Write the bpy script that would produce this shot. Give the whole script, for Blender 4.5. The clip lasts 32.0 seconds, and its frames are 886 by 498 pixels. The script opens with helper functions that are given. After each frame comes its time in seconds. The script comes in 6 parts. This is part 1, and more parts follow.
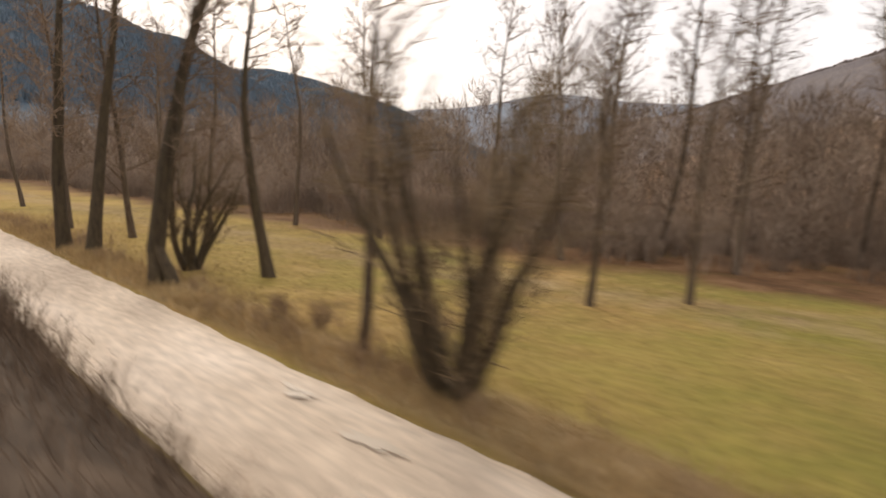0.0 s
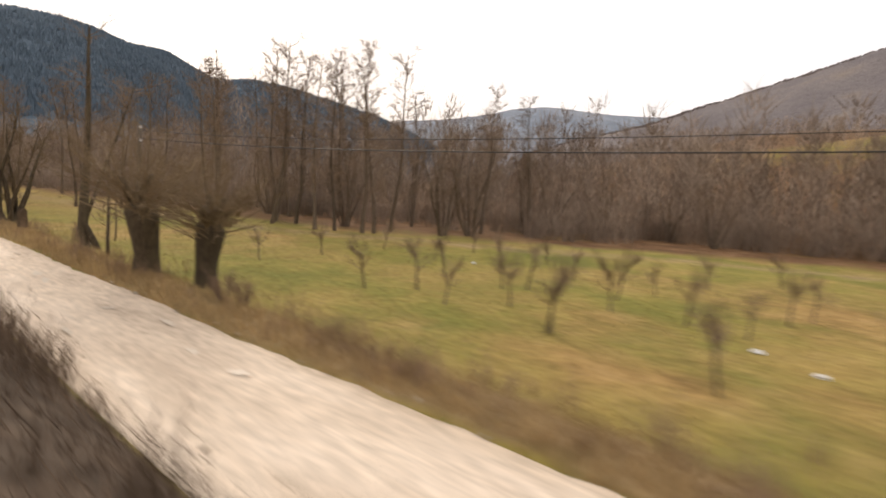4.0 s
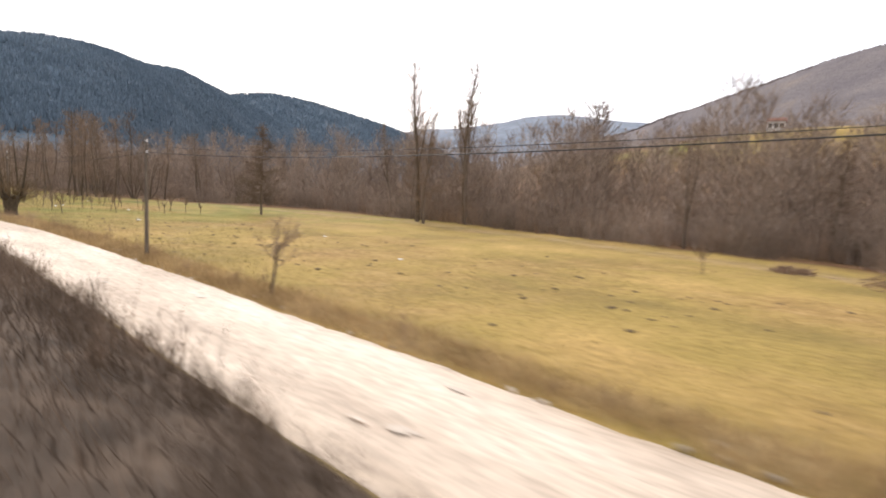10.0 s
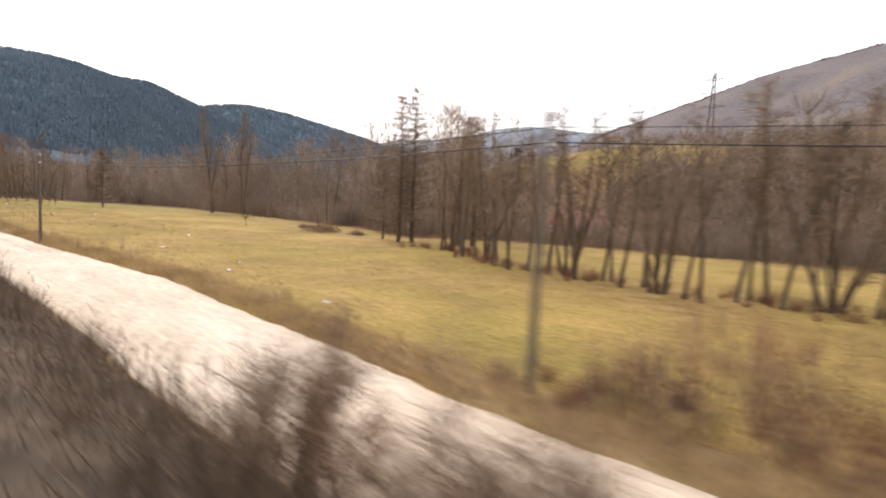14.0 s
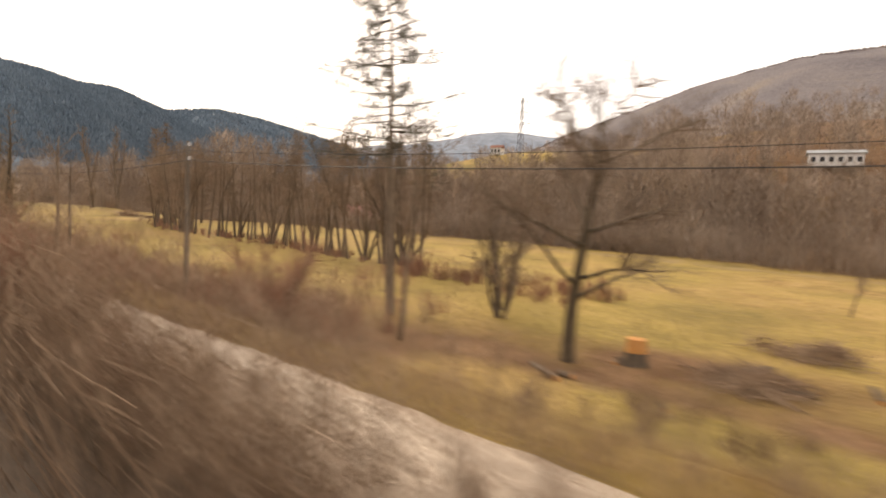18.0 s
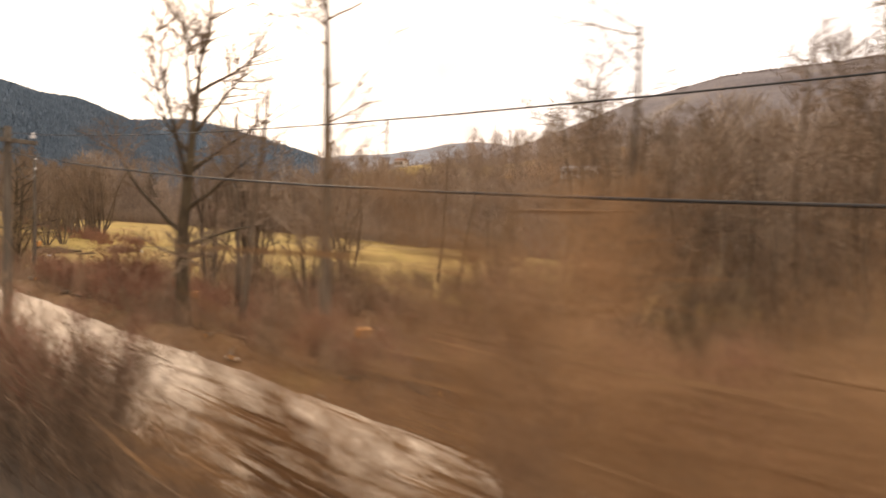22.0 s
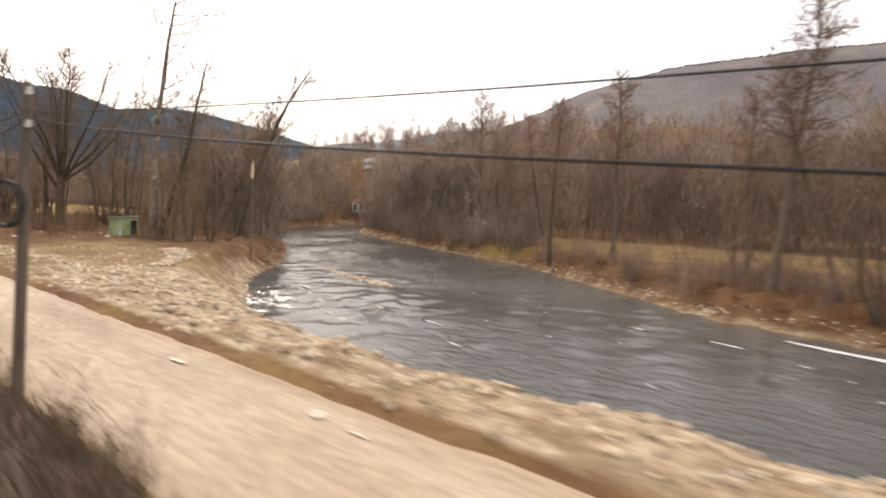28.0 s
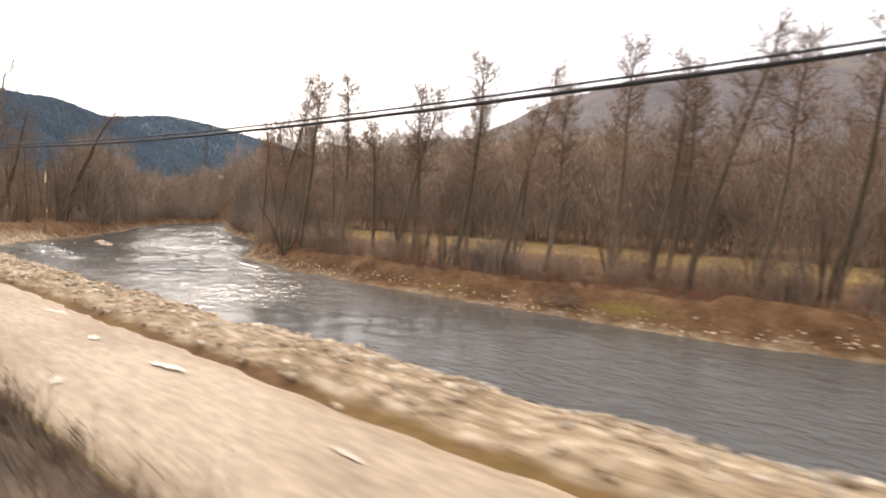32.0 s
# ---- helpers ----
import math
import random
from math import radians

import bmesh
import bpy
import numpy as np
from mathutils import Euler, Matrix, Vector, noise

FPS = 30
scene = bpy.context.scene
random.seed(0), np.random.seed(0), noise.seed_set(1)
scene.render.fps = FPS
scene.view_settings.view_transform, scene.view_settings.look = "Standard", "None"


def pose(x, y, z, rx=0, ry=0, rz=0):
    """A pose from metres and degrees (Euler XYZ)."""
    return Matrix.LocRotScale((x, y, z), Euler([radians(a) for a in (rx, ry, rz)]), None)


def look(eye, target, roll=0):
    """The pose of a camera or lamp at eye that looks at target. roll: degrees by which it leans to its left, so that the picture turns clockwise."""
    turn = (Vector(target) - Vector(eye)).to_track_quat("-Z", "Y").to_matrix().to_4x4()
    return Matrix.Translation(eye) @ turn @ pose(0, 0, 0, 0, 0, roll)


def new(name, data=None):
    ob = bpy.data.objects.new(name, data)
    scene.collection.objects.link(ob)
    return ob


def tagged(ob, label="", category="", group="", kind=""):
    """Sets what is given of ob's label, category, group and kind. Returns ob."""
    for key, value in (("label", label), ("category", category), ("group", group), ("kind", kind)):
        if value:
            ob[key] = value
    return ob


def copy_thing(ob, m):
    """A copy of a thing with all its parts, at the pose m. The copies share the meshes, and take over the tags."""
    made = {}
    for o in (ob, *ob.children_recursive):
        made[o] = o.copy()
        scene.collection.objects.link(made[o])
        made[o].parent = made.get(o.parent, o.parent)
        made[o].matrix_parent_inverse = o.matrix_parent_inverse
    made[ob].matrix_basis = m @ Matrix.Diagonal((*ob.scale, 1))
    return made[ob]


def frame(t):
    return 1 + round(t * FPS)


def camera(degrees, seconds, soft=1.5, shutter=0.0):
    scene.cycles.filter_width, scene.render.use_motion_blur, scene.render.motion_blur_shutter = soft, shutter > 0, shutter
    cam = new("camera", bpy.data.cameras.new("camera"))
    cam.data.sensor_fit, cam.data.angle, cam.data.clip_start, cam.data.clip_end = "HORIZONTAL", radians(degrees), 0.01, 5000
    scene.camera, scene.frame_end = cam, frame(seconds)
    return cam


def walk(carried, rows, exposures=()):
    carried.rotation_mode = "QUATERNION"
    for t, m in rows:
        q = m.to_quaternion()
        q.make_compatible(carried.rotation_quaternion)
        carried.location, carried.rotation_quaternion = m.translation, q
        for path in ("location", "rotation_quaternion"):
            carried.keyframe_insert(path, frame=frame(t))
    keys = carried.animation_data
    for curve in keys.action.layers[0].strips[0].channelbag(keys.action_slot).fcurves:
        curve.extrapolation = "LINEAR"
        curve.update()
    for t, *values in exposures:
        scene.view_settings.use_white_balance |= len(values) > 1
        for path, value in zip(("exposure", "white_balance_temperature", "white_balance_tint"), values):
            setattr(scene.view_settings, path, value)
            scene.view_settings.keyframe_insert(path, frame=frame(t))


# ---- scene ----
cam = camera(78.7, 32.0, soft=1.8, shutter=0.7)
PATH = [
    (0.0, pose(-197.07, 0, 3.8, 82.16, -2.88, 41.27)),
    (0.5, pose(-190.87, 0, 3.8, 82.34, -2.72, 42.00)),
    (1.0, pose(-184.67, 0, 3.8, 82.51, -2.54, 42.70)),
    (1.5, pose(-178.47, 0, 3.8, 82.73, -2.73, 42.56)),
    (2.0, pose(-172.27, 0, 3.8, 82.95, -2.99, 41.61)),
    (2.5, pose(-166.07, 0, 3.8, 82.93, -3.05, 41.04)),
    (3.0, pose(-159.87, 0, 3.8, 83.06, -3.14, 40.74)),
    (3.5, pose(-153.67, 0, 3.8, 83.35, -3.46, 40.48)),
    (5.5, pose(-128.87, 0, 3.8, 82.87, -2.83, 41.71)),
    (6.0, pose(-122.67, 0, 3.8, 82.82, -2.79, 41.21)),
    (6.5, pose(-116.49, 0, 3.8, 82.87, -2.77, 40.92)),
    (7.0, pose(-110.31, 0, 3.8, 82.81, -2.79, 40.50)),
    (7.5, pose(-104.13, 0, 3.8, 82.71, -2.63, 40.79)),
    (8.0, pose(-97.95, 0, 3.8, 82.53, -2.64, 41.48)),
    (8.5, pose(-91.78, 0, 3.8, 82.64, -2.91, 42.08)),
    (9.0, pose(-85.60, 0, 3.8, 82.95, -2.99, 42.63)),
    (9.5, pose(-79.42, 0, 3.8, 83.45, -2.80, 43.15)),
    (10.0, pose(-73.24, 0, 3.8, 83.99, -2.95, 43.25)),
    (10.5, pose(-67.07, 0, 3.8, 84.39, -3.07, 43.23)),
    (11.0, pose(-60.89, 0, 3.8, 84.68, -2.93, 43.37)),
    (11.5, pose(-54.71, 0, 3.8, 84.94, -2.82, 43.50)),
    (12.0, pose(-48.53, 0, 3.8, 84.95, -2.93, 43.74)),
    (12.5, pose(-42.36, 0, 3.8, 84.70, -2.60, 44.09)),
    (13.0, pose(-36.18, 0, 3.8, 84.92, -2.35, 43.18)),
    (13.5, pose(-30.00, 0, 3.8, 85.01, -2.74, 42.02)),
    (15.5, pose(-6.06, 0, 3.8, 85.70, -2.92, 40.66)),
    (16.0, pose(-0.08, 0, 3.8, 85.94, -2.91, 40.42)),
    (16.5, pose(5.91, 0, 3.8, 86.04, -2.93, 40.15)),
    (17.0, pose(11.89, 0, 3.8, 86.11, -2.98, 39.87)),
    (17.5, pose(17.88, 0, 3.8, 85.78, -3.09, 39.61)),
    (18.0, pose(23.86, 0, 3.8, 85.73, -2.83, 39.42)),
    (18.5, pose(29.85, 0, 3.8, 85.89, -2.82, 39.14)),
    (19.0, pose(35.83, 0, 3.8, 85.89, -2.66, 39.20)),
    (19.5, pose(41.82, 0, 3.8, 86.16, -2.34, 38.95)),
    (20.0, pose(47.80, 0, 3.8, 86.40, -2.45, 39.02)),
    (20.5, pose(53.80, 0, 3.8, 86.14, -2.42, 38.58)),
    (21.0, pose(59.79, 0, 3.8, 86.54, -2.65, 38.67)),
    (21.5, pose(65.79, 0, 3.8, 86.57, -2.82, 37.82)),
    (22.0, pose(71.78, 0, 3.8, 86.84, -2.69, 37.33)),
    (22.5, pose(77.77, 0, 3.8, 86.74, -2.39, 37.35)),
    (23.0, pose(83.77, 0, 3.8, 86.75, -2.75, 37.28)),
    (23.5, pose(89.76, 0, 3.8, 86.60, -1.69, 37.50)),
    (24.0, pose(95.76, 0, 3.8, 86.64, -1.88, 36.93)),
    (24.5, pose(101.75, 0, 3.8, 86.28, -3.10, 37.01)),
    (25.0, pose(107.74, 0, 3.8, 86.36, -3.38, 37.14)),
    (25.5, pose(113.79, 0, 3.8, 86.30, -3.27, 37.23)),
    (27.5, pose(137.96, 0, 3.8, 85.77, -2.76, 37.62)),
    (28.0, pose(144.01, 0, 3.8, 85.56, -2.55, 37.52)),
    (28.5, pose(150.05, 0, 3.8, 85.69, -2.72, 37.68)),
    (29.0, pose(156.09, 0, 3.8, 85.71, -2.36, 37.57)),
    (29.5, pose(162.14, 0, 3.8, 85.74, -2.55, 37.07)),
    (30.0, pose(168.18, 0, 3.8, 85.94, -2.75, 36.74)),
    (30.5, pose(174.23, 0, 3.8, 86.08, -2.80, 36.15)),
    (31.0, pose(180.27, 0, 3.8, 86.16, -2.91, 36.02)),
    (31.5, pose(186.31, 0, 3.8, 86.19, -2.94, 36.11)),
    (32.0, pose(192.36, 0, 3.8, 86.31, -2.73, 37.20)),
]
EXPO = [(0, -0.2, 7100, 15), (3.5, -0.18, 7100, 15), (5.5, 0.0, 6700, 15), (8.5, 0.25, 6400, 15), (13.5, 0.25, 6450, 15), (15.5, 0.25, 7450, 15), (19.5, 0.25, 7750, 18), (21, 0.4, 7950, 20), (22, 0.25, 8100, 19), (23, 0.1, 7600, 16), (25, 0.15, 7350, 15), (27.5, 0.2, 7050, 15), (30, 0.32, 6900, 15), (32, 0.34, 6800, 15)]
walk(cam, PATH, EXPO)

# ---- world and sun ----
SUN_AZ, SUN_EL = 62.0, 32.0      # degrees: turned from +y towards -x, and height
world = bpy.data.worlds.new("sky")
scene.world = world
world.use_nodes = True
wt = world.node_tree
wt.nodes.clear()
w_out = wt.nodes.new("ShaderNodeOutputWorld")
w_bg = wt.nodes.new("ShaderNodeBackground")
w_sky = wt.nodes.new("ShaderNodeTexSky")
w_sky.sky_type = "NISHITA"
w_sky.sun_disc = False
w_sky.sun_elevation = radians(SUN_EL)
w_sky.sun_rotation = radians(-SUN_AZ)
w_sky.dust_density = 4.0
w_sky.air_density = 1.0
w_scale = wt.nodes.new("ShaderNodeVectorMath")
w_scale.operation = "SCALE"
w_scale.inputs["Scale"].default_value = 0.10
w_cloud = wt.nodes.new("ShaderNodeMix")
w_cloud.data_type = "RGBA"
w_cloud.inputs["Factor"].default_value = 0.78
w_cloud.inputs["B"].default_value = (1.30, 1.30, 1.32, 1)
wt.links.new(w_sky.outputs["Color"], w_scale.inputs[0])
wt.links.new(w_scale.outputs["Vector"], w_cloud.inputs["A"])
wt.links.new(w_cloud.outputs["Result"], w_bg.inputs["Color"])
w_bg.inputs["Strength"].default_value = 1.12
wt.links.new(w_bg.outputs["Background"], w_out.inputs["Surface"])

sun_data = bpy.data.lights.new("sun", "SUN")
sun_data.energy = 1.4
sun_data.angle = radians(14)
sun_data.color = (1.0, 0.93, 0.82)
sun = new("sun", sun_data)
_sd = Vector((-math.sin(radians(SUN_AZ)) * math.cos(radians(SUN_EL)), math.cos(radians(SUN_AZ)) * math.cos(radians(SUN_EL)), math.sin(radians(SUN_EL))))
sun.matrix_world = look(_sd * 100, (0, 0, 0))


# ---- materials ----
def node_mat(name, cols, scale=1.0, rough=0.9, bump=0.3, detail=6.0, stretch=(1, 1, 1), vary=0.0, fine=0.0, metallic=0.0, bump_scale=None, island=False, spec=0.25):
    """Principled surface: a ramp of colours over noise, a finer noise for grain, a bump, and a shade that varies by object or island."""
    m = bpy.data.materials.new(name)
    m.use_nodes = True
    nt = m.node_tree
    b = nt.nodes["Principled BSDF"]
    b.inputs["Roughness"].default_value = rough
    b.inputs["Metallic"].default_value = metallic
    b.inputs["Specular IOR Level"].default_value = spec
    tc = nt.nodes.new("ShaderNodeTexCoord")
    mp = nt.nodes.new("ShaderNodeMapping")
    mp.inputs["Scale"].default_value = stretch
    nt.links.new(tc.outputs["Object"], mp.inputs["Vector"])
    nz = nt.nodes.new("ShaderNodeTexNoise")
    nz.inputs["Scale"].default_value = scale
    nz.inputs["Detail"].default_value = detail
    nz.inputs["Roughness"].default_value = 0.62
    nt.links.new(mp.outputs["Vector"], nz.inputs["Vector"])
    rp = nt.nodes.new("ShaderNodeValToRGB")
    while len(rp.color_ramp.elements) < len(cols):
        rp.color_ramp.elements.new(0.5)
    n = len(cols)
    for i, c in enumerate(cols):
        rp.color_ramp.elements[i].position = 0.3 + 0.4 * i / max(1, n - 1)
        rp.color_ramp.elements[i].color = (*c, 1)
    nt.links.new(nz.outputs["Fac"], rp.inputs["Fac"])
    col = rp.outputs["Color"]
    if fine:
        n2 = nt.nodes.new("ShaderNodeTexNoise")
        n2.inputs["Scale"].default_value = fine
        n2.inputs["Detail"].default_value = 3
        nt.links.new(mp.outputs["Vector"], n2.inputs["Vector"])
        mr = nt.nodes.new("ShaderNodeMapRange")
        mr.inputs["To Min"].default_value = 0.6
        mr.inputs["To Max"].default_value = 1.4
        nt.links.new(n2.outputs["Fac"], mr.inputs["Value"])
        mul = nt.nodes.new("ShaderNodeVectorMath")
        mul.operation = "SCALE"
        nt.links.new(col, mul.inputs[0])
        nt.links.new(mr.outputs["Result"], mul.inputs["Scale"])
        col = mul.outputs["Vector"]
    if vary:
        if island:
            src = nt.nodes.new("ShaderNodeNewGeometry").outputs["Random Per Island"]
        else:
            src = nt.nodes.new("ShaderNodeObjectInfo").outputs["Random"]
        mr = nt.nodes.new("ShaderNodeMapRange")
        mr.inputs["To Min"].default_value = 1 - vary
        mr.inputs["To Max"].default_value = 1 + vary
        nt.links.new(src, mr.inputs["Value"])
        mul = nt.nodes.new("ShaderNodeVectorMath")
        mul.operation = "SCALE"
        nt.links.new(col, mul.inputs[0])
        nt.links.new(mr.outputs["Result"], mul.inputs["Scale"])
        col = mul.outputs["Vector"]
    nt.links.new(col, b.inputs["Base Color"])
    if bump:
        nb = nt.nodes.new("ShaderNodeTexNoise")
        nb.inputs["Scale"].default_value = bump_scale or scale * 4
        nb.inputs["Detail"].default_value = 5
        nt.links.new(mp.outputs["Vector"], nb.inputs["Vector"])
        bp = nt.nodes.new("ShaderNodeBump")
        bp.inputs["Strength"].default_value = bump
        bp.inputs["Distance"].default_value = 0.05
        nt.links.new(nb.outputs["Fac"], bp.inputs["Height"])
        nt.links.new(bp.outputs["Normal"], b.inputs["Normal"])
    return m


M_BARK = node_mat("bark", [(0.08, 0.06, 0.043), (0.145, 0.11, 0.078), (0.20, 0.158, 0.114)], 3, 0.95, 0.6, stretch=(4, 4, 0.7), vary=0.3)
M_BARK_MOSS = node_mat("mossy_bark", [(0.05, 0.038, 0.027), (0.092, 0.07, 0.045), (0.125, 0.10, 0.058)], 2.5, 0.95, 0.8, stretch=(4, 4, 1), vary=0.2)
M_BARK_PALE = node_mat("pale_bark", [(0.10, 0.08, 0.06), (0.22, 0.18, 0.14), (0.40, 0.35, 0.29)], 2.2, 0.9, 0.4, stretch=(2, 2, 2.5))
M_TWIG = node_mat("twigs", [(0.155, 0.11, 0.075), (0.24, 0.175, 0.122), (0.30, 0.225, 0.16)], 0.8, 0.95, 0, vary=0.25)
M_TWIG_RED = node_mat("reddish_twigs", [(0.17, 0.115, 0.078), (0.26, 0.178, 0.122), (0.34, 0.245, 0.168)], 0.8, 0.95, 0, vary=0.25)
M_TWIG_OLIVE = node_mat("olive_twigs", [(0.14, 0.102, 0.06), (0.22, 0.16, 0.095), (0.28, 0.208, 0.128)], 0.8, 0.95, 0, vary=0.2)
M_CONIFER = node_mat("conifer_needles", [(0.06, 0.06, 0.042), (0.11, 0.10, 0.07), (0.15, 0.125, 0.09)], 1.5, 0.95, 0, vary=0.2)
M_WOODS = node_mat("bare_woods", [(0.18, 0.135, 0.100), (0.31, 0.24, 0.182), (0.46, 0.365, 0.285)], 0.09, 0.95, 0, fine=0.5, vary=0.3, island=True)
M_BRUSH = node_mat("dry_brush", [(0.185, 0.122, 0.08), (0.29, 0.198, 0.13), (0.39, 0.28, 0.185)], 0.15, 0.95, 0, vary=0.35, island=True)
M_BRUSH_DARK = node_mat("dark_brush", [(0.10, 0.072, 0.05), (0.16, 0.115, 0.08), (0.23, 0.165, 0.115)], 0.15, 0.95, 0, vary=0.35, island=True)
M_BRUSH_RED = node_mat("reddish_brush", [(0.18, 0.088, 0.058), (0.30, 0.155, 0.10), (0.37, 0.21, 0.135)], 0.15, 0.95, 0, vary=0.35, island=True)
M_BRUSH_RUST = node_mat("rusty_brush", [(0.25, 0.145, 0.072), (0.36, 0.215, 0.112), (0.45, 0.285, 0.16)], 0.3, 0.95, 0, vary=0.3, island=True)
M_GRASS_DRY = node_mat("dry_grass", [(0.32, 0.215, 0.105), (0.47, 0.335, 0.165), (0.57, 0.43, 0.23)], 0.3, 0.95, 0, vary=0.35, island=True)
M_GRASS_GREEN = node_mat("winter_grass", [(0.17, 0.135, 0.05), (0.26, 0.195, 0.07), (0.37, 0.265, 0.105)], 0.2, 0.95, 0, vary=0.3, island=True)
M_POLE = node_mat("weathered_pole_wood", [(0.08, 0.065, 0.05), (0.14, 0.115, 0.09), (0.20, 0.17, 0.13)], 3, 0.9, 0.5, stretch=(6, 6, 0.5), vary=0.2)
M_METAL = node_mat("dull_steel", [(0.10, 0.10, 0.10), (0.16, 0.16, 0.16)], 4, 0.55, 0.1, metallic=0.7)
M_WIRE = node_mat("black_cable", [(0.03, 0.03, 0.03), (0.05, 0.05, 0.05)], 2, 0.6, 0)
M_CERAMIC = node_mat("white_ceramic", [(0.6, 0.58, 0.54), (0.75, 0.73, 0.70)], 8, 0.25, 0, spec=0.5)
M_CUT = node_mat("fresh_cut_wood", [(0.50, 0.22, 0.06), (0.72, 0.36, 0.12)], 8, 0.85, 0.2)
M_CUT_PALE = node_mat("pale_split_wood", [(0.58, 0.46, 0.28), (0.80, 0.68, 0.46)], 5, 0.85, 0.3, stretch=(4, 4, 0.6))
M_STONE = node_mat("pale_limestone", [(0.34, 0.28, 0.21), (0.52, 0.44, 0.34), (0.68, 0.60, 0.49)], 3, 0.92, 0.6, vary=0.35)
M_RUBBLE = node_mat("rubble_stone", [(0.27, 0.19, 0.115), (0.52, 0.41, 0.285), (0.76, 0.67, 0.54)], 1.2, 0.92, 0.5, vary=0.4, island=True)
M_LITTER = node_mat("white_plastic", [(0.62, 0.62, 0.60), (0.82, 0.82, 0.80)], 12, 0.6, 0.4, bump_scale=20)
M_LITTER_BLUE = node_mat("blue_plastic", [(0.06, 0.12, 0.40), (0.10, 0.18, 0.50)], 12, 0.5, 0.3)
M_HUT = node_mat("faded_green_paint", [(0.20, 0.26, 0.13), (0.33, 0.41, 0.22), (0.46, 0.52, 0.33)], 2.0, 0.8, 0.2, stretch=(1, 1, 0.4))
M_HUT_ROOF = node_mat("grey_sheet_roof", [(0.30, 0.32, 0.32), (0.48, 0.50, 0.50)], 2, 0.5, 0.2, metallic=0.3)
M_DARK = node_mat("doorway_shade", [(0.02, 0.02, 0.02), (0.035, 0.03, 0.03)], 2, 0.9, 0)
M_PLASTER = node_mat("white_plaster", [(0.62, 0.60, 0.56), (0.78, 0.77, 0.74)], 0.4, 0.9, 0.1)
M_ROOF = node_mat("red_brown_tiles", [(0.16, 0.07, 0.05), (0.28, 0.13, 0.09)], 1.5, 0.85, 0.3)
M_GLASS = node_mat("window_glass", [(0.02, 0.025, 0.03), (0.04, 0.045, 0.05)], 1, 0.1, 0, spec=0.6)
M_SOIL = node_mat("dark_soil", [(0.075, 0.053, 0.033), (0.14, 0.098, 0.06)], 4, 0.95, 0.8)
M_FOAM = node_mat("water_foam", [(0.55, 0.56, 0.55), (0.8, 0.8, 0.8)], 6, 0.7, 0.5)
# Both mountain colours hold distance haze as a blue-grey tint.
M_RIDGE = node_mat("wooded_mountain_haze_tint", [(0.043, 0.066, 0.09), (0.07, 0.104, 0.135), (0.105, 0.143, 0.177)], 0.014, 0.95, 0.9, detail=12, fine=0.14, bump_scale=0.12)
M_RIDGE_FAR = node_mat("far_mountain_haze_tint", [(0.16, 0.19, 0.23), (0.22, 0.25, 0.29), (0.27, 0.29, 0.32)], 0.004, 0.95, 0.8, detail=12, fine=0.03, bump_scale=0.05)
M_HILL = node_mat("bare_wooded_hill", [(0.112, 0.100, 0.103), (0.148, 0.130, 0.131), (0.182, 0.158, 0.152), (0.225, 0.185, 0.145)], 0.014, 0.95, 0.8, detail=12, fine=0.3, bump_scale=0.25)
# Conifers paler and bluer than real needles: haze put into their colour.
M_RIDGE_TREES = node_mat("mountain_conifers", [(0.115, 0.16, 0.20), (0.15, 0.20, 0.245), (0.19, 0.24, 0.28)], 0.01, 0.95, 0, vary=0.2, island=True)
M_HILL_TREES = node_mat("hill_trees", [(0.19, 0.158, 0.152), (0.25, 0.21, 0.20), (0.33, 0.27, 0.23)], 0.012, 0.95, 0, vary=0.12, island=True)
M_ROOF_RED = node_mat("faded_red_sheet_roof", [(0.38, 0.15, 0.13), (0.52, 0.23, 0.20)], 1.5, 0.7, 0.2)
for _m in (M_RIDGE, M_RIDGE_FAR, M_HILL):
    _m.node_tree.nodes["Bump"].inputs["Distance"].default_value = 3.0


def water_mat(name, col, scale, bump, rough):
    m = bpy.data.materials.new(name)
    m.use_nodes = True
    nt = m.node_tree
    b = nt.nodes["Principled BSDF"]
    b.inputs["Base Color"].default_value = (*col, 1)
    b.inputs["Roughness"].default_value = rough
    b.inputs["IOR"].default_value = 1.33
    b.inputs["Specular IOR Level"].default_value = 0.5
    tc = nt.nodes.new("ShaderNodeTexCoord")
    mp = nt.nodes.new("ShaderNodeMapping")
    mp.inputs["Scale"].default_value = (0.55, 1.0, 1.0)
    nt.links.new(tc.outputs["Object"], mp.inputs["Vector"])
    a = nt.nodes.new("ShaderNodeTexNoise")
    a.inputs["Scale"].default_value = scale
    a.inputs["Detail"].default_value = 5
    a.inputs["Distortion"].default_value = 1.2
    nt.links.new(mp.outputs["Vector"], a.inputs["Vector"])
    bp = nt.nodes.new("ShaderNodeBump")
    big = nt.nodes.new("ShaderNodeTexNoise")
    big.inputs["Scale"].default_value = 0.09
    big.inputs["Detail"].default_value = 3
    nt.links.new(tc.outputs["Object"], big.inputs["Vector"])
    mr = nt.nodes.new("ShaderNodeMapRange")
    mr.inputs["From Min"].default_value = 0.42
    mr.inputs["From Max"].default_value = 0.62
    mr.inputs["To Min"].default_value = bump * 0.10
    mr.inputs["To Max"].default_value = bump * 0.6
    nt.links.new(big.outputs["Fac"], mr.inputs["Value"])
    nt.links.new(mr.outputs["Result"], bp.inputs["Strength"])
    bp.inputs["Distance"].default_value = 0.3
    nt.links.new(a.outputs["Fac"], bp.inputs["Height"])
    nt.links.new(bp.outputs["Normal"], b.inputs["Normal"])
    return m


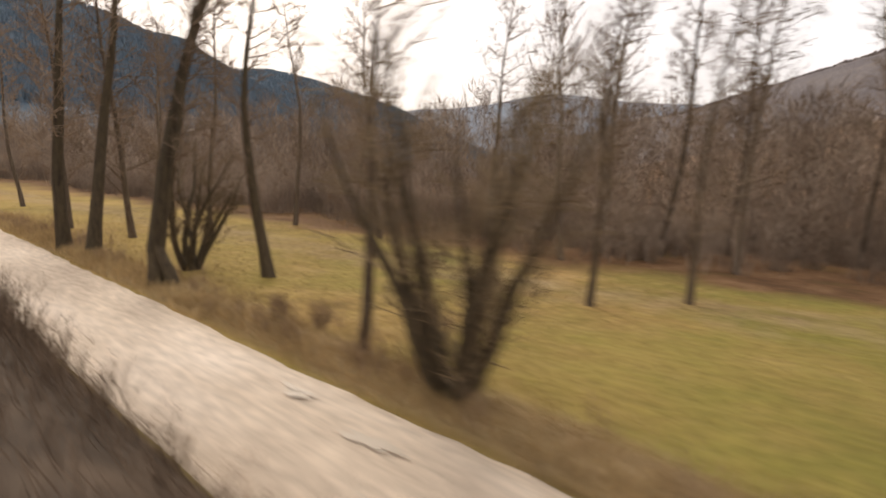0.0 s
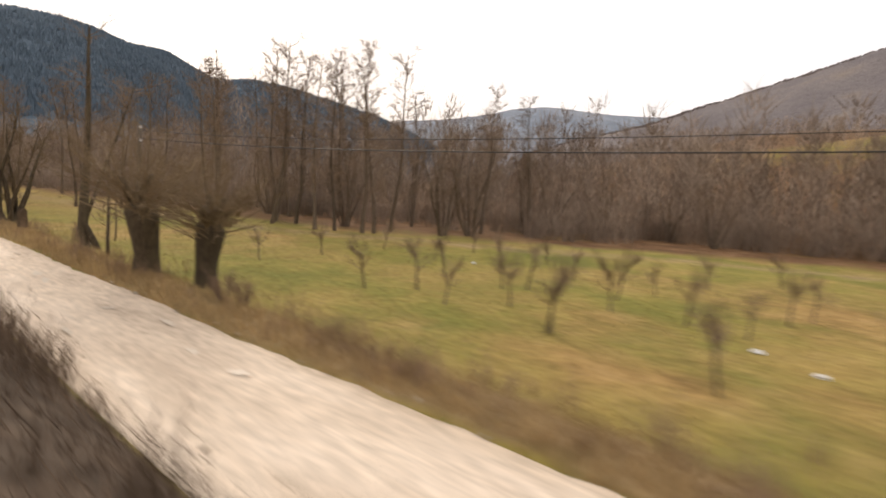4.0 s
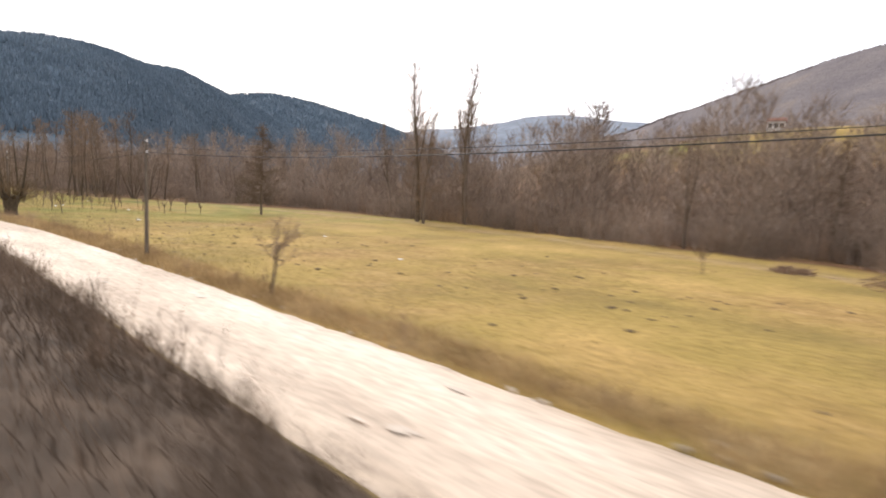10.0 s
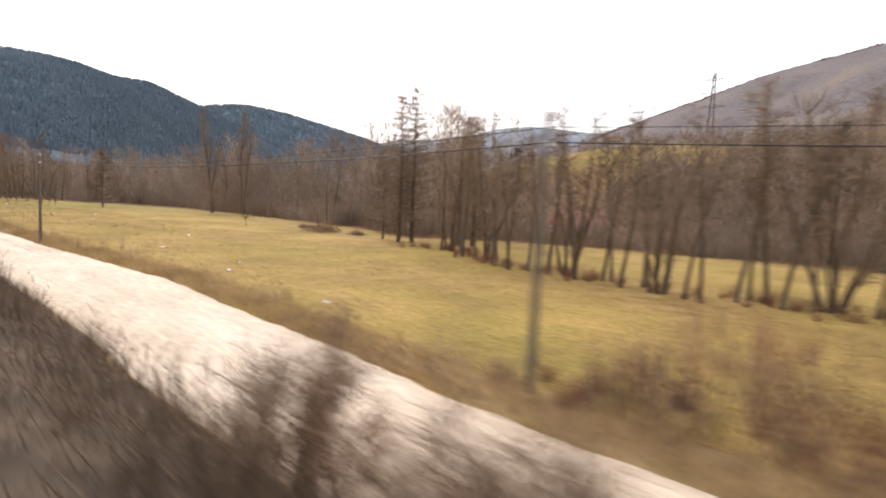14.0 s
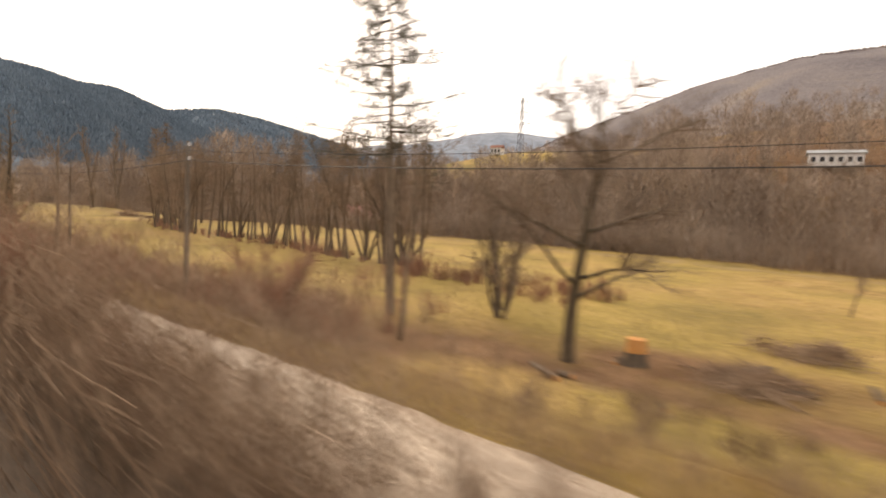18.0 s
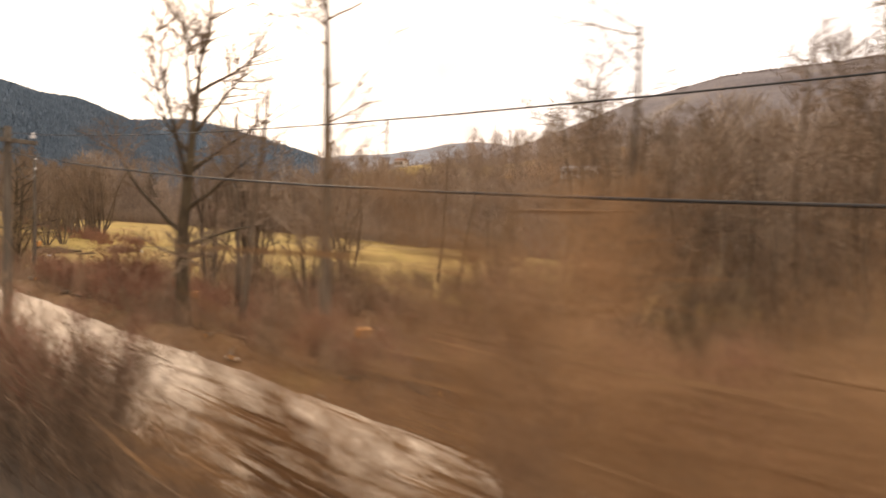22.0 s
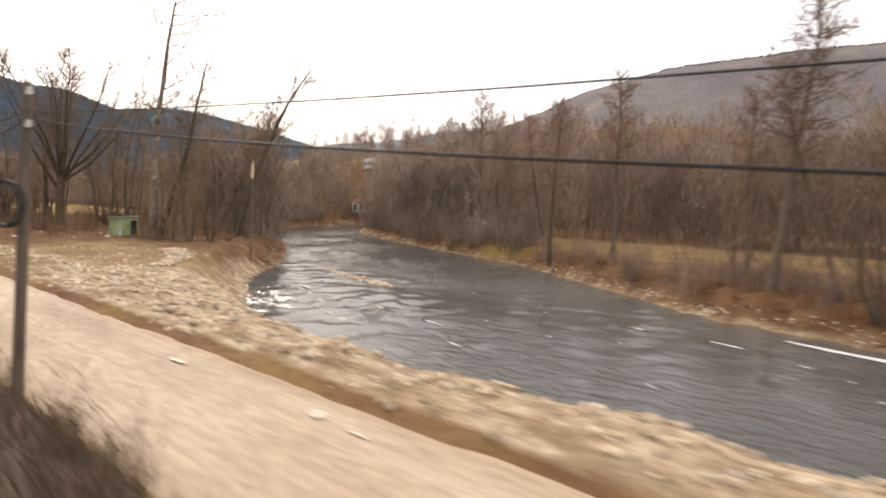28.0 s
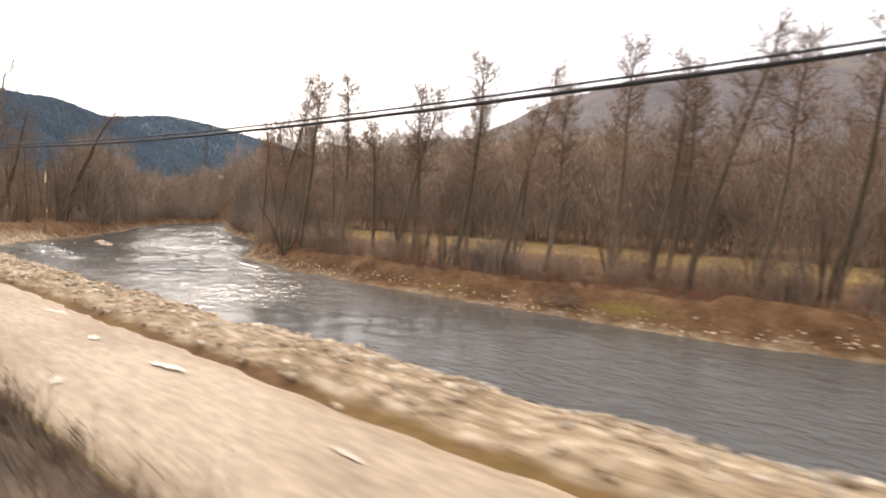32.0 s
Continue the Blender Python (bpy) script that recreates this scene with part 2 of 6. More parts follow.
M_WATER = water_mat("river_water", (0.092, 0.092, 0.086), 1.6, 0.8, 0.11)
# Pale matt base: the sky's reflection is put into the puddle's colour.
M_PUDDLE = water_mat("puddle_sky_tint", (0.52, 0.44, 0.345), 2.0, 0.02, 0.45)
M_MUD = water_mat("muddy_water", (0.17, 0.125, 0.085), 2.0, 0.03, 0.25)


def ground_mat():
    """Meadow, leaf litter, dry verge and gravel, mixed by the plan's zones and broken up by noise."""
    m = bpy.data.materials.new("valley_ground")
    m.use_nodes = True
    nt = m.node_tree
    L = nt.links.new
    b = nt.nodes["Principled BSDF"]
    b.inputs["Roughness"].default_value = 0.95
    b.inputs["Specular IOR Level"].default_value = 0.15
    tc = nt.nodes.new("ShaderNodeTexCoord")

    def noise_ramp(scale, cols, detail=8, stretch=(1, 1, 1)):
        mp = nt.nodes.new("ShaderNodeMapping")
        mp.inputs["Scale"].default_value = stretch
        L(tc.outputs["Object"], mp.inputs["Vector"])
        nz = nt.nodes.new("ShaderNodeTexNoise")
        nz.inputs["Scale"].default_value = scale
        nz.inputs["Detail"].default_value = detail
        nz.inputs["Roughness"].default_value = 0.65
        L(mp.outputs["Vector"], nz.inputs["Vector"])
        rp = nt.nodes.new("ShaderNodeValToRGB")
        while len(rp.color_ramp.elements) < len(cols):
            rp.color_ramp.elements.new(0.5)
        for i, c in enumerate(cols):
            rp.color_ramp.elements[i].position = 0.32 + 0.36 * i / (len(cols) - 1)
            rp.color_ramp.elements[i].color = (*c, 1)
        L(nz.outputs["Fac"], rp.inputs["Fac"])
        return rp.outputs["Color"]

    def zone(name):
        a = nt.nodes.new("ShaderNodeAttribute")
        a.attribute_name = name
        return a.outputs["Fac"]

    def mix(f, a, c):
        n = nt.nodes.new("ShaderNodeMix")
        n.data_type = "RGBA"
        L(f, n.inputs["Factor"])
        L(a, n.inputs["A"])
        L(c, n.inputs["B"])
        return n.outputs["Result"]

    def broken(fac, scale, lo=0.25, hi=0.75):
        nz = nt.nodes.new("ShaderNodeTexNoise")
        nz.inputs["Scale"].default_value = scale
        nz.inputs["Detail"].default_value = 6
        L(tc.outputs["Object"], nz.inputs["Vector"])
        ad = nt.nodes.new("ShaderNodeMath")
        ad.operation = "ADD"
        L(fac, ad.inputs[0])
        L(nz.outputs["Fac"], ad.inputs[1])
        mr = nt.nodes.new("ShaderNodeMapRange")
        mr.inputs["From Min"].default_value = lo + 0.5
        mr.inputs["From Max"].default_value = hi + 0.5
        L(ad.outputs[0], mr.inputs["Value"])
        return mr.outputs["Result"]

    meadow = noise_ramp(0.13, [(0.20, 0.145, 0.045), (0.32, 0.228, 0.065), (0.44, 0.295, 0.10)])
    green = noise_ramp(0.2, [(0.14, 0.145, 0.03), (0.22, 0.195, 0.045), (0.32, 0.245, 0.07)])
    litter = noise_ramp(0.5, [(0.085, 0.044, 0.021), (0.148, 0.079, 0.037), (0.225, 0.13, 0.066)])
    verge = noise_ramp(0.7, [(0.17, 0.115, 0.06), (0.30, 0.21, 0.11), (0.40, 0.30, 0.165)], stretch=(0.4, 1, 1))
    gravel = noise_ramp(1.8, [(0.16, 0.105, 0.058), (0.34, 0.25, 0.155), (0.58, 0.47, 0.34)], stretch=(0.55, 1.3, 1))
    dry = noise_ramp(0.6, [(0.20, 0.125, 0.045), (0.33, 0.21, 0.075), (0.44, 0.29, 0.12)])
    patch = nt.nodes.new("ShaderNodeTexNoise")
    patch.inputs["Scale"].default_value = 0.07
    patch.inputs["Detail"].default_value = 5
    patch.inputs["Roughness"].default_value = 0.7
    L(tc.outputs["Object"], patch.inputs["Vector"])
    pr = nt.nodes.new("ShaderNodeMapRange")
    pr.inputs["From Min"].default_value = 0.45
    pr.inputs["From Max"].default_value = 0.66
    L(patch.outputs["Fac"], pr.inputs["Value"])
    c = mix(broken(zone("green"), 0.05), meadow, green)
    c = mix(pr.outputs["Result"], c, dry)
    c = mix(broken(zone("litter"), 0.25), c, litter)
    c = mix(broken(zone("verge"), 0.6), c, verge)
    c = mix(broken(zone("gravel"), 0.8), c, gravel)
    # Brown bank soil, made darker also for window-glass reflections lying over it.
    bankc = noise_ramp(0.8, [(0.05, 0.038, 0.028), (0.10, 0.075, 0.055), (0.16, 0.115, 0.08)])
    c = mix(zone("bank"), c, bankc)
    n2 = nt.nodes.new("ShaderNodeTexNoise")
    n2.inputs["Scale"].default_value = 3.5
    n2.inputs["Detail"].default_value = 6
    L(tc.outputs["Object"], n2.inputs["Vector"])
    mr = nt.nodes.new("ShaderNodeMapRange")
    mr.inputs["To Min"].default_value = 0.55
    mr.inputs["To Max"].default_value = 1.45
    L(n2.outputs["Fac"], mr.inputs["Value"])
    mul = nt.nodes.new("ShaderNodeVectorMath")
    mul.operation = "SCALE"
    L(c, mul.inputs[0])
    L(mr.outputs["Result"], mul.inputs["Scale"])
    L(mul.outputs["Vector"], b.inputs["Base Color"])
    bp = nt.nodes.new("ShaderNodeBump")
    bp.inputs["Strength"].default_value = 0.7
    bp.inputs["Distance"].default_value = 0.12
    L(n2.outputs["Fac"], bp.inputs["Height"])
    L(bp.outputs["Normal"], b.inputs["Normal"])
    return m


M_GROUND = ground_mat()
M_ROAD = node_mat("dirt_road", [(0.42, 0.33, 0.245), (0.60, 0.49, 0.375), (0.74, 0.63, 0.51)], 0.35, 0.75, 0.4, detail=9, stretch=(0.35, 1.3, 1), fine=5.0, bump_scale=3.0, spec=0.3)


def road_earth():
    """Where the road's bed turns from pale limestone to brown earth: a tint by the plan's own zone."""
    nt = M_ROAD.node_tree
    b = nt.nodes["Principled BSDF"]
    old = b.inputs["Base Color"].links[0].from_socket
    tint = nt.nodes.new("ShaderNodeMix")
    tint.data_type = "RGBA"
    tint.blend_type = "MULTIPLY"
    z = nt.nodes.new("ShaderNodeAttribute")
    z.attribute_name = "earth"
    nt.links.new(z.outputs["Fac"], tint.inputs["Factor"])
    nt.links.new(old, tint.inputs["A"])
    tint.inputs["B"].default_value = (0.60, 0.545, 0.46, 1)
    nt.links.new(tint.outputs["Result"], b.inputs["Base Color"])


road_earth()


# ---- plan: road edges, river course, heights ----
RX = [-320, -200, -180, -160, -150, -142, -136, -130, -126, -118, -112, -100, -75, -62, -55, -48, -43, -36, -31, -13, -8, 20, 27, 40, 63, 78, 86, 100, 140, 320]
R_NEAR = [2.9, 2.9, 2.9, 2.9, 2.9, 2.9, 3.1, 3.4, 3.6, 4.0, 4.1, 4.5, 4.3, 4.2, 4.3, 4.6, 4.6, 4.2, 4.1, 4.1, 4.2, 4.3, 4.4, 4.5, 4.2, 3.7, 3.5, 3.4, 3.2, 3.2]
R_FAR = [5.6, 5.7, 6.0, 6.3, 6.5, 5.9, 5.4, 5.9, 6.7, 7.6, 8.0, 8.3, 8.5, 8.7, 9.1, 9.4, 9.0, 8.5, 8.0, 7.7, 7.4, 7.4, 7.1, 7.0, 7.2, 7.4, 7.2, 6.8, 6.9, 6.9]
RIV_X = [-420, -255, -215, -190, -172, -150, -90, 20, 40, 42, 49, 62, 90, 109, 116.5, 123, 132, 150, 170, 186, 200, 340]
RIV_Y = [25, 36, 44, 50, 62, 80, 98, 99, 102, 96, 81, 68, 52, 41, 34, 29.5, 24.4, 22.3, 21.7, 21.8, 23, 25]
RIV_W = [4, 4, 4, 4.5, 5, 6, 6, 6, 6.5, 7, 8, 9, 10, 13, 14, 13.9, 12.4, 10, 9.4, 9.3, 10.5, 11]
WATER_Z = -2.2


def near_edge(x):
    return np.interp(x, RX, R_NEAR)


def far_edge(x):
    return np.interp(x, RX, R_FAR)


def river_gap(x, y):
    """Distance from the river's edge: negative on the water."""
    best = np.full(np.shape(x), 1e9)
    for i in range(len(RIV_X) - 1):
        ax, ay, bx, by = RIV_X[i], RIV_Y[i], RIV_X[i + 1], RIV_Y[i + 1]
        dx, dy = bx - ax, by - ay
        k = np.clip(((x - ax) * dx + (y - ay) * dy) / (dx * dx + dy * dy), 0, 1)
        w = RIV_W[i] + k * (RIV_W[i + 1] - RIV_W[i])
        best = np.minimum(best, np.hypot(x - ax - k * dx, y - ay - k * dy) - w)
    return best


def sstep(a, b, v):
    k = np.clip((v - a) / (b - a), 0, 1)
    return k * k * (3 - 2 * k)


def waves(x, y):
    return (np.sin(x * 0.31 + 1.3 * np.sin(y * 0.17)) + np.sin(y * 0.43 + 0.8 * np.sin(x * 0.23)) + np.sin(x * 0.11 - y * 0.19)) / 3


def height(x, y):
    x = np.asarray(x, float)
    y = np.asarray(y, float)
    ne, fe = near_edge(x), far_edge(x)
    rough = sstep(1, 9, y - fe)
    h = -0.28 * (0.15 + 0.85 * sstep(-34, 4, x)) * (1 - 0.65 * sstep(90, 104, x)) * sstep(0, 3, y - fe) + 0.13 * waves(x, y) * rough
    hedge = 0.25 * (1 - sstep(-125, -112, x)) + sstep(-22, -12, x) * (1 - sstep(62, 80, x))
    h = h + (0.10 + 0.26 * hedge) * np.exp(-((y - fe - 1.1) / 0.7) ** 2) * (0.75 + 0.25 * np.sin(x * 0.9))
    # far slope on the side of the hill
    h = h + 0.2 * np.maximum(0, y - 125) * sstep(-420, -180, x) * (1 - sstep(330, 420, y)) + 0.2 * 205 * sstep(330, 420, y) * sstep(-420, -180, x) * (1 - sstep(500, 900, y))
    # the farmhouse's pasture rises out of the slope
    h = h + 13.5 * np.exp(-((x + 105) / 75) ** 2 - ((y - 216) / 32) ** 2)
    # wooded knoll behind the river
    h = h + 15.5 * sstep(106, 136, y) * sstep(-80, -5, x) * (1 - sstep(60, 130, x)) * (1 - sstep(330, 420, y))
    # the river's channel
    g = river_gap(x, y)
    bank = 2.6 + 0.5 * waves(x * 2, y * 2)
    bed = WATER_Z - 0.9 * sstep(0, 4, -g) + (2.2 + 0.2) * np.clip(g / bank, 0, 1)
    low = np.where(g < bank, np.minimum(h, bed), h)
    far_low = np.where((g >= bank) & (g < 16) & (x > 105) & (y > 22), np.minimum(h, -0.6 + 0.35 * sstep(4, 16, g)), low)
    h = np.where(y > fe + 1.5, far_low, h)
    # rubble bank between the road and the river
    bermk = sstep(84, 104, x) * np.exp(-((y - 9.0) / 1.3) ** 2)
    h = h + 0.28 * bermk * (1 + 0.4 * np.sin(x * 1.7) + 0.3 * np.sin(x * 0.63))
    # road bed sinks under the road's own sheet
    on = (y > ne - 0.3) & (y < fe + 0.3)
    h = np.where(on, -0.07, h)
    # railway bank
    k = np.clip((ne - 0.2 - y) / np.maximum(ne - 1.3, 0.5), 0, 1)
    h = np.where(y < ne - 0.2, -0.03 + 1.35 * k ** 0.8, h)
    h = np.where(y < -4, 1.3 + 0.35 * np.maximum(0, -8 - y) * (1 - sstep(60, 140, -y)) + 0.35 * 90 * sstep(60, 140, -y), h)
    return h


def rubble_edges(x):
    """Near and far edge of the tipped rubble where it begins beside the road."""
    return np.interp(x, [92, 97, 106, 110.5, 114], [7.2, 7.5, 8.1, 9.3, 9.4]), np.interp(x, [92, 97.6, 105, 109.4, 114], [7.5, 8.9, 11.1, 12.2, 12.9])


def H(x, y):
    return float(height(np.array([x]), np.array([y]))[0])


# ---- mesh helpers ----
def mesh_of(name, verts, faces, material, smooth=False):
    me = bpy.data.meshes.new(name)
    me.from_pydata(verts, [], faces)
    me.materials.append(material)
    if smooth:
        me.polygons.foreach_set("use_smooth", [True] * len(me.polygons))
    me.update()
    return me


def part_mesh(name, me, parent, label=""):
    ob = new(name, me)
    ob.parent = parent
    return tagged(ob, label)


def part(name, bm, material, parent, label=""):
    me = bpy.data.meshes.new(name)
    bm.to_mesh(me)
    bm.free()
    me.materials.append(material)
    return part_mesh(name, me, parent, label)


def thing(name, m, label, category, group="", kind=""):
    ob = new(name)
    ob.empty_display_size = 0.3
    ob.matrix_world = m
    return tagged(ob, label, category, group, kind)


def box(bm, sx, sy, sz, m=None, bevel=0.0):
    r = bmesh.ops.create_cube(bm, size=1, matrix=(m or Matrix()) @ Matrix.Diagonal((sx, sy, sz, 1)))
    if bevel:
        es = list({e for v in r["verts"] for e in v.link_edges})
        bmesh.ops.bevel(bm, geom=es, offset=bevel, segments=1, affect="EDGES")


def tube(V, F, pts, rads, n, cap=False):
    """Rings of n corners along pts."""
    base = len(V)
    k = len(pts)
    for i in range(k):
        a = pts[max(0, i - 1)]
        b = pts[min(k - 1, i + 1)]
        d = (b - a)
        if d.length < 1e-6:
            d = Vector((0, 0, 1))
        d.normalize()
        u = d.cross(Vector((0.31, 0.93, 0.17)))
        if u.length < 0.05:
            u = d.cross(Vector((1, 0, 0)))
        u.normalize()
        w = d.cross(u)
        for j in range(n):
            t = 2 * math.pi * j / n
            V.append(pts[i] + (u * math.cos(t) + w * math.sin(t)) * rads[i])
    for i in range(k - 1):
        for j in range(n):
            j2 = (j + 1) % n
            F.append((base + i * n + j, base + i * n + j2, base + (i + 1) * n + j2, base + (i + 1) * n + j))
    if cap:
        F.append(tuple(base + (k - 1) * n + j for j in range(n)))
        F.append(tuple(base + j for j in reversed(range(n))))


def spike(V, F, p, q, r):
    """A thin three-sided twig from p to its tip q."""
    d = q - p
    u = d.cross(Vector((0.3, 0.5, 0.81)))
    if u.length < 1e-6:
        u = Vector((1, 0, 0))
    u.normalize()
    w = d.cross(u)
    w.normalize()
    b = len(V)
    V.append(p + u * r)
    V.append(p + (w * 0.87 - u * 0.5) * r)
    V.append(p - (w * 0.87 + u * 0.5) * r)
    V.append(q)
    F.append((b, b + 1, b + 3))
    F.append((b + 1, b + 2, b + 3))
    F.append((b + 2, b, b + 3))


def tri_mesh(name, P, material):
    """One mesh of loose triangles from an array of corners (n, 3, 3)."""
    n = len(P)
    me = bpy.data.meshes.new(name)
    me.vertices.add(3 * n)
    me.vertices.foreach_set("co", P.astype(np.float32).ravel())
    me.loops.add(3 * n)
    me.loops.foreach_set("vertex_index", np.arange(3 * n, dtype=np.int32))
    me.polygons.add(n)
    me.polygons.foreach_set("loop_start", np.arange(0, 3 * n, 3, dtype=np.int32))
    me.materials.append(material)
    me.update(calc_edges=True)
    return me


# ---- ground ----
gx = np.concatenate([np.linspace(-3200, -420, 24)[:-1], np.linspace(-420, -235, 60)[:-1], np.arange(-235, 222, 1.0), np.linspace(222, 420, 40), np.linspace(420, 2600, 16)[1:]])
gy = np.concatenate([np.linspace(-900, -60, 8)[:-1], np.linspace(-60, -4, 8)[:-1], np.arange(-4, 14, 0.4), np.arange(14, 64, 1.0), np.arange(64, 160, 3.5), np.linspace(160, 620, 30), np.linspace(620, 4200, 14)[1:]])
GX, GY = np.meshgrid(gx, gy, indexing="ij")
GZ = height(GX, GY)
nx, ny = GX.shape
gv = np.stack([GX, GY, GZ], -1).reshape(-1, 3)
ii = (np.arange(nx - 1)[:, None] * ny + np.arange(ny - 1)[None, :]).ravel()
gf = np.stack([ii, ii + ny, ii + ny + 1, ii + 1], 1)
ground_me = mesh_of("ground", gv.tolist(), gf.tolist(), M_GROUND, True)
X, Y = gv[:, 0], gv[:, 1]
FE, NE = far_edge(X), near_edge(X)
riv = river_gap(X, Y)
woods_edge = np.interp(X, [-320, -215, -180, -150, -120, -90, -66, -50, -30, 0, 30, 56, 66, 85, 110, 320], [10, 20, 26, 43, 50, 46, 40, 52, 57, 60, 58, 54, 40, 50, 76, 78])
zl = sstep(-3, 5, Y - woods_edge) * 0.8 * (1 - np.exp(-((X + 110) / 70) ** 2 - ((Y - 216) / 24) ** 2))
zl = np.maximum(zl, sstep(36, 50, X) * (1 - sstep(104, 118, X)) * sstep(0, 3, Y - FE) * (1 - sstep(18, 25, Y - 12 * sstep(62, 74, X))))
zl = np.maximum(zl, 0.8 * sstep(-24, 4, X) * sstep(-1.2, -0.1, Y - FE) * (1 - sstep(12, 20, Y)) * (1 - sstep(106, 116, X)) * (1 - 0.75 * sstep(12, 17, X) * (1 - sstep(30, 38, X)) * (1 - sstep(11.5, 13, Y))))
zl = np.maximum(zl, 0.9 * np.exp(-((X - 20) / 6) ** 2 - ((Y - 15.5) / 2.6) ** 2))
zl = np.maximum(zl, sstep(104, 118, X) * sstep(24, 28, Y) * (1 - sstep(41, 50, Y)))
zl = np.maximum(zl, 0.7 * sstep(92, 104, X) * np.exp(-((Y - FE - 0.3) / 0.22) ** 2))
zl = np.maximum(zl, (1 - 0.3 * sstep(90, 97, X) * (1 - sstep(19, 24, Y))) * sstep(84, 92, X) * (Y > FE - 1) * (1 - sstep(50, 60, Y)))
zone_green = 0.9 * sstep(-255, -175, X) * (1 - sstep(-150, -92, X)) + 0.25 * sstep(-60, -40, X) * (1 - sstep(-30, 0, X))
zl = np.maximum(zl, 0.9 * sstep(66, 74, X) * (1 - sstep(104, 112, X)) * sstep(30, 36, Y))
_edge = 0.6 * np.exp(-((riv - 0.9) / 0.5) ** 2) * (Y > 26) * (X > 108) * (0.5 + 0.5 * np.sin(X * 0.35))
zl = np.maximum(zl, 0.5 * sstep(98, 108, X) * sstep(44, 50, Y) * (1 - sstep(74, 80, Y)))
zl = zl * (1 - 0.75 * _edge)
zone_green = np.maximum(zone_green, _edge)
zone_verge = np.exp(-((Y - FE - 0.9) / 1.0) ** 2) * 0.95 * (Y > FE) * (1 - 0.8 * sstep(-4, 22, X)) * (1 - sstep(76, 90, X)) + 0.5 * np.exp(-((Y - woods_edge + 4) / 3.0) ** 2)
track_x = np.interp(Y, [11.5, 13.6, 14.8, 16.6, 21.9, 24, 31.4], [-105, -110.9, -113.8, -116.7, -118.9, -121, -124.5])
for _o in (0.0, 1.7):
    zone_verge = np.maximum(zone_verge, 0.5 * np.exp(-((X - track_x - _o) / 0.7) ** 2) * (Y > 11) * (Y < 32))
zone_verge = zone_verge * (1 - 0.45 * sstep(-116, -106, X) * (1 - sstep(-40, -30, X)) * (Y < FE + 4)) + 0.62 * sstep(93, 98, X) * (1 - sstep(114, 120, X)) * sstep(0, 1, Y - FE) * (1 - sstep(17, 22, Y))
zone_bank = 1.0 * (Y < NE - 0.3)
_lo, _hi = rubble_edges(X)
_band = sstep(92, 97, X) * sstep(-1.4, 0.6, Y - _lo) * (1 - sstep(-1.0, 1.4, Y - _hi))
zone_gravel = 0.72 * _band * (1 - sstep(112, 118, X)) + 0.9 * sstep(110, 118, X) * sstep(0.3, 0.7, Y - FE) * (1 - sstep(13, 22, Y)) + np.where(Y > 26, 0.55, 0.9) * np.exp(-(np.maximum(riv, 0) / np.where(Y > 26, 0.35, 1.3)) ** 2) * (riv < 6)
for _n, _v in (("litter", zl), ("green", zone_green), ("verge", zone_verge), ("gravel", zone_gravel), ("bank", zone_bank)):
    at = ground_me.attributes.new(_n, "FLOAT", "POINT")
    at.data.foreach_set("value", np.clip(_v, 0, 1).astype(np.float32))
ground = tagged(new("ground", ground_me), "winter valley floor of yellow-green meadow and brown leaf litter", "ground", kind="structure")

# ---- road ----
rx = np.arange(-330, 330, 0.6)
cols = np.linspace(0, 1, 17)
rv, rf = [], []
for i, x in enumerate(rx):
    a = near_edge(x) - 0.45 + 0.15 * math.sin(x * 0.7) + 0.1 * math.sin(x * 1.9)
    b = far_edge(x) + 0.1 + 0.06 * math.sin(x * 0.53 + 1) + 0.05 * math.sin(x * 2.3) + 0.04 * math.sin(x * 5.1)
    for c in cols:
        y = a + (b - a) * c
        rut = -0.05 * math.exp(-((c - 0.3) / 0.09) ** 2) - 0.05 * math.exp(-((c - 0.74) / 0.09) ** 2)
        z = 0.03 + rut + 0.02 * noise.noise((x * 0.5, y * 0.9, 0)) + 0.012 * noise.noise((x * 2, y * 3, 4)) - 0.07 * max(0, abs(c - 0.5) - 0.42) / 0.08
        rv.append((x, y, z))
nc = len(cols)
for i in range(len(rx) - 1):
    for j in range(nc - 1):
        rf.append((i * nc + j, (i + 1) * nc + j, (i + 1) * nc + j + 1, i * nc + j + 1))
road_me = mesh_of("road", rv, rf, M_ROAD, True)
at = road_me.attributes.new("earth", "FLOAT", "POINT")
rva = np.array(rv)
across = (rva[:, 1] - near_edge(rva[:, 0])) / (far_edge(rva[:, 0]) - near_edge(rva[:, 0]))
at.data.foreach_set("value", np.clip(0.75 * sstep(50, 100, rva[:, 0]) + 0.25 * np.exp(-((across - 0.97) / 0.05) ** 2) + 0.25 * np.exp(-((across - 0.03) / 0.08) ** 2), 0, 1).astype(np.float32))
road = tagged(new("road", road_me), "pale rutted dirt road with wheel tracks and puddles", "road", kind="structure")


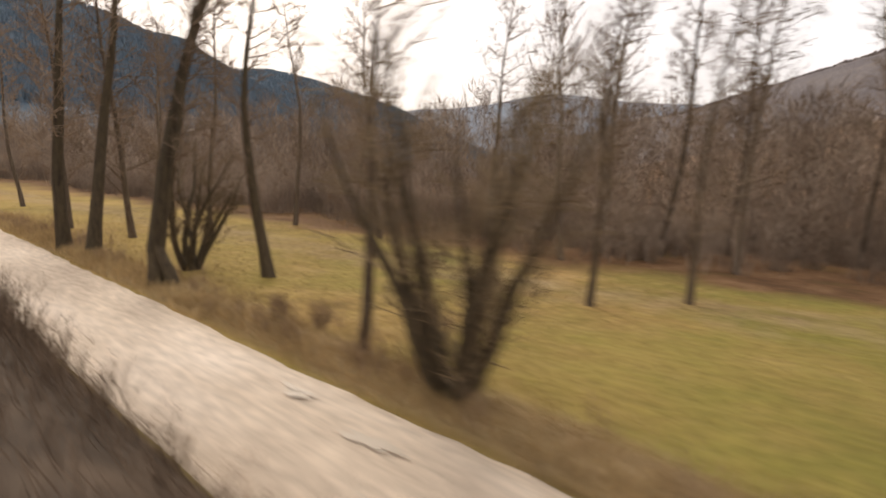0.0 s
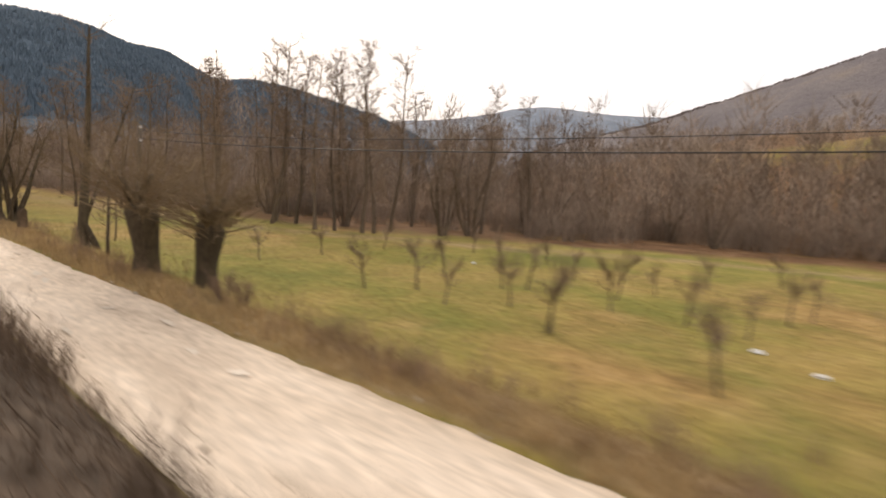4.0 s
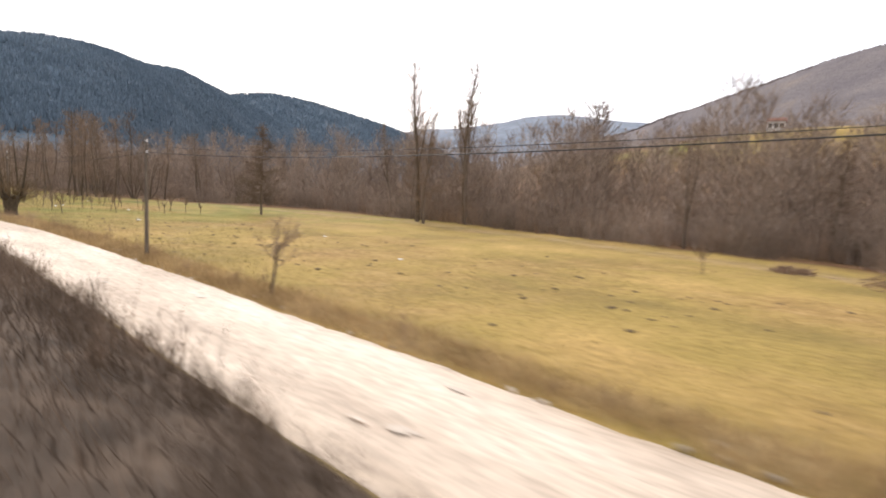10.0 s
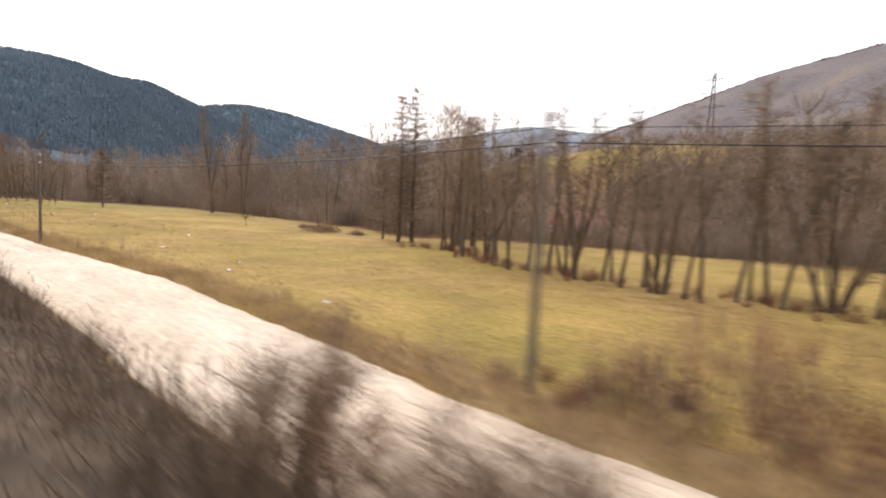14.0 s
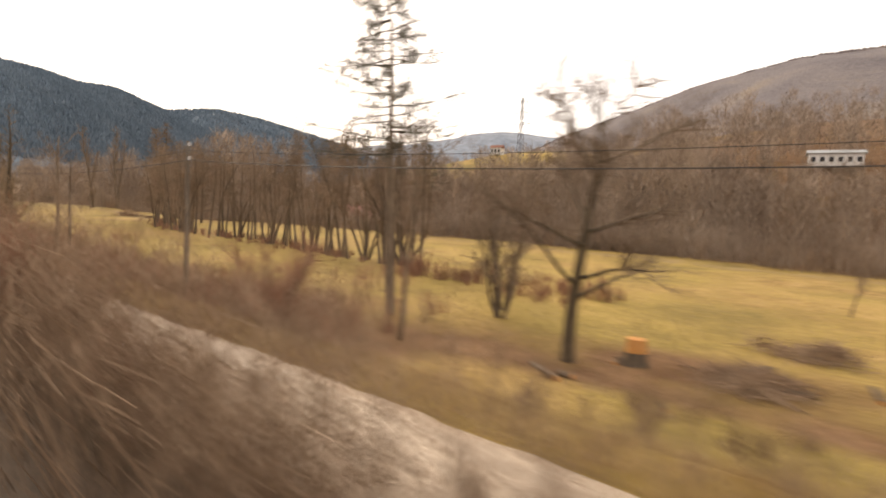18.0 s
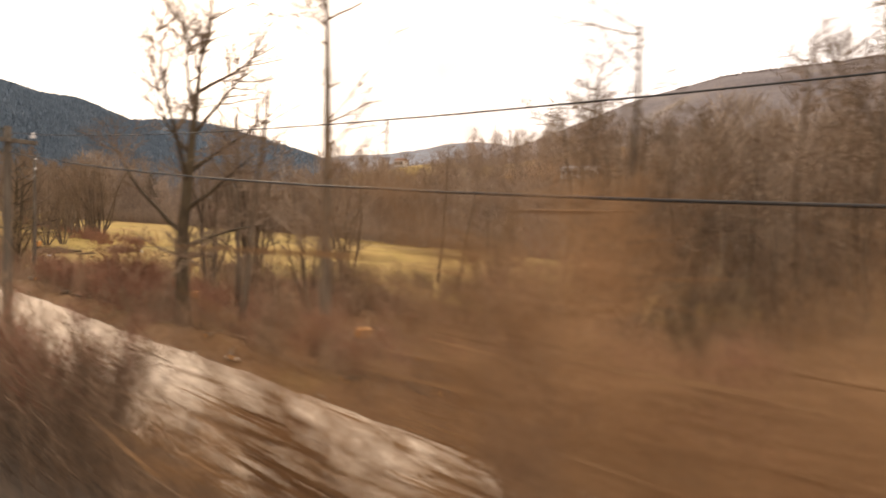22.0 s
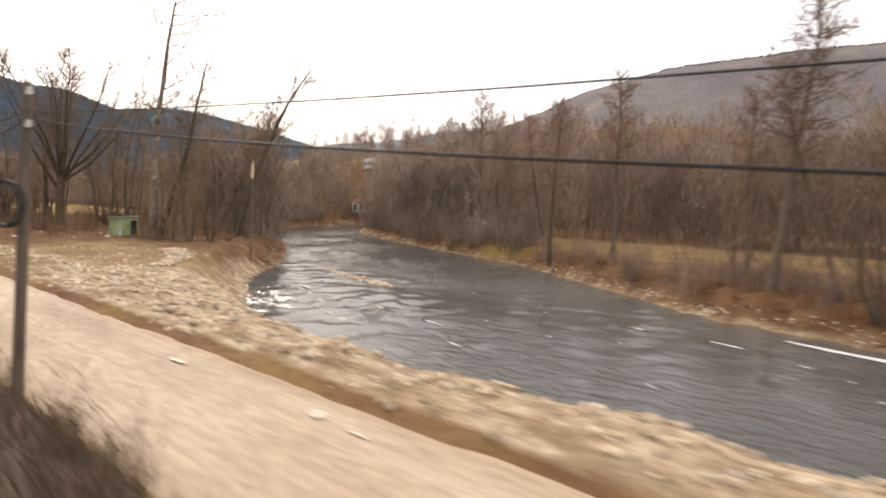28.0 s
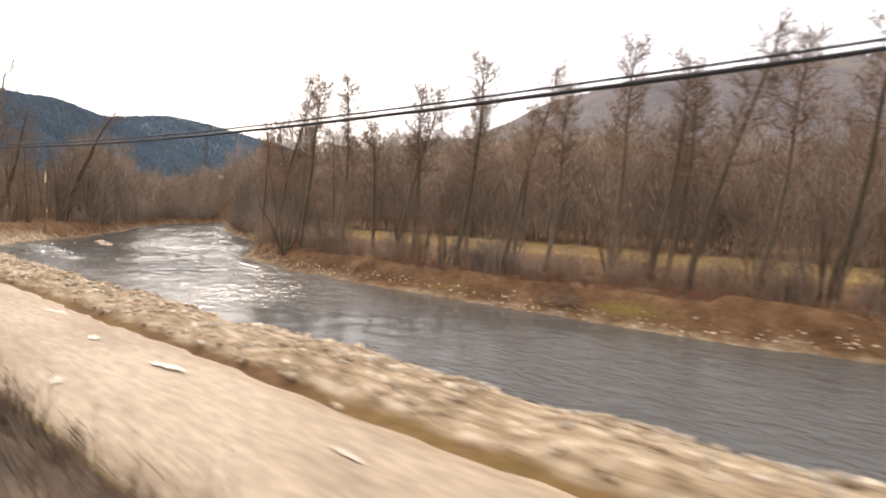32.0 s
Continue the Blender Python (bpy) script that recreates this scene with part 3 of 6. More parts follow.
def puddle(x, y, sx, sy, seed, z=0.022, mat=None):
    rng = random.Random(seed)
    V = [Vector((0, 0, 0))]
    F = []
    n = 30
    ph = rng.random() * 6
    for k in range(n):
        t = 2 * math.pi * k / n
        r = 1 + 0.28 * math.sin(2 * t + ph) + 0.2 * math.sin(5 * t + ph * 2) + 0.14 * math.sin(9 * t + ph * 3) + rng.uniform(-0.16, 0.16)
        V.append(Vector((sx * r * math.cos(t), sy * r * math.sin(t), 0)))
    for k in range(n):
        F.append((0, 1 + k, 1 + (k + 1) % n))
    ob = new("puddle", mesh_of("puddle", V, F, mat or M_PUDDLE))
    ob.matrix_world = pose(x, y, z, 0, 0, rng.uniform(-8, 8))
    tagged(ob, "shallow muddy puddle, on the road its pale colour stands for mirrored sky", "puddle", "puddles on the road")


_r = random.Random(4)
for x0, x1, n in ((-206, -148, 20), (-146, -60, 26), (-20, 10, 5), (60, 90, 4), (120, 195, 9)):
    for k in range(n):
        x = _r.uniform(x0, x1)
        c = _r.choice((0.3, 0.74)) + _r.uniform(-0.1, 0.1)
        y = near_edge(x) + (far_edge(x) - near_edge(x)) * c
        puddle(x, y, _r.uniform(0.10, 0.32), _r.uniform(0.05, 0.13), 100 + k)

for _k, (_x, _y, _a, _b) in enumerate(((-202.4, 4.85, 0.5, 0.16), (171.8, 6.4, 0.6, 0.14), (176.2, 5.9, 0.35, 0.1), (180.1, 6.0, 0.5, 0.12), (186.4, 5.7, 0.3, 0.08), (158.6, 5.7, 0.4, 0.1), (146.6, 6.4, 0.35, 0.1), (-178.9, 5.0, 0.5, 0.16), (-177.4, 5.0, 0.55, 0.2), (-169.6, 4.9, 0.45, 0.14), (-168.2, 4.8, 0.4, 0.12), (-120.8, 6.3, 0.4, 0.1), (-117.3, 6.3, 0.5, 0.11), (-123.5, 6.5, 0.4, 0.1), (-67.1, 7.6, 0.4, 0.1), (-61.5, 7.4, 0.4, 0.1), (74.8, 5.9, 0.5, 0.16), (70.5, 6.2, 0.5, 0.1))):
    puddle(_x, _y, _a, _b, 200 + _k, 0.03)

# ---- water ----
def wave(x, y, rough):
    """Small broken waves: steep in the fast reach, nearly flat in the pool."""
    a = noise.noise((x * 0.75, y * 1.1, 1.0)) + 0.55 * noise.noise((x * 1.9, y * 2.6, 5.0))
    b = noise.noise((x * 0.16, y * 0.22, 9.0))
    return (0.008 + 0.10 * rough) * a * (0.6 + 0.8 * max(0.0, b + 0.3))


def water_sheet(x0, x1, y0, y1, step, name, label):
    wx, wy = np.arange(x0, x1 + step / 2, step), np.arange(y0, y1 + step / 2, step)
    WX, WY = np.meshgrid(wx, wy, indexing="ij")
    near = river_gap(WX, WY) < 2.6
    fast = 1 - 0.68 * sstep(118, 168, WX) + 0.8 * (1 - sstep(22, 28, WY)) * sstep(102, 109, WX) * (1 - sstep(122, 138, WX))
    index, V, F = {}, [], []

    def corner(i, j):
        if (i, j) not in index:
            index[i, j] = len(V)
            x, y = float(wx[i]), float(wy[j])
            V.append((x, y, WATER_Z + wave(x, y, float(fast[i, j]))))
        return index[i, j]

    cells = near[:-1, :-1] | near[1:, :-1] | near[:-1, 1:] | near[1:, 1:]
    for i, j in zip(*np.nonzero(cells)):
        F.append((corner(i, j), corner(i + 1, j), corner(i + 1, j + 1), corner(i, j + 1)))
    return tagged(new(name, mesh_of(name, V, F, M_WATER, True)), label, "river", kind="structure")


water_sheet(50, 215, 8, 92, 0.5, "water", "dark shallow river with riffles mirroring the sky")
water_sheet(-260, 50, 8, 116, 2.5, "water_upstream", "dark stream behind the woods")
water_sheet(215, 305, 8, 60, 2.5, "water_downstream", "dark river running on along the road")


# ---- hills ----
def ridge(name, crest, run, foot, material, label, seed, jag, step=9.0):
    """A mountain flank: crest points (x, y, z), falling towards the valley by run metres, and a steeper back."""
    P = [Vector(c) for c in crest]
    L = [0.0]
    for a, b in zip(P, P[1:]):
        L.append(L[-1] + (b - a).length)
    n = max(20, int(L[-1] / step))
    S = np.linspace(0, L[-1], n)
    ax = np.interp(S, L, [p.x for p in P])
    ay = np.interp(S, L, [p.y for p in P])
    az = np.interp(S, L, [p.z for p in P])
    ker = np.hanning(9)
    ker /= ker.sum()
    az = np.convolve(np.pad(az, 4, mode="edge"), ker, "valid")
    V, F = [], []
    rows = [-0.6, -0.25, 0, 0.02, 0.05, 0.1, 0.16, 0.23, 0.31, 0.4, 0.5, 0.6, 0.7, 0.8, 0.9, 1.0]
    for i in range(n):
        d = Vector((-ax[i], -ay[i], 0)).normalized()
        for k in rows:
            q = abs(k)
            f = 1 - (3 * q * q - 2 * q ** 3) * 0.5 - 0.5 * q if k >= 0 else 1 - q
            x, y = ax[i] + d.x * run * k, ay[i] + d.y * run * k
            gully = noise.fractal((x * 0.006, y * 0.006, seed), 1.0, 2.0, 4) * 0.07 * az[i] * min(1, q * 4) * (1 - q)
            z = foot + (az[i] - foot) * f + gully + jag * (1 if -0.3 < k < 0.06 else 0.3) * (noise.noise((x * 0.07, y * 0.07, seed + 3)) + 0.7 * noise.noise((x * 0.21, y * 0.21, seed + 9)))
            V.append((x, y, z))
    m = len(rows)
    for i in range(n - 1):
        for j in range(m - 1):
            F.append((i * m + j, (i + 1) * m + j, (i + 1) * m + j + 1, i * m + j + 1))
    return tagged(new(name, mesh_of(name, V, F, material, True)), label, "mountain", kind="structure")


def polar(eye_x, rows):
    """Crest points from bearing (degrees from +y towards -x), distance and height angle."""
    return [(eye_x - math.sin(radians(a)) * d, math.cos(radians(a)) * d, 3.8 + d * math.tan(radians(e))) for a, d, e in rows]


# The blue of these ridges is haze in the material's colour, not air.
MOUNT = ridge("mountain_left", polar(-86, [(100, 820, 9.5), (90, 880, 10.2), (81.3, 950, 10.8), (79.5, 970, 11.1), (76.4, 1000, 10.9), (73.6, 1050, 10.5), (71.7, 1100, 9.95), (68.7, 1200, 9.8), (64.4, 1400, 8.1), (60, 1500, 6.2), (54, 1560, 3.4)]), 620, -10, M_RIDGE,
      "wooded mountain flank above the valley, coloured blue-grey for haze", 3, 2.6)
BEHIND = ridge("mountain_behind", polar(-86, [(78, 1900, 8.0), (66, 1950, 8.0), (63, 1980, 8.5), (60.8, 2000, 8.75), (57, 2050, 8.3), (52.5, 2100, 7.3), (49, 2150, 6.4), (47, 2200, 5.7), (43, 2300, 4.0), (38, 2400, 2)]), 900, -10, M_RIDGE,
      "wooded mountain ridge further up the valley, coloured blue-grey for haze", 8, 3.0, 14)
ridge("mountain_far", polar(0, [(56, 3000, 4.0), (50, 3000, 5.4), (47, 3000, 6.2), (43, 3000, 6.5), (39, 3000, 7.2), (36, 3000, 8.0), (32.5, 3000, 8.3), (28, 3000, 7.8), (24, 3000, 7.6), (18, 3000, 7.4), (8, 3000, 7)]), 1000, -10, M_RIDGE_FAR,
      "mountain ridge closing the valley, haze put into its pale blue colour", 15, 4.0, 22)
HILL_R = ridge("hill_right", [(-760, 960, 75), (-620, 900, 96), (-480, 850, 112), (-389, 790, 124), (-320, 785, 142), (-250, 780, 162), (-181, 780, 183), (-65, 780, 205), (98, 780, 207), (207, 780, 202), (500, 800, 205), (900, 820, 190), (1500, 900, 190)], 560, -6, M_HILL,
      "brown bare-wooded hillside with patches of dry pasture", 21, 2.2)
ridge("hill_behind", [(-900, -420, 120), (-300, -380, 140), (200, -360, 130), (900, -420, 120)], 200, 30, M_HILL, "wooded hillside behind the railway", 30, 2.0, 20)


def ridge_trees(name, hill, n, lo, hi, h0, h1, wide, material, label, seed, power=1.0):
    """Small pointed trees strewn over a ridge's flank, three blades each."""
    g = np.random.default_rng(seed)
    v = np.empty(len(hill.data.vertices) * 3)
    hill.data.vertices.foreach_get("co", v)
    v = v.reshape(-1, 16, 3)
    ks = np.array([-0.6, -0.25, 0, 0.02, 0.05, 0.1, 0.16, 0.23, 0.31, 0.4, 0.5, 0.6, 0.7, 0.8, 0.9, 1.0])
    a = g.uniform(0, len(v) - 1.001, n)
    b = np.interp(lo + (hi - lo) * g.random(n) ** power, ks, np.arange(16))
    i, j = a.astype(int), np.minimum(b.astype(int), 14)
    fa, fb = (a - i)[:, None], (b - j)[:, None]
    p = (v[i, j] * (1 - fb) + v[i, j + 1] * fb) * (1 - fa) + (v[i + 1, j] * (1 - fb) + v[i + 1, j + 1] * fb) * fa
    h = g.uniform(h0, h1, n)
    P = []
    for k in range(3):
        t = g.uniform(0, 6.283, n)
        w = wide * h * g.uniform(0.7, 1.3, n)
        u = np.stack([np.cos(t) * w, np.sin(t) * w, np.zeros(n)], 1)
        base = p - np.stack([np.zeros(n), np.zeros(n), 0.1 * h], 1)
        tip = p + np.stack([g.normal(0, 0.05, n) * h, g.normal(0, 0.05, n) * h, h], 1)
        P.append(np.stack([base - u, base + u, tip], 1))
    return tagged(new(name, tri_mesh(name, np.concatenate(P), material)), label, "woods", kind="stuff")


ridge_trees("mountain_conifers", MOUNT, 34000, -0.05, 0.75, 3, 6.5, 0.3, M_RIDGE_TREES, "conifers covering the mountain flank, tinted blue-grey for haze", 71)
ridge_trees("far_conifers", BEHIND, 16000, -0.05, 0.6, 4, 9, 0.3, M_RIDGE_TREES, "conifers on the ridge further up the valley, tinted blue-grey for haze", 72)
ridge_trees("hill_trees", HILL_R, 12000, -0.04, 0.05, 1.2, 3.2, 0.6, M_HILL_TREES, "bare trees covering the brown hillside", 73)



# ---- trees ----
def bend(rng, p, d, L, segs, wob, up=0.0):
    pts = [p.copy()]
    d = d.normalized()
    for k in range(segs):
        d = (d + Vector((rng.gauss(0, wob), rng.gauss(0, wob), rng.gauss(0, wob * 0.6) + up))).normalized()
        pts.append(pts[-1] + d * (L / segs))
    return pts


def at_frac(pts, f):
    f = f * (len(pts) - 1)
    i = min(int(f), len(pts) - 2)
    return pts[i].lerp(pts[i + 1], f - i), (pts[i + 1] - pts[i]).normalized()


def aside(rng, d, ang, az=None):
    """A way that leaves d by ang degrees."""
    u = d.cross(Vector((0.2, 0.37, 0.9)))
    if u.length < 1e-3:
        u = Vector((1, 0, 0))
    u.normalize()
    w = d.cross(u)
    t = rng.uniform(0, 2 * math.pi) if az is None else az
    a = radians(ang)
    return d * math.cos(a) + (u * math.cos(t) + w * math.sin(t)) * math.sin(a)


def twigs_on(rng, V, F, pts, n, lo, L, r, ang=45, up=0.2, fork=2):
    for _ in range(n):
        f = rng.uniform(lo, 1)
        p, d = at_frac(pts, f)
        q = aside(rng, d, rng.uniform(ang * 0.6, ang * 1.3))
        q = (q + Vector((0, 0, up))).normalized()
        l = L * rng.uniform(0.5, 1.2) * (1.15 - 0.5 * f)
        e = p + q * l
        spike(V, F, p, e, r)
        for _k in range(fork):
            g = rng.uniform(0.3, 0.85)
            pp = p.lerp(e, g)
            qq = (aside(rng, q, rng.uniform(25, 60)) + Vector((0, 0, up * 0.7))).normalized()
            spike(V, F, pp, pp + qq * l * rng.uniform(0.35, 0.75), r * 0.75)


def woody(name, pts, rads, n, cap=False):
    V, F = [], []
    tube(V, F, pts, rads, n, cap)
    return (name, V, F)


def tree_alder(rng, h, thick, dense=1.0, wide=0.21, low=0.16, girth=1.0):
    """Tall straight trunk, fine side branches from a fifth of its height, denser near the top."""
    V, F = [], []
    trunk = bend(rng, Vector((0, 0, -0.3)), Vector((rng.gauss(0, 0.06), rng.gauss(0, 0.06), 1)), h + 0.3, 9, 0.06, 0.05)
    r0 = (0.009 * h + 0.02) * girth
    W = [woody("trunk", trunk, [r0 * (1.3 if i == 0 else 1) * (1 - 0.9 * (i / 9)) + 0.012 for i in range(10)], 7)]
    n = int(3.4 * h * dense)
    for k in range(n):
        f = low + (0.98 - low) * ((k + rng.random()) / n) ** 0.85
        p, d = at_frac(trunk, f)
        L = h * wide * (1.12 - f) ** 0.6 * rng.uniform(0.5, 1.2) + 0.3
        q = aside(rng, d, rng.uniform(45, 85))
        pts = bend(rng, p, q, L, 4, 0.2, 0.12)
        tube(V, F, pts, [0.026 * (1 - 0.2 * i) for i in range(5)], 3)
        twigs_on(rng, V, F, pts, int(5 + 4 * L), 0.15, 0.75, thick * 1.2, 55, 0.25, 2)
    return W, V, F


def tree_poplar(rng, h):
    V, F = [], []
    trunk = bend(rng, Vector((0, 0, -0.3)), Vector((0, 0, 1)), h + 0.3, 12, 0.07, 0.08)
    W = [woody("trunk", trunk, [0.30 * (1 - 0.93 * i / 12) + 0.02 for i in range(13)], 7)]
    for f, k in ((0.34, 0.42), (0.5, 0.3), (0.62, 0.26)):
        p, d = at_frac(trunk, f)
        pts = bend(rng, p, aside(rng, d, rng.uniform(16, 28)), h * k, 6, 0.07, 0.14)
        W.append(woody("limb", pts, [0.13 * (1 - 0.15 * i) for i in range(7)], 5))
        twigs_on(rng, V, F, pts, 40, 0.1, 0.9, 0.018, 45, 0.35, 3)
    for k in range(58):
        f = 0.06 + 0.9 * (k + rng.random()) / 58
        p, d = at_frac(trunk, f)
        L = h * 0.23 * (1.05 - f) ** 0.9 * rng.uniform(0.3, 1.2) + 0.5
        pts = bend(rng, p, aside(rng, d, rng.uniform(28, 60) if f > 0.4 else rng.uniform(55, 85)), L, 4, 0.13, 0.2 if f > 0.4 else 0.02)
        tube(V, F, pts, [0.04 * (1 - 0.2 * i) for i in range(5)], 3)
        twigs_on(rng, V, F, pts, int(7 + 4 * L), 0.15, 0.9, 0.018, 45, 0.35, 3)
    return W, V, F


def tree_spread(rng, h):
    """Broad crown: a short bole that parts into rising limbs."""
    V, F = [], []
    bole = bend(rng, Vector((0, 0, -0.3)), Vector((0, 0, 1)), h * 0.33, 4, 0.05, 0.05)
    r0 = 0.021 * h
    W = [woody("trunk", bole, [r0 * 1.5, r0 * 1.05, r0, r0, r0 * 1.1], 9)]
    for k in range(13):
        p, d = at_frac(bole, rng.uniform(0.7, 1.0))
        L = h * rng.uniform(0.6, 0.84)
        pts = bend(rng, p, aside(rng, Vector((0, 0, 1)), rng.uniform(6, 34) if k % 3 else rng.uniform(34, 54), 6.28 * k / 13 * 4 + rng.uniform(-0.3, 0.3)), L, 8, 0.07, 0.06)
        W.append(woody("limb", pts, [r0 * 0.43 * (1 - 0.115 * i) for i in range(9)], 5))
        for _ in range(18):
            f = rng.uniform(0.2, 0.98)
            pp, dd = at_frac(pts, f)
            L2 = h * 0.22 * rng.uniform(0.5, 1.2) * (1.2 - 0.6 * f)
            p2 = bend(rng, pp, aside(rng, dd, rng.uniform(25, 65)), L2, 4, 0.17, 0.08)
            tube(V, F, p2, [0.034 * (1 - 0.2 * i) for i in range(5)], 3)
            twigs_on(rng, V, F, p2, 11, 0.12, 0.85, 0.011, 45, 0.2, 3)
    return W, V, F


def tree_pollard(rng, h, head, girth=1.0, wide=1.0):
    """Thick, leaning, knobbed bole with a head of upright shoots."""
    V, F = [], []
    bole = bend(rng, Vector((0, 0, -0.3)), Vector((rng.uniform(-0.25, 0.25) * (wide == 1), 0, 1)), head + 0.3, 6, 0.09 / wide ** 2, 0.05)
    W = [woody("trunk", bole, [girth * r for r in (0.50, 0.40, 0.36, 0.37, 0.42, 0.52, 0.34)], 10, True)]
    top = bole[-1]
    for k in range(6):
        a = 6.28 * k / 6 + rng.uniform(-0.4, 0.4)
        pts = bend(rng, top + Vector((0, 0, -0.35)), Vector((math.cos(a), math.sin(a), rng.uniform(0.2, 0.9))), 0.7 * wide, 3, 0.12)
        W.append(woody("knob", pts, [0.24, 0.2, 0.19, 0.1], 6, True))
    for k in range(4):
        a = 6.28 * k / 4 + rng.uniform(-0.4, 0.4)
        pts = bend(rng, top + Vector((math.cos(a) * 0.32 * wide ** 2, math.sin(a) * 0.32 * wide ** 2, 0.15 * (wide - 1) - 0.1)), Vector((math.cos(a) * 0.2, math.sin(a) * 0.2, 1)), (h - head) * rng.uniform(0.7, 1.05), 9, 0.055, 0.08)
        W.append(woody("shoot", pts, [0.13 / wide ** 0.3 * (1 - 0.1 * i) for i in range(10)], 5))
        twigs_on(rng, V, F, pts, 64, 0.03, 0.75, 0.014, 65, 0.15, 3)
    for k in range(70):
        a = rng.uniform(0, 6.28)
        t = rng.choice((rng.uniform(0.1, 0.7), rng.uniform(0.8, 3.5)))
        L = (h - head) * rng.uniform(0.2, 0.5)
        pts = bend(rng, top + Vector((math.cos(a) * 0.42, math.sin(a) * 0.42, rng.uniform(-0.6, 0.2))), Vector((math.cos(a) * t, math.sin(a) * t, 1)), L, 5, 0.13, 0.03)
        tube(V, F, pts, [0.026 * (1 - 0.17 * i) for i in range(6)], 3)
        twigs_on(rng, V, F, pts, 8, 0.15, 0.6, 0.011, 45, 0.1, 2)
    return W, V, F


def tree_fan(rng, h, stems, spread, thick, stout=1.0):
    """Several stems from one stool, leaning outwards, with a haze of twigs."""
    V, F = [], []
    W = []
    for k in range(stems):
        a = 6.28 * k / stems + rng.uniform(-0.3, 0.3)
        t = rng.uniform(0.05, spread)
        L = h * rng.uniform(0.65, 1.05)
        pts = bend(rng, Vector((math.cos(a) * 0.22, math.sin(a) * 0.22, -0.25)), Vector((math.cos(a) * t, math.sin(a) * t, 1)), L, 8, 0.11, 0.05)
        r = rng.uniform(0.05, 0.10) * stout
        W.append(woody("stem", pts, [r * (1.15 - 0.125 * i) for i in range(9)], 5))
        for _ in range(10):
            f = rng.uniform(0.2, 0.97)
            p, d = at_frac(pts, f)
            p2 = bend(rng, p, aside(rng, d, rng.uniform(20, 60)), h * 0.2 * rng.uniform(0.5, 1.3), 4, 0.16, 0.08)
            tube(V, F, p2, [0.02 * (1 - 0.2 * i) for i in range(5)], 3)
            twigs_on(rng, V, F, p2, 8, 0.15, 0.75, thick * 1.2, 45, 0.2, 2)
        twigs_on(rng, V, F, pts, 20, 0.2, 0.9, thick * 1.2, 45, 0.2, 2)
    return W, V, F


def tree_larch(rng, h, needles, wide=1.0, thick=0.015, whorls=24):
    """Straight trunk with level whorls of side branches; needles gives tufts at their ends."""
    V, F = [], []
    trunk = bend(rng, Vector((0, 0, -0.3)), Vector((0, 0, 1)), h + 0.3, 9, 0.025, 0.06)
    W = [woody("trunk", trunk, [0.015 * h * (1 - 0.92 * i / 9) + 0.012 for i in range(10)], 7)]
    for k in range(15 if needles else whorls):
        f = 0.5 + 0.49 * k / 14 if needles else 0.16 + 0.82 * k / (whorls - 1)
        for j in range(4 if needles else 6):
            p, d = at_frac(trunk, min(0.99, f + rng.uniform(-0.012, 0.012)))
            L = h * (0.50 if needles else 0.29 * wide) * (1.06 - f) ** (0.72 if needles else 0.8) * rng.uniform(0.3 if needles else 0.5, 1.15)
            a = rng.uniform(0, 6.28)
            pts = bend(rng, p, Vector((math.cos(a), math.sin(a), -0.12 if needles else 0.1)), L, 4, 0.13, 0.06 if needles else 0.04)
            tube(V, F, pts, [2 * thick * (1 - 0.2 * i) for i in range(5)], 3)
            if needles:
                twigs_on(rng, V, F, pts, 34, 0.2, 0.42, 0.014, 60, 0.12, 3)
            else:
                twigs_on(rng, V, F, pts, 4 + int(5 * L * wide), 0.12, 0.55 * wide, thick, 60, 0.12, 2)
    return W, V, F


def tree_sapling(rng, h):
    V, F = [], []
    trunk = bend(rng, Vector((0, 0, -0.1)), Vector((rng.gauss(0, 0.06), rng.gauss(0, 0.06), 1)), h * 0.62, 4, 0.06, 0.02)
    W = [woody("trunk", trunk, [0.045, 0.04, 0.036, 0.032, 0.028], 6)]
    for k in range(14):
        p, d = at_frac(trunk, rng.uniform(0.55, 1))
        pts = bend(rng, p, aside(rng, d, rng.uniform(20, 65)), h * 0.5 * rng.uniform(0.5, 1), 3, 0.12, 0.1)
        tube(V, F, pts, [0.015, 0.012, 0.009, 0.006], 3)
        twigs_on(rng, V, F, pts, 7, 0.2, 0.35, 0.007, 40, 0.2, 2)
    return W, V, F


def tree_snag(rng, h):
    """A slender bare trunk with thin side shoots."""
    V, F = [], []
    trunk = bend(rng, Vector((0, 0, -0.2)), Vector((rng.gauss(0, 0.05), 0, 1)), h, 6, 0.035, 0.03)
    W = [woody("trunk", trunk, [0.10 * (1 - 0.12 * i) for i in range(7)], 6, True)]
    for k in range(22):
        p, d = at_frac(trunk, rng.uniform(0.25, 1))
        pts = bend(rng, p, aside(rng, d, rng.uniform(40, 80)), rng.uniform(0.5, 1.7), 3, 0.15, 0.1)
        tube(V, F, pts, [0.018, 0.014, 0.01, 0.006], 3)
        twigs_on(rng, V, F, pts, 8, 0.2, 0.5, 0.009, 45, 0.2, 2)
    return W, V, F


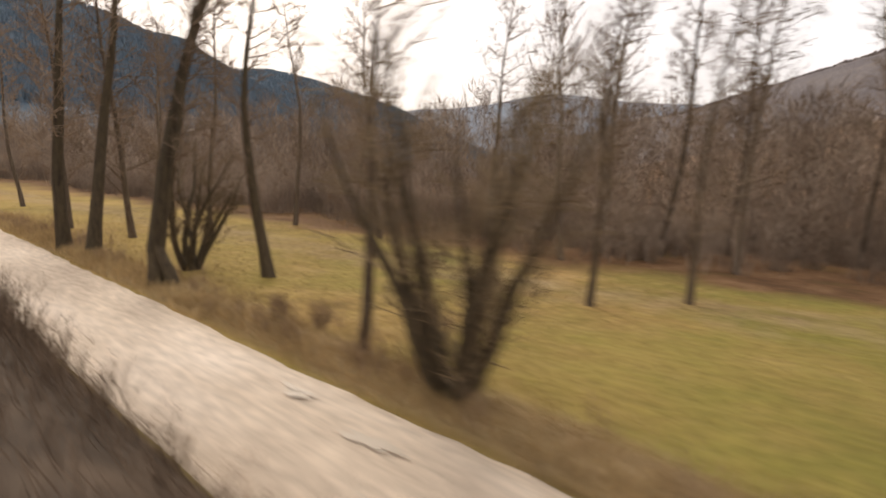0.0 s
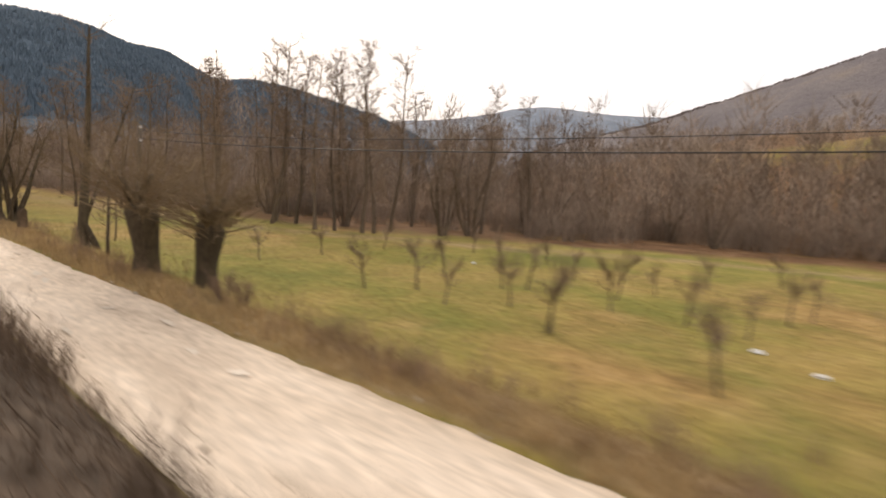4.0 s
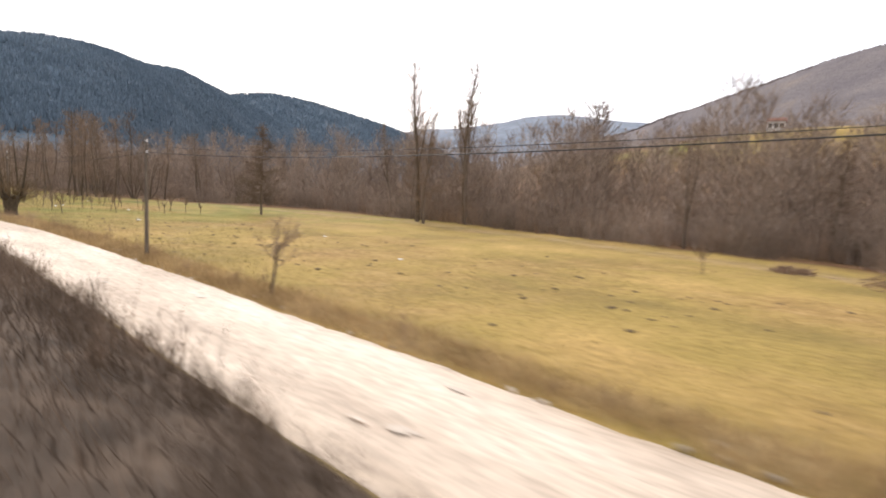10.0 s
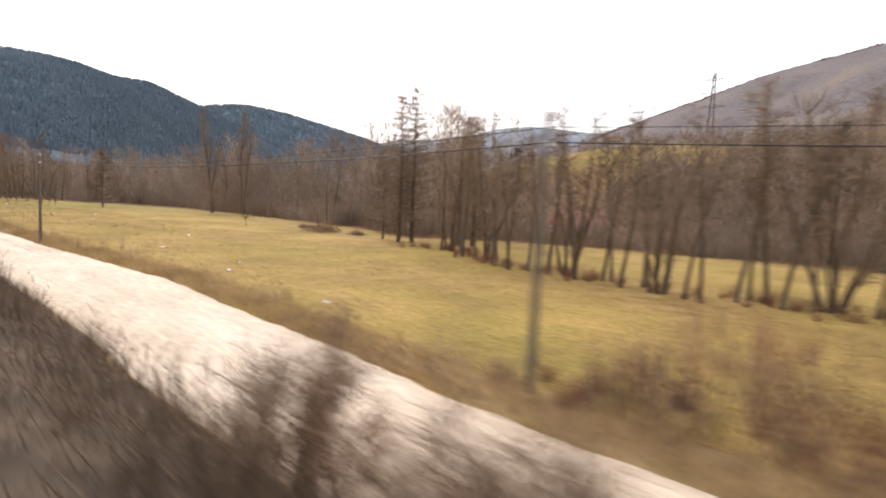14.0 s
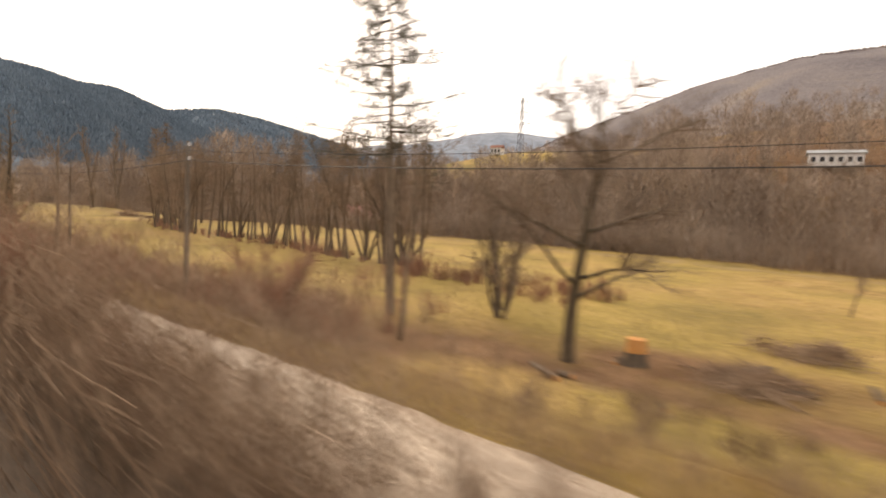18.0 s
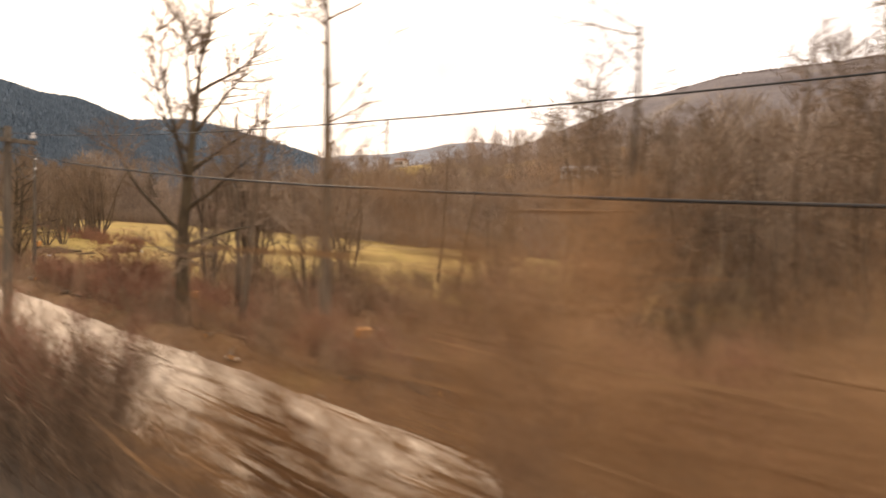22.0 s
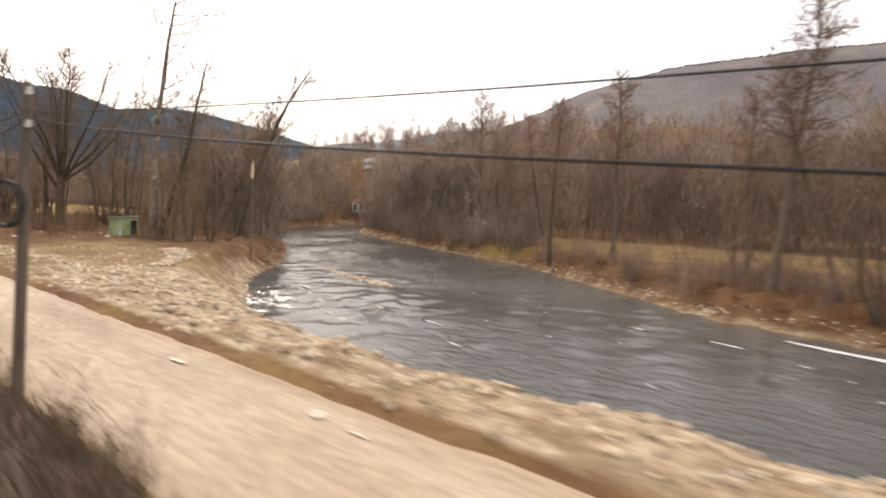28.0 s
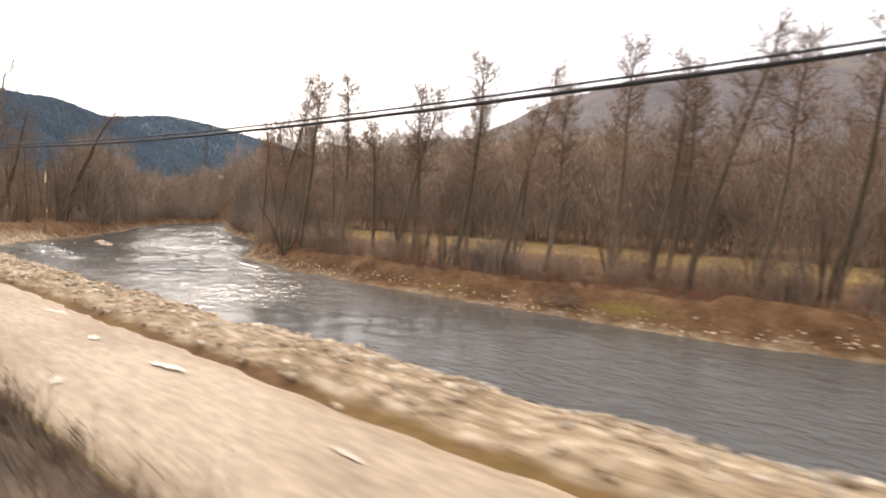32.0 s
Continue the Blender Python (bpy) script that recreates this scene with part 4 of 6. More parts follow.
def tree_twin(rng, h):
    """Two trunks from one foot: one upright, one leaning away, with fine branches above."""
    V, F = [], []
    foot = bend(rng, Vector((0, 0, -0.3)), Vector((0, 0, 1)), 1.2, 3, 0.03)
    W = [woody("trunk", foot, [0.24, 0.2, 0.19, 0.19], 8), woody("root", [Vector((0.55, 0.05, -0.3)), Vector((0.42, 0.03, 0.2)), Vector((0.18, 0, 0.7)), Vector((0.04, 0, 1.0))], [0.2, 0.15, 0.14, 0.13], 7)]
    for way, k, r in ((Vector((0.12, 0.0, 1)), 1.0, 0.21), (Vector((0.30, 0.05, 1)), 0.8, 0.10)):
        pts = bend(rng, foot[-1] - Vector((0, 0, 0.1)), way, h * k - 0.9, 8, 0.035, 0.02)
        W.append(woody("stem", pts, [r * (1 - 0.1 * i) for i in range(9)], 6))
        for j in range(22):
            p, d = at_frac(pts, rng.uniform(0.3, 0.98))
            p2 = bend(rng, p, aside(rng, d, rng.uniform(40, 80)), h * rng.uniform(0.08, 0.2), 4, 0.18, 0.1)
            tube(V, F, p2, [0.024 * (1 - 0.2 * i) for i in range(5)], 3)
            twigs_on(rng, V, F, p2, 9, 0.15, 0.7, 0.014, 50, 0.2, 2)
    return W, V, F


def tree_brush_head(rng, h, head):
    """Stout knobbed bole under a round, tangled head of fine shoots."""
    V, F = [], []
    bole = bend(rng, Vector((0, 0, -0.3)), Vector((rng.uniform(-0.1, 0.1), 0, 1)), head + 0.3, 6, 0.06, 0.05)
    W = [woody("trunk", bole, [0.56, 0.44, 0.41, 0.44, 0.50, 0.56, 0.32], 10, True)]
    top = bole[-1]
    for k in range(8):
        a = 6.28 * k / 8 + rng.uniform(-0.3, 0.3)
        pts = bend(rng, top + Vector((0, 0, -0.4)), Vector((math.cos(a), math.sin(a), rng.uniform(0.4, 1.6))), rng.uniform(0.7, 1.5), 3, 0.12, 0.1)
        W.append(woody("limb", pts, [0.19, 0.15, 0.11, 0.06], 6, True))
    for k in range(120):
        a = rng.uniform(0, 6.28)
        t = rng.uniform(0.0, 2.6)
        p0 = bole[-1 - (k % 4 == 0)] + Vector((math.cos(a) * 0.38, math.sin(a) * 0.38, rng.uniform(-0.5, 0.25)))
        pts = bend(rng, p0, Vector((math.cos(a) * t, math.sin(a) * t, rng.uniform(0.5, 1.2))), (h - head) * rng.uniform(0.45, 1.0), 5, 0.13, 0.05)
        tube(V, F, pts, [0.022 * (1 - 0.17 * i) for i in range(6)], 3)
        twigs_on(rng, V, F, pts, 9, 0.15, 0.55, 0.010, 50, 0.1, 2)
    return W, V, F


def tree_arch(rng, h):
    """A single trunk with long low limbs that arch outwards and a thin top."""
    V, F = [], []
    trunk = bend(rng, Vector((0, 0, -0.3)), Vector((rng.gauss(0, 0.05), 0, 1)), h + 0.3, 8, 0.05, 0.05)
    W = [woody("trunk", trunk, [0.22, 0.17, 0.15, 0.135, 0.115, 0.09, 0.065, 0.04, 0.02], 8)]
    for k in range(14):
        f = 0.25 + 0.69 * (k + rng.random() * 0.6) / 14
        p, d = at_frac(trunk, f)
        L = h * rng.uniform(0.34, 0.66) * (1.15 - 0.6 * f)
        pts = bend(rng, p, aside(rng, d, rng.uniform(42, 74), 2.4 * k + rng.uniform(-0.4, 0.4)), L, 6, 0.12, 0.05 if f > 0.5 else -0.02)
        W.append(woody("limb", pts, [0.07 * (1.1 - f * 0.6) * (1 - 0.14 * i) for i in range(7)], 5))
        for _ in range(13):
            pp, dd = at_frac(pts, rng.uniform(0.25, 1))
            p2 = bend(rng, pp, aside(rng, dd, rng.uniform(30, 70)), h * rng.uniform(0.07, 0.16), 3, 0.17, 0.08)
            tube(V, F, p2, [0.02, 0.016, 0.011, 0.006], 3)
            twigs_on(rng, V, F, p2, 7, 0.15, 0.5, 0.009, 45, 0.15, 2)
    return W, V, F


PROTO = {}
KINDS = {
    # kind: builder, own height, variants, trunk material, crown material, name, label, category
    "alder": (lambda g: tree_alder(g, 12, 0.014), 12, 5, M_BARK, M_TWIG, "alder_tree", "tall bare alder with fine brown twigs in winter", "tree"),
    "lone": (lambda g: tree_larch(g, 10, False, 1.5, 0.028, 13), 10, 1, M_BARK, M_TWIG, "meadow_tree", "lone bare tree with level branches standing in the meadow", "tree"),
    "redalder": (lambda g: tree_alder(g, 14, 0.015, 1.5, 0.22, 0.42, 1.25), 14, 5, M_BARK, M_TWIG_RED, "alder_tree", "tall bare alder with reddish catkin twigs by the river", "tree"),
    "poplar": (lambda g: tree_poplar(g, 20), 20, 2, M_BARK, M_TWIG, "poplar_tree", "tall slim bare poplar at the meadow's edge", "tree"),
    "spread": (lambda g: tree_spread(g, 14), 14, 3, M_BARK_MOSS, M_TWIG, "broad_tree", "broad bare tree with a thick dark trunk and rising limbs", "tree"),
    "stem": (lambda g: tree_alder(g, 9, 0.012, 0.9, 0.15, 0.34), 9, 5, M_BARK, M_TWIG, "slender_alder", "slender bare alder stem in a dense row", "tree"),
    "bole": (lambda g: tree_alder(g, 11, 0.013, 0.9, 0.2, 0.26, 1.75), 11, 3, M_BARK_MOSS, M_TWIG, "alder_tree", "bare alder with a stout dark trunk by the roadside", "tree"),
    "stool": (lambda g: tree_fan(g, 7.4, 11, 0.4, 0.014, 1.8), 7.4, 1, M_BARK_MOSS, M_TWIG_OLIVE, "willow_bush", "dense clump of dark stout willow stems beside the road", "tree"),
    "twin": (lambda g: tree_twin(g, 9.5), 9.5, 2, M_BARK_MOSS, M_TWIG, "forked_tree", "dark bare tree forked low into two trunks", "tree"),
    "brushhead": (lambda g: tree_brush_head(g, 6.4, 2.7), 6.4, 2, M_BARK_MOSS, M_TWIG_OLIVE, "pollard_willow", "stout pollard willow under a round tangled head of twigs", "tree"),
    "arch": (lambda g: tree_arch(g, 7), 7, 3, M_BARK_MOSS, M_TWIG, "bare_tree", "dark bare tree with long arching low limbs", "tree"),
    "bigfan": (lambda g: tree_fan(g, 6.6, 12, 0.85, 0.012, 1.6), 6.6, 1, M_BARK_MOSS, M_TWIG_OLIVE, "willow_bush", "large many-stemmed bare willow fanning out beside the road", "tree"),
    "pollard": (lambda g: tree_pollard(g, 8, 2.2), 8, 3, M_BARK_MOSS, M_TWIG_OLIVE, "pollard_willow", "old pollard willow with thick mossy trunk and upright shoots", "tree"),
    "lowpollard": (lambda g: tree_pollard(g, 9.4, 1.75, 1.2, 1.5), 9.4, 1, M_BARK_MOSS, M_TWIG_OLIVE, "pollard_willow", "low pollard willow with a wide knobbed head and thin tall shoots", "tree"),
    "fan": (lambda g: tree_fan(g, 6.5, 9, 0.7, 0.012, 1.7), 6.5, 3, M_BARK_MOSS, M_TWIG_OLIVE, "willow_bush", "many-stemmed bare willow fanning out beside the road", "tree"),
    "clump": (lambda g: tree_fan(g, 9, 6, 0.32, 0.015, 1.25), 9, 3, M_BARK, M_TWIG, "alder_clump", "clump of slender bare alder stems", "tree"),
    "larch": (lambda g: tree_larch(g, 14, False, 1.1, 0.019), 14, 3, M_BARK, M_TWIG, "larch_tree", "bare larch with level side branches", "tree"),
    "pine": (lambda g: tree_larch(g, 12, True), 12, 2, M_BARK, M_CONIFER, "pine_tree", "tall pine with sparse tufted branches", "tree"),
    "sapling": (lambda g: tree_sapling(g, 2.2), 2.2, 4, M_BARK, M_TWIG, "fruit_sapling", "young bare fruit tree planted in the meadow", "tree"),
    "snag": (lambda g: tree_snag(g, 6), 6, 3, M_BARK, M_TWIG, "slender_tree", "thin bare young tree by the roadside", "tree"),
    "shrub": (lambda g: tree_fan(g, 2.8, 6, 0.6, 0.006), 2.8, 4, M_TWIG, M_BRUSH, "shrub", "bare brown roadside shrub with many thin stems", "shrub"),
    "redshrub": (lambda g: tree_fan(g, 2.8, 6, 0.6, 0.007), 2.9, 3, M_TWIG_RED, M_BRUSH_RED, "shrub", "bare reddish-brown shrub beside the road", "shrub"),
    "rustshrub": (lambda g: tree_fan(g, 2.8, 7, 0.6, 0.009), 2.8, 2, M_TWIG_RED, M_BRUSH_RUST, "shrub", "bare shrub with rust-brown withered twigs on the railway bank", "shrub"),
    "birch": (lambda g: tree_snag(g, 6), 6, 1, M_BARK_PALE, M_TWIG, "birch_tree", "pale-barked bare tree beside the river", "tree"),
}
COUNT = {}


def plant(kind, x, y, h, turn=None, lean=0.0, way=0.0, label=""):
    build, own, nvar, m1, m2, name, lab, cat = KINDS[kind]
    if kind != "snag" and 0 < x < 330 and float(river_gap(np.array(x), np.array(y))) < 0.6:
        return None
    k = COUNT.get(kind, 0)
    COUNT[kind] = k + 1
    v = k % nvar
    s = h / own
    rz = (k * 137.5) % 360 if turn is None else turn
    m = pose(x, y, H(x, y)) @ pose(0, 0, 0, 0, 0, way) @ pose(0, 0, 0, 0, lean, 0) @ pose(0, 0, 0, 0, 0, rz - way) @ Matrix.Scale(s, 4)
    if (kind, v) in PROTO:
        ob = copy_thing(PROTO[kind, v], m)
        ob.matrix_basis = m
    else:
        g = random.Random(1000 + v * 17 + own * 3 + len(kind))
        W, V, F = build(g)
        ob = thing(name, m, lab, cat, cat + "s: " + name.replace("_", " "))
        for wn, wv_, wf_ in W:
            part_mesh(wn, mesh_of(wn, wv_, wf_, m1, True), ob)
        part_mesh("crown", mesh_of("crown", V, F, m2), ob)
        PROTO[kind, v] = ob
    if label:
        tagged(ob, label)
    return ob


def grove(kind, rows):
    for r in rows:
        plant(kind, *r)


# ---- trees, first stretch: roadside willows and alders ----
plant("bigfan", -202.7, 7.0, 6.0)
plant("stool", -188.3, 7.6, 7.4)
plant("bole", -193.7, 7.2, 11.0, lean=3, way=42)
plant("bole", -189.2, 7.3, 8.0, lean=12, way=222)
plant("twin", -175.8, 8.1, 10.0, turn=42)
plant("twin", -213.9, 6.4, 11.5, turn=30)
grove("brushhead", [(-167.8, 7.7, 6.6), (-164.8, 8.4, 5.6)])
plant("pollard", -17.2, 8.3, 8.4)
plant("lowpollard", -129.8, 8.2, 9.4, turn=130)
plant("fan", -216.5, 8.6, 5.0)
grove("snag", [(-205.5, 7.3, 8.0), (-173.2, 8.2, 5.0), (-143.0, 9.6, 3.6), (-178.5, 10.2, 3.0)])
grove("bole", [(-222.7, 6.3, 13.5), (-221.0, 6.8, 13.0), (-213.9, 10.2, 11.0)])
grove("alder", [(-204.4, 15.6, 10.5), (-202.3, 18.6, 11.0), (-189.8, 26.8, 12.6), (-188.5, 26.0, 12.8), (-186.2, 26.4, 13.6),
                (-182.8, 29.2, 14.0), (-203.1, 28.1, 14.0), (-186.6, 24.4, 14.5), (-180.2, 25.8, 12.0), (-178.0, 26.6, 13.5), (-177.4, 27.2, 12.6), (-181.4, 35.4, 12.0), (-178.0, 29.4, 13.4), (-181.6, 25.0, 13.0)])
grove("alder", [(-226.0, 10.0, 14.0), (-231, 8.6, 14.0), (-228.0, 20.6, 14.0), (-207.5, 30.4, 16.4), (-211.0, 31.4, 16.0), (-192.4, 30.0, 15.4), (-193.0, 36.6, 16.6), (-199.0, 36.0, 15.0), (-205.0, 34.4, 15.0),
                (-218.0, 28.6, 15.0), (-220.0, 21.0, 13.0), (-227.0, 14.4, 13.0), (-191.0, 22.0, 13.0), (-196.0, 24.0, 13.0), (-174.0, 36.0, 12.0), (-172.0, 41.0, 12.0), (-231.0, 28.6, 15.0), (-240.0, 17.0, 14.0), (-246.0, 9.6, 13.0), (-252.0, 21.0, 15.0), (-210.0, 24.0, 14.0)])
grove("clump", [(-174.0, 31.1, 9.5), (-172.9, 33.2, 9.0), (-173.3, 42.0, 9.0), (-168.4, 46.6, 7.0), (-163.0, 49.4, 6.0), (-166.3, 52.0, 4.5), (-159.0, 47.5, 7.0), (-174.0, 47.5, 8.0), (-186.0, 40.0, 9.0), (-183.0, 29.0, 8.0), (-196.0, 30.0, 9.0)])
grove("arch", [(-135.5, 6.9, 5.4), (-135.0, 7.5, 5.0)])
grove("shrub", [(-137.6, 7.2, 1.5), (-139.5, 7.4, 1.2), (-136.6, 7.6, 1.3), (-134.2, 7.4, 1.7)])
plant("lone", -133.4, 32.4, 10.2)
grove("sapling", [(-160.6, 14.2, 2.2), (-158.8, 17.0, 1.9), (-157.0, 14.8, 2.0), (-155.2, 19.2, 2.3), (-154.6, 13.0, 2.5), (-152.2, 17.2, 2.2), (-149.9, 20.3, 2.3), (-151.4, 28.7, 1.9),
                  (-149.9, 11.7, 2.3), (-146.9, 14.4, 2.2), (-83.2, 32.4, 2.0), (-89.6, 9.2, 3.0), (22.9, 31.2, 2.6), (25.5, 24.1, 3.0), (57.4, 24.5, 3.4), (27.5, 22.1, 2.6), (29.8, 30, 2.4)])
_r = random.Random(11)
for i in range(10):
    for j in range(4):
        if _r.random() < 0.85:
            plant("sapling", -170 + i * 4.0 + _r.uniform(-0.6, 0.6), 13.0 + j * 4.2 + _r.uniform(-0.5, 0.5), _r.uniform(1.5, 2.3))
# meadow's edge
grove("poplar", [(-121.0, 46.4, 18.7), (-118.7, 45.2, 13.4), (-141, 60, 15)])
plant("poplar", -116.2, 49.8, 18.9, lean=5, way=222)
plant("poplar", -116.5, 50.2, 16.5, lean=1, way=222)
grove("alder", [(-90.5, 50.5, 11.3), (-90, 49, 10), (-86.3, 60, 8), (-104, 53, 9), (-128, 52, 9)])
grove("larch", [(-60.7, 35.5, 13.6), (-59.6, 36.2, 14.4), (-55.9, 38.6, 11.8), (-54.9, 39.4, 11.0), (-64.7, 37.2, 9.0), (-80, 54, 10)])
# the row of thin stems along the second meadow
def stem_row(x):
    return float(np.interp(x, [-53, -45, -39, -32, -24, -17, -8, -2, 12], [33.5, 28.8, 28.1, 27.0, 29.0, 28.0, 26.6, 27.6, 27]))


_r = random.Random(12)
for i in range(64):
    x = -53 + i * 0.84 + _r.uniform(-0.35, 0.35)
    plant("clump" if i % 8 == 0 else "stem", x, stem_row(x) + _r.uniform(-0.8, 1.4), _r.uniform(7.4, 10.2))
# wooded stretch before the river
grove("snag", [(-7.3, 8.4, 6.4), (-6.5, 8.7, 5.2), (35.3, 10.1, 4.0), (61.0, 9.2, 11.0), (55.9, 10.0, 8.0), (65.7, 18.8, 11.4), (50.9, 13.1, 8.4), (12.5, 12.0, 5.0)])
grove("clump", [(-1.9, 27.4, 10), (-3.2, 27.0, 9), (11.6, 19.1, 6.2), (12.6, 17.6, 5.4), (44.2, 17.9, 8.6), (43.2, 19.0, 9.0), (45.5, 24.2, 8), (44.2, 15.6, 7.6), (66.0, 18.4, 8), (65.0, 19.2, 9), (67, 21, 7), (52, 16, 6), (69.6, 28, 8)])
plant("pine", 9.5, 14.6, 12.4, lean=4, way=225)
plant("pine", -66, 62, 12)
plant("pine", -30, 62, 13)
grove("arch", [(17.2, 14.0, 7.4), (35.6, 9.4, 5.6), (53.3, 9.6, 10.0)])
grove("fan", [(37.6, 8.6, 3.6), (57.4, 23.6, 5.0), (69, 14.5, 3.4), (73, 15, 3.2)])
plant("spread", 81.0, 19.5, 17.6)
grove("alder", [(60.9, 23.9, 12.4), (75.0, 20.4, 14), (75.9, 21.2, 14.5), (75.4, 20.0, 12), (72.4, 29.2, 15), (83.5, 23.2, 10.5), (84.5, 24.3, 13), (90.9, 26.9, 14), (87, 29, 13), (76, 34, 13), (84.9, 27.0, 14), (89.8, 36.4, 14)])
plant("birch", 92.4, 23.3, 22.0)
plant("bole", 93.0, 23.6, 17.0, lean=13, way=38)
grove("clump", [(95.8, 23.4, 5.5), (96.8, 24.6, 6.5), (97.6, 26.0, 6.0), (98, 36, 9), (91, 36, 10), (85, 34, 10), (101.5, 31, 5)])
plant("bole", 90.8, 32.6, 20.0, lean=15, way=36)
plant("alder", 93.6, 30.8, 12.5, lean=9, way=40)
plant("alder", 94.6, 31.6, 10.0, lean=14, way=36)
# far bank of the river
_r = random.Random(13)
for i in range(58):
    x = 104 + i * 3.0 + _r.uniform(-1, 1)
    y0 = np.interp(x, [104, 118, 126, 134, 146, 160, 172, 190, 300], [57, 47.5, 41.5, 37.8, 35.4, 34.6, 35.2, 37.2, 40])
    plant("redalder", x, y0 + _r.uniform(-0.6, 7) + (_r.random() < 0.3) * 5, _r.uniform(13.5, 20.5), lean=_r.choice((0, 0, 0, 0, 3, 8)), way=_r.uniform(0, 360))
for i in range(26):
    x = 108 + i * 5.2 + _r.uniform(-2, 2)
    y0 = np.interp(x, [104, 118, 126, 134, 146, 160, 172, 190, 300], [57, 47.5, 41.5, 37.8, 35.4, 34.6, 35.2, 37.2, 40])
    plant("clump", x, y0 + _r.uniform(-1.5, 9), _r.uniform(5, 9.5))
# shrubs between the railway and the road, and on the verge
_r = random.Random(14)
for x0, x1, n in ((-31, -14, 6), (-9, 22, 13), (30, 56, 11), (62, 68, 2), (76, 92, 4)):
    for k in range(n):
        x = _r.uniform(x0, x1)
        plant("redshrub" if _r.random() < 0.25 else "shrub", x, _r.uniform(2.3, near_edge(x) - 0.1), _r.uniform(1.2, 2.5))
for x0, x1, n in ((-212, -135, 7), (-28, 2, 8), (6, 80, 30)):
    for k in range(n):
        x = _r.uniform(x0, x1)
        plant("redshrub" if x > -30 and _r.random() < 0.5 else "shrub", x, far_edge(x) + 0.9 + abs(_r.gauss(0, 0.9)), _r.uniform(0.8, 1.7) * (0.65 if x < -100 else 1))
grove("redshrub", [(69.5, 8.4, 2.2), (70.6, 9.0, 2.4), (10.5, 8.8, 3.0), (66, 12, 3.6), (50, 9, 3)])
# thin trees between the meadow and the riverside wood
_r = random.Random(15)
for i in range(20):
    plant("stem", _r.uniform(50, 75), _r.uniform(25, 44), _r.uniform(8, 13))
grove("rustshrub", [(70.9, 2.7, 3.9), (71.3, 2.6, 3.2)])
grove("redshrub", [(5.2, 2.5, 2.7), (49.6, 2.6, 2.6), (12.6, 2.5, 2.8)])
# near bank, upstream
grove("alder", [(86, 40, 13), (78, 42, 14), (70, 46, 14), (60, 50, 14), (92, 41, 12), (72, 40, 13), (84, 46, 12)])


# ---- far woods, brush and grass ----
def stuff(name, V, F, material, label, category):
    return tagged(new(name, mesh_of(name, V, F, material)), label, category, kind="stuff")


def woods_from(x):
    return float(np.interp(x, [-420, -260, -215, -190, -150, -120, -90, -66, -52, -30, 0, 30, 56, 68, 85, 104, 130, 150, 320], [18, 26, 33, 42, 55, 51, 50, 44, 56, 60, 63, 60, 57, 46, 58, 70, 78, 76, 78]))


def twig_tris(g, p, q, r):
    """Thin blades from p to q, turned at random."""
    d = q - p
    u = np.cross(d, g.normal(0, 1, d.shape))
    u /= np.linalg.norm(u, axis=1, keepdims=True) + 1e-9
    u *= np.reshape(r, (-1, 1))
    return np.stack([p - u, p + u, q], 1)


def wood_of(g, spots, n, r, wide, bole=0.0045):
    """Many small far trees: each a tapered trunk, rising limbs and a haze of twigs."""
    S = np.array(spots)
    out = []
    top = S[:, :3] + np.stack([g.normal(0, 0.4, len(S)), g.normal(0, 0.4, len(S)), S[:, 3]], 1)
    foot = S[:, :3] - np.array([0, 0, 0.3])
    for k in range(3):
        out.append(twig_tris(g, foot, top, bole * S[:, 3]))
    T = np.repeat(S, n, 0)
    R = np.repeat(top, n, 0)
    m = len(T)
    f = 0.08 + 0.88 * g.random(m) ** 0.85
    c = T[:, :3] + (R - T[:, :3]) * f[:, None]
    a = g.uniform(0, 6.283, m)
    reach = wide * T[:, 3] * np.sqrt(np.clip(1.05 - f, 0, 1)) * g.random(m)
    c[:, 0] += np.cos(a) * reach
    c[:, 1] += np.sin(a) * reach
    L = T[:, 3] * g.uniform(0.05, 0.17, m)
    b = a + g.normal(0, 0.7, m)
    t = g.uniform(0.1, 1.1, m)
    d = np.stack([np.cos(b) * t, np.sin(b) * t, np.ones(m)], 1)
    d /= np.linalg.norm(d, axis=1, keepdims=True)
    out.append(twig_tris(g, c, c + d * L[:, None], r * g.uniform(0.5, 1.3, m)))
    return np.concatenate(out)


def hides(x, y, top):
    """Whether a tree top stands between the railway and the white building on the knoll, or the farmhouse on its pasture."""
    knoll = 60 < y < 131 and 6 + (132 - y) * 0.03 < x < 23 + (132 - y) * 0.43 and top > 3.8 + y * 0.1
    farm = 95 < y < 212 and abs(x + 118 - (212 - y) * 0.22) < 9 + (212 - y) * 0.11 and top > 3.8 + y * 0.085
    return knoll or farm


_r = random.Random(21)
spots = []
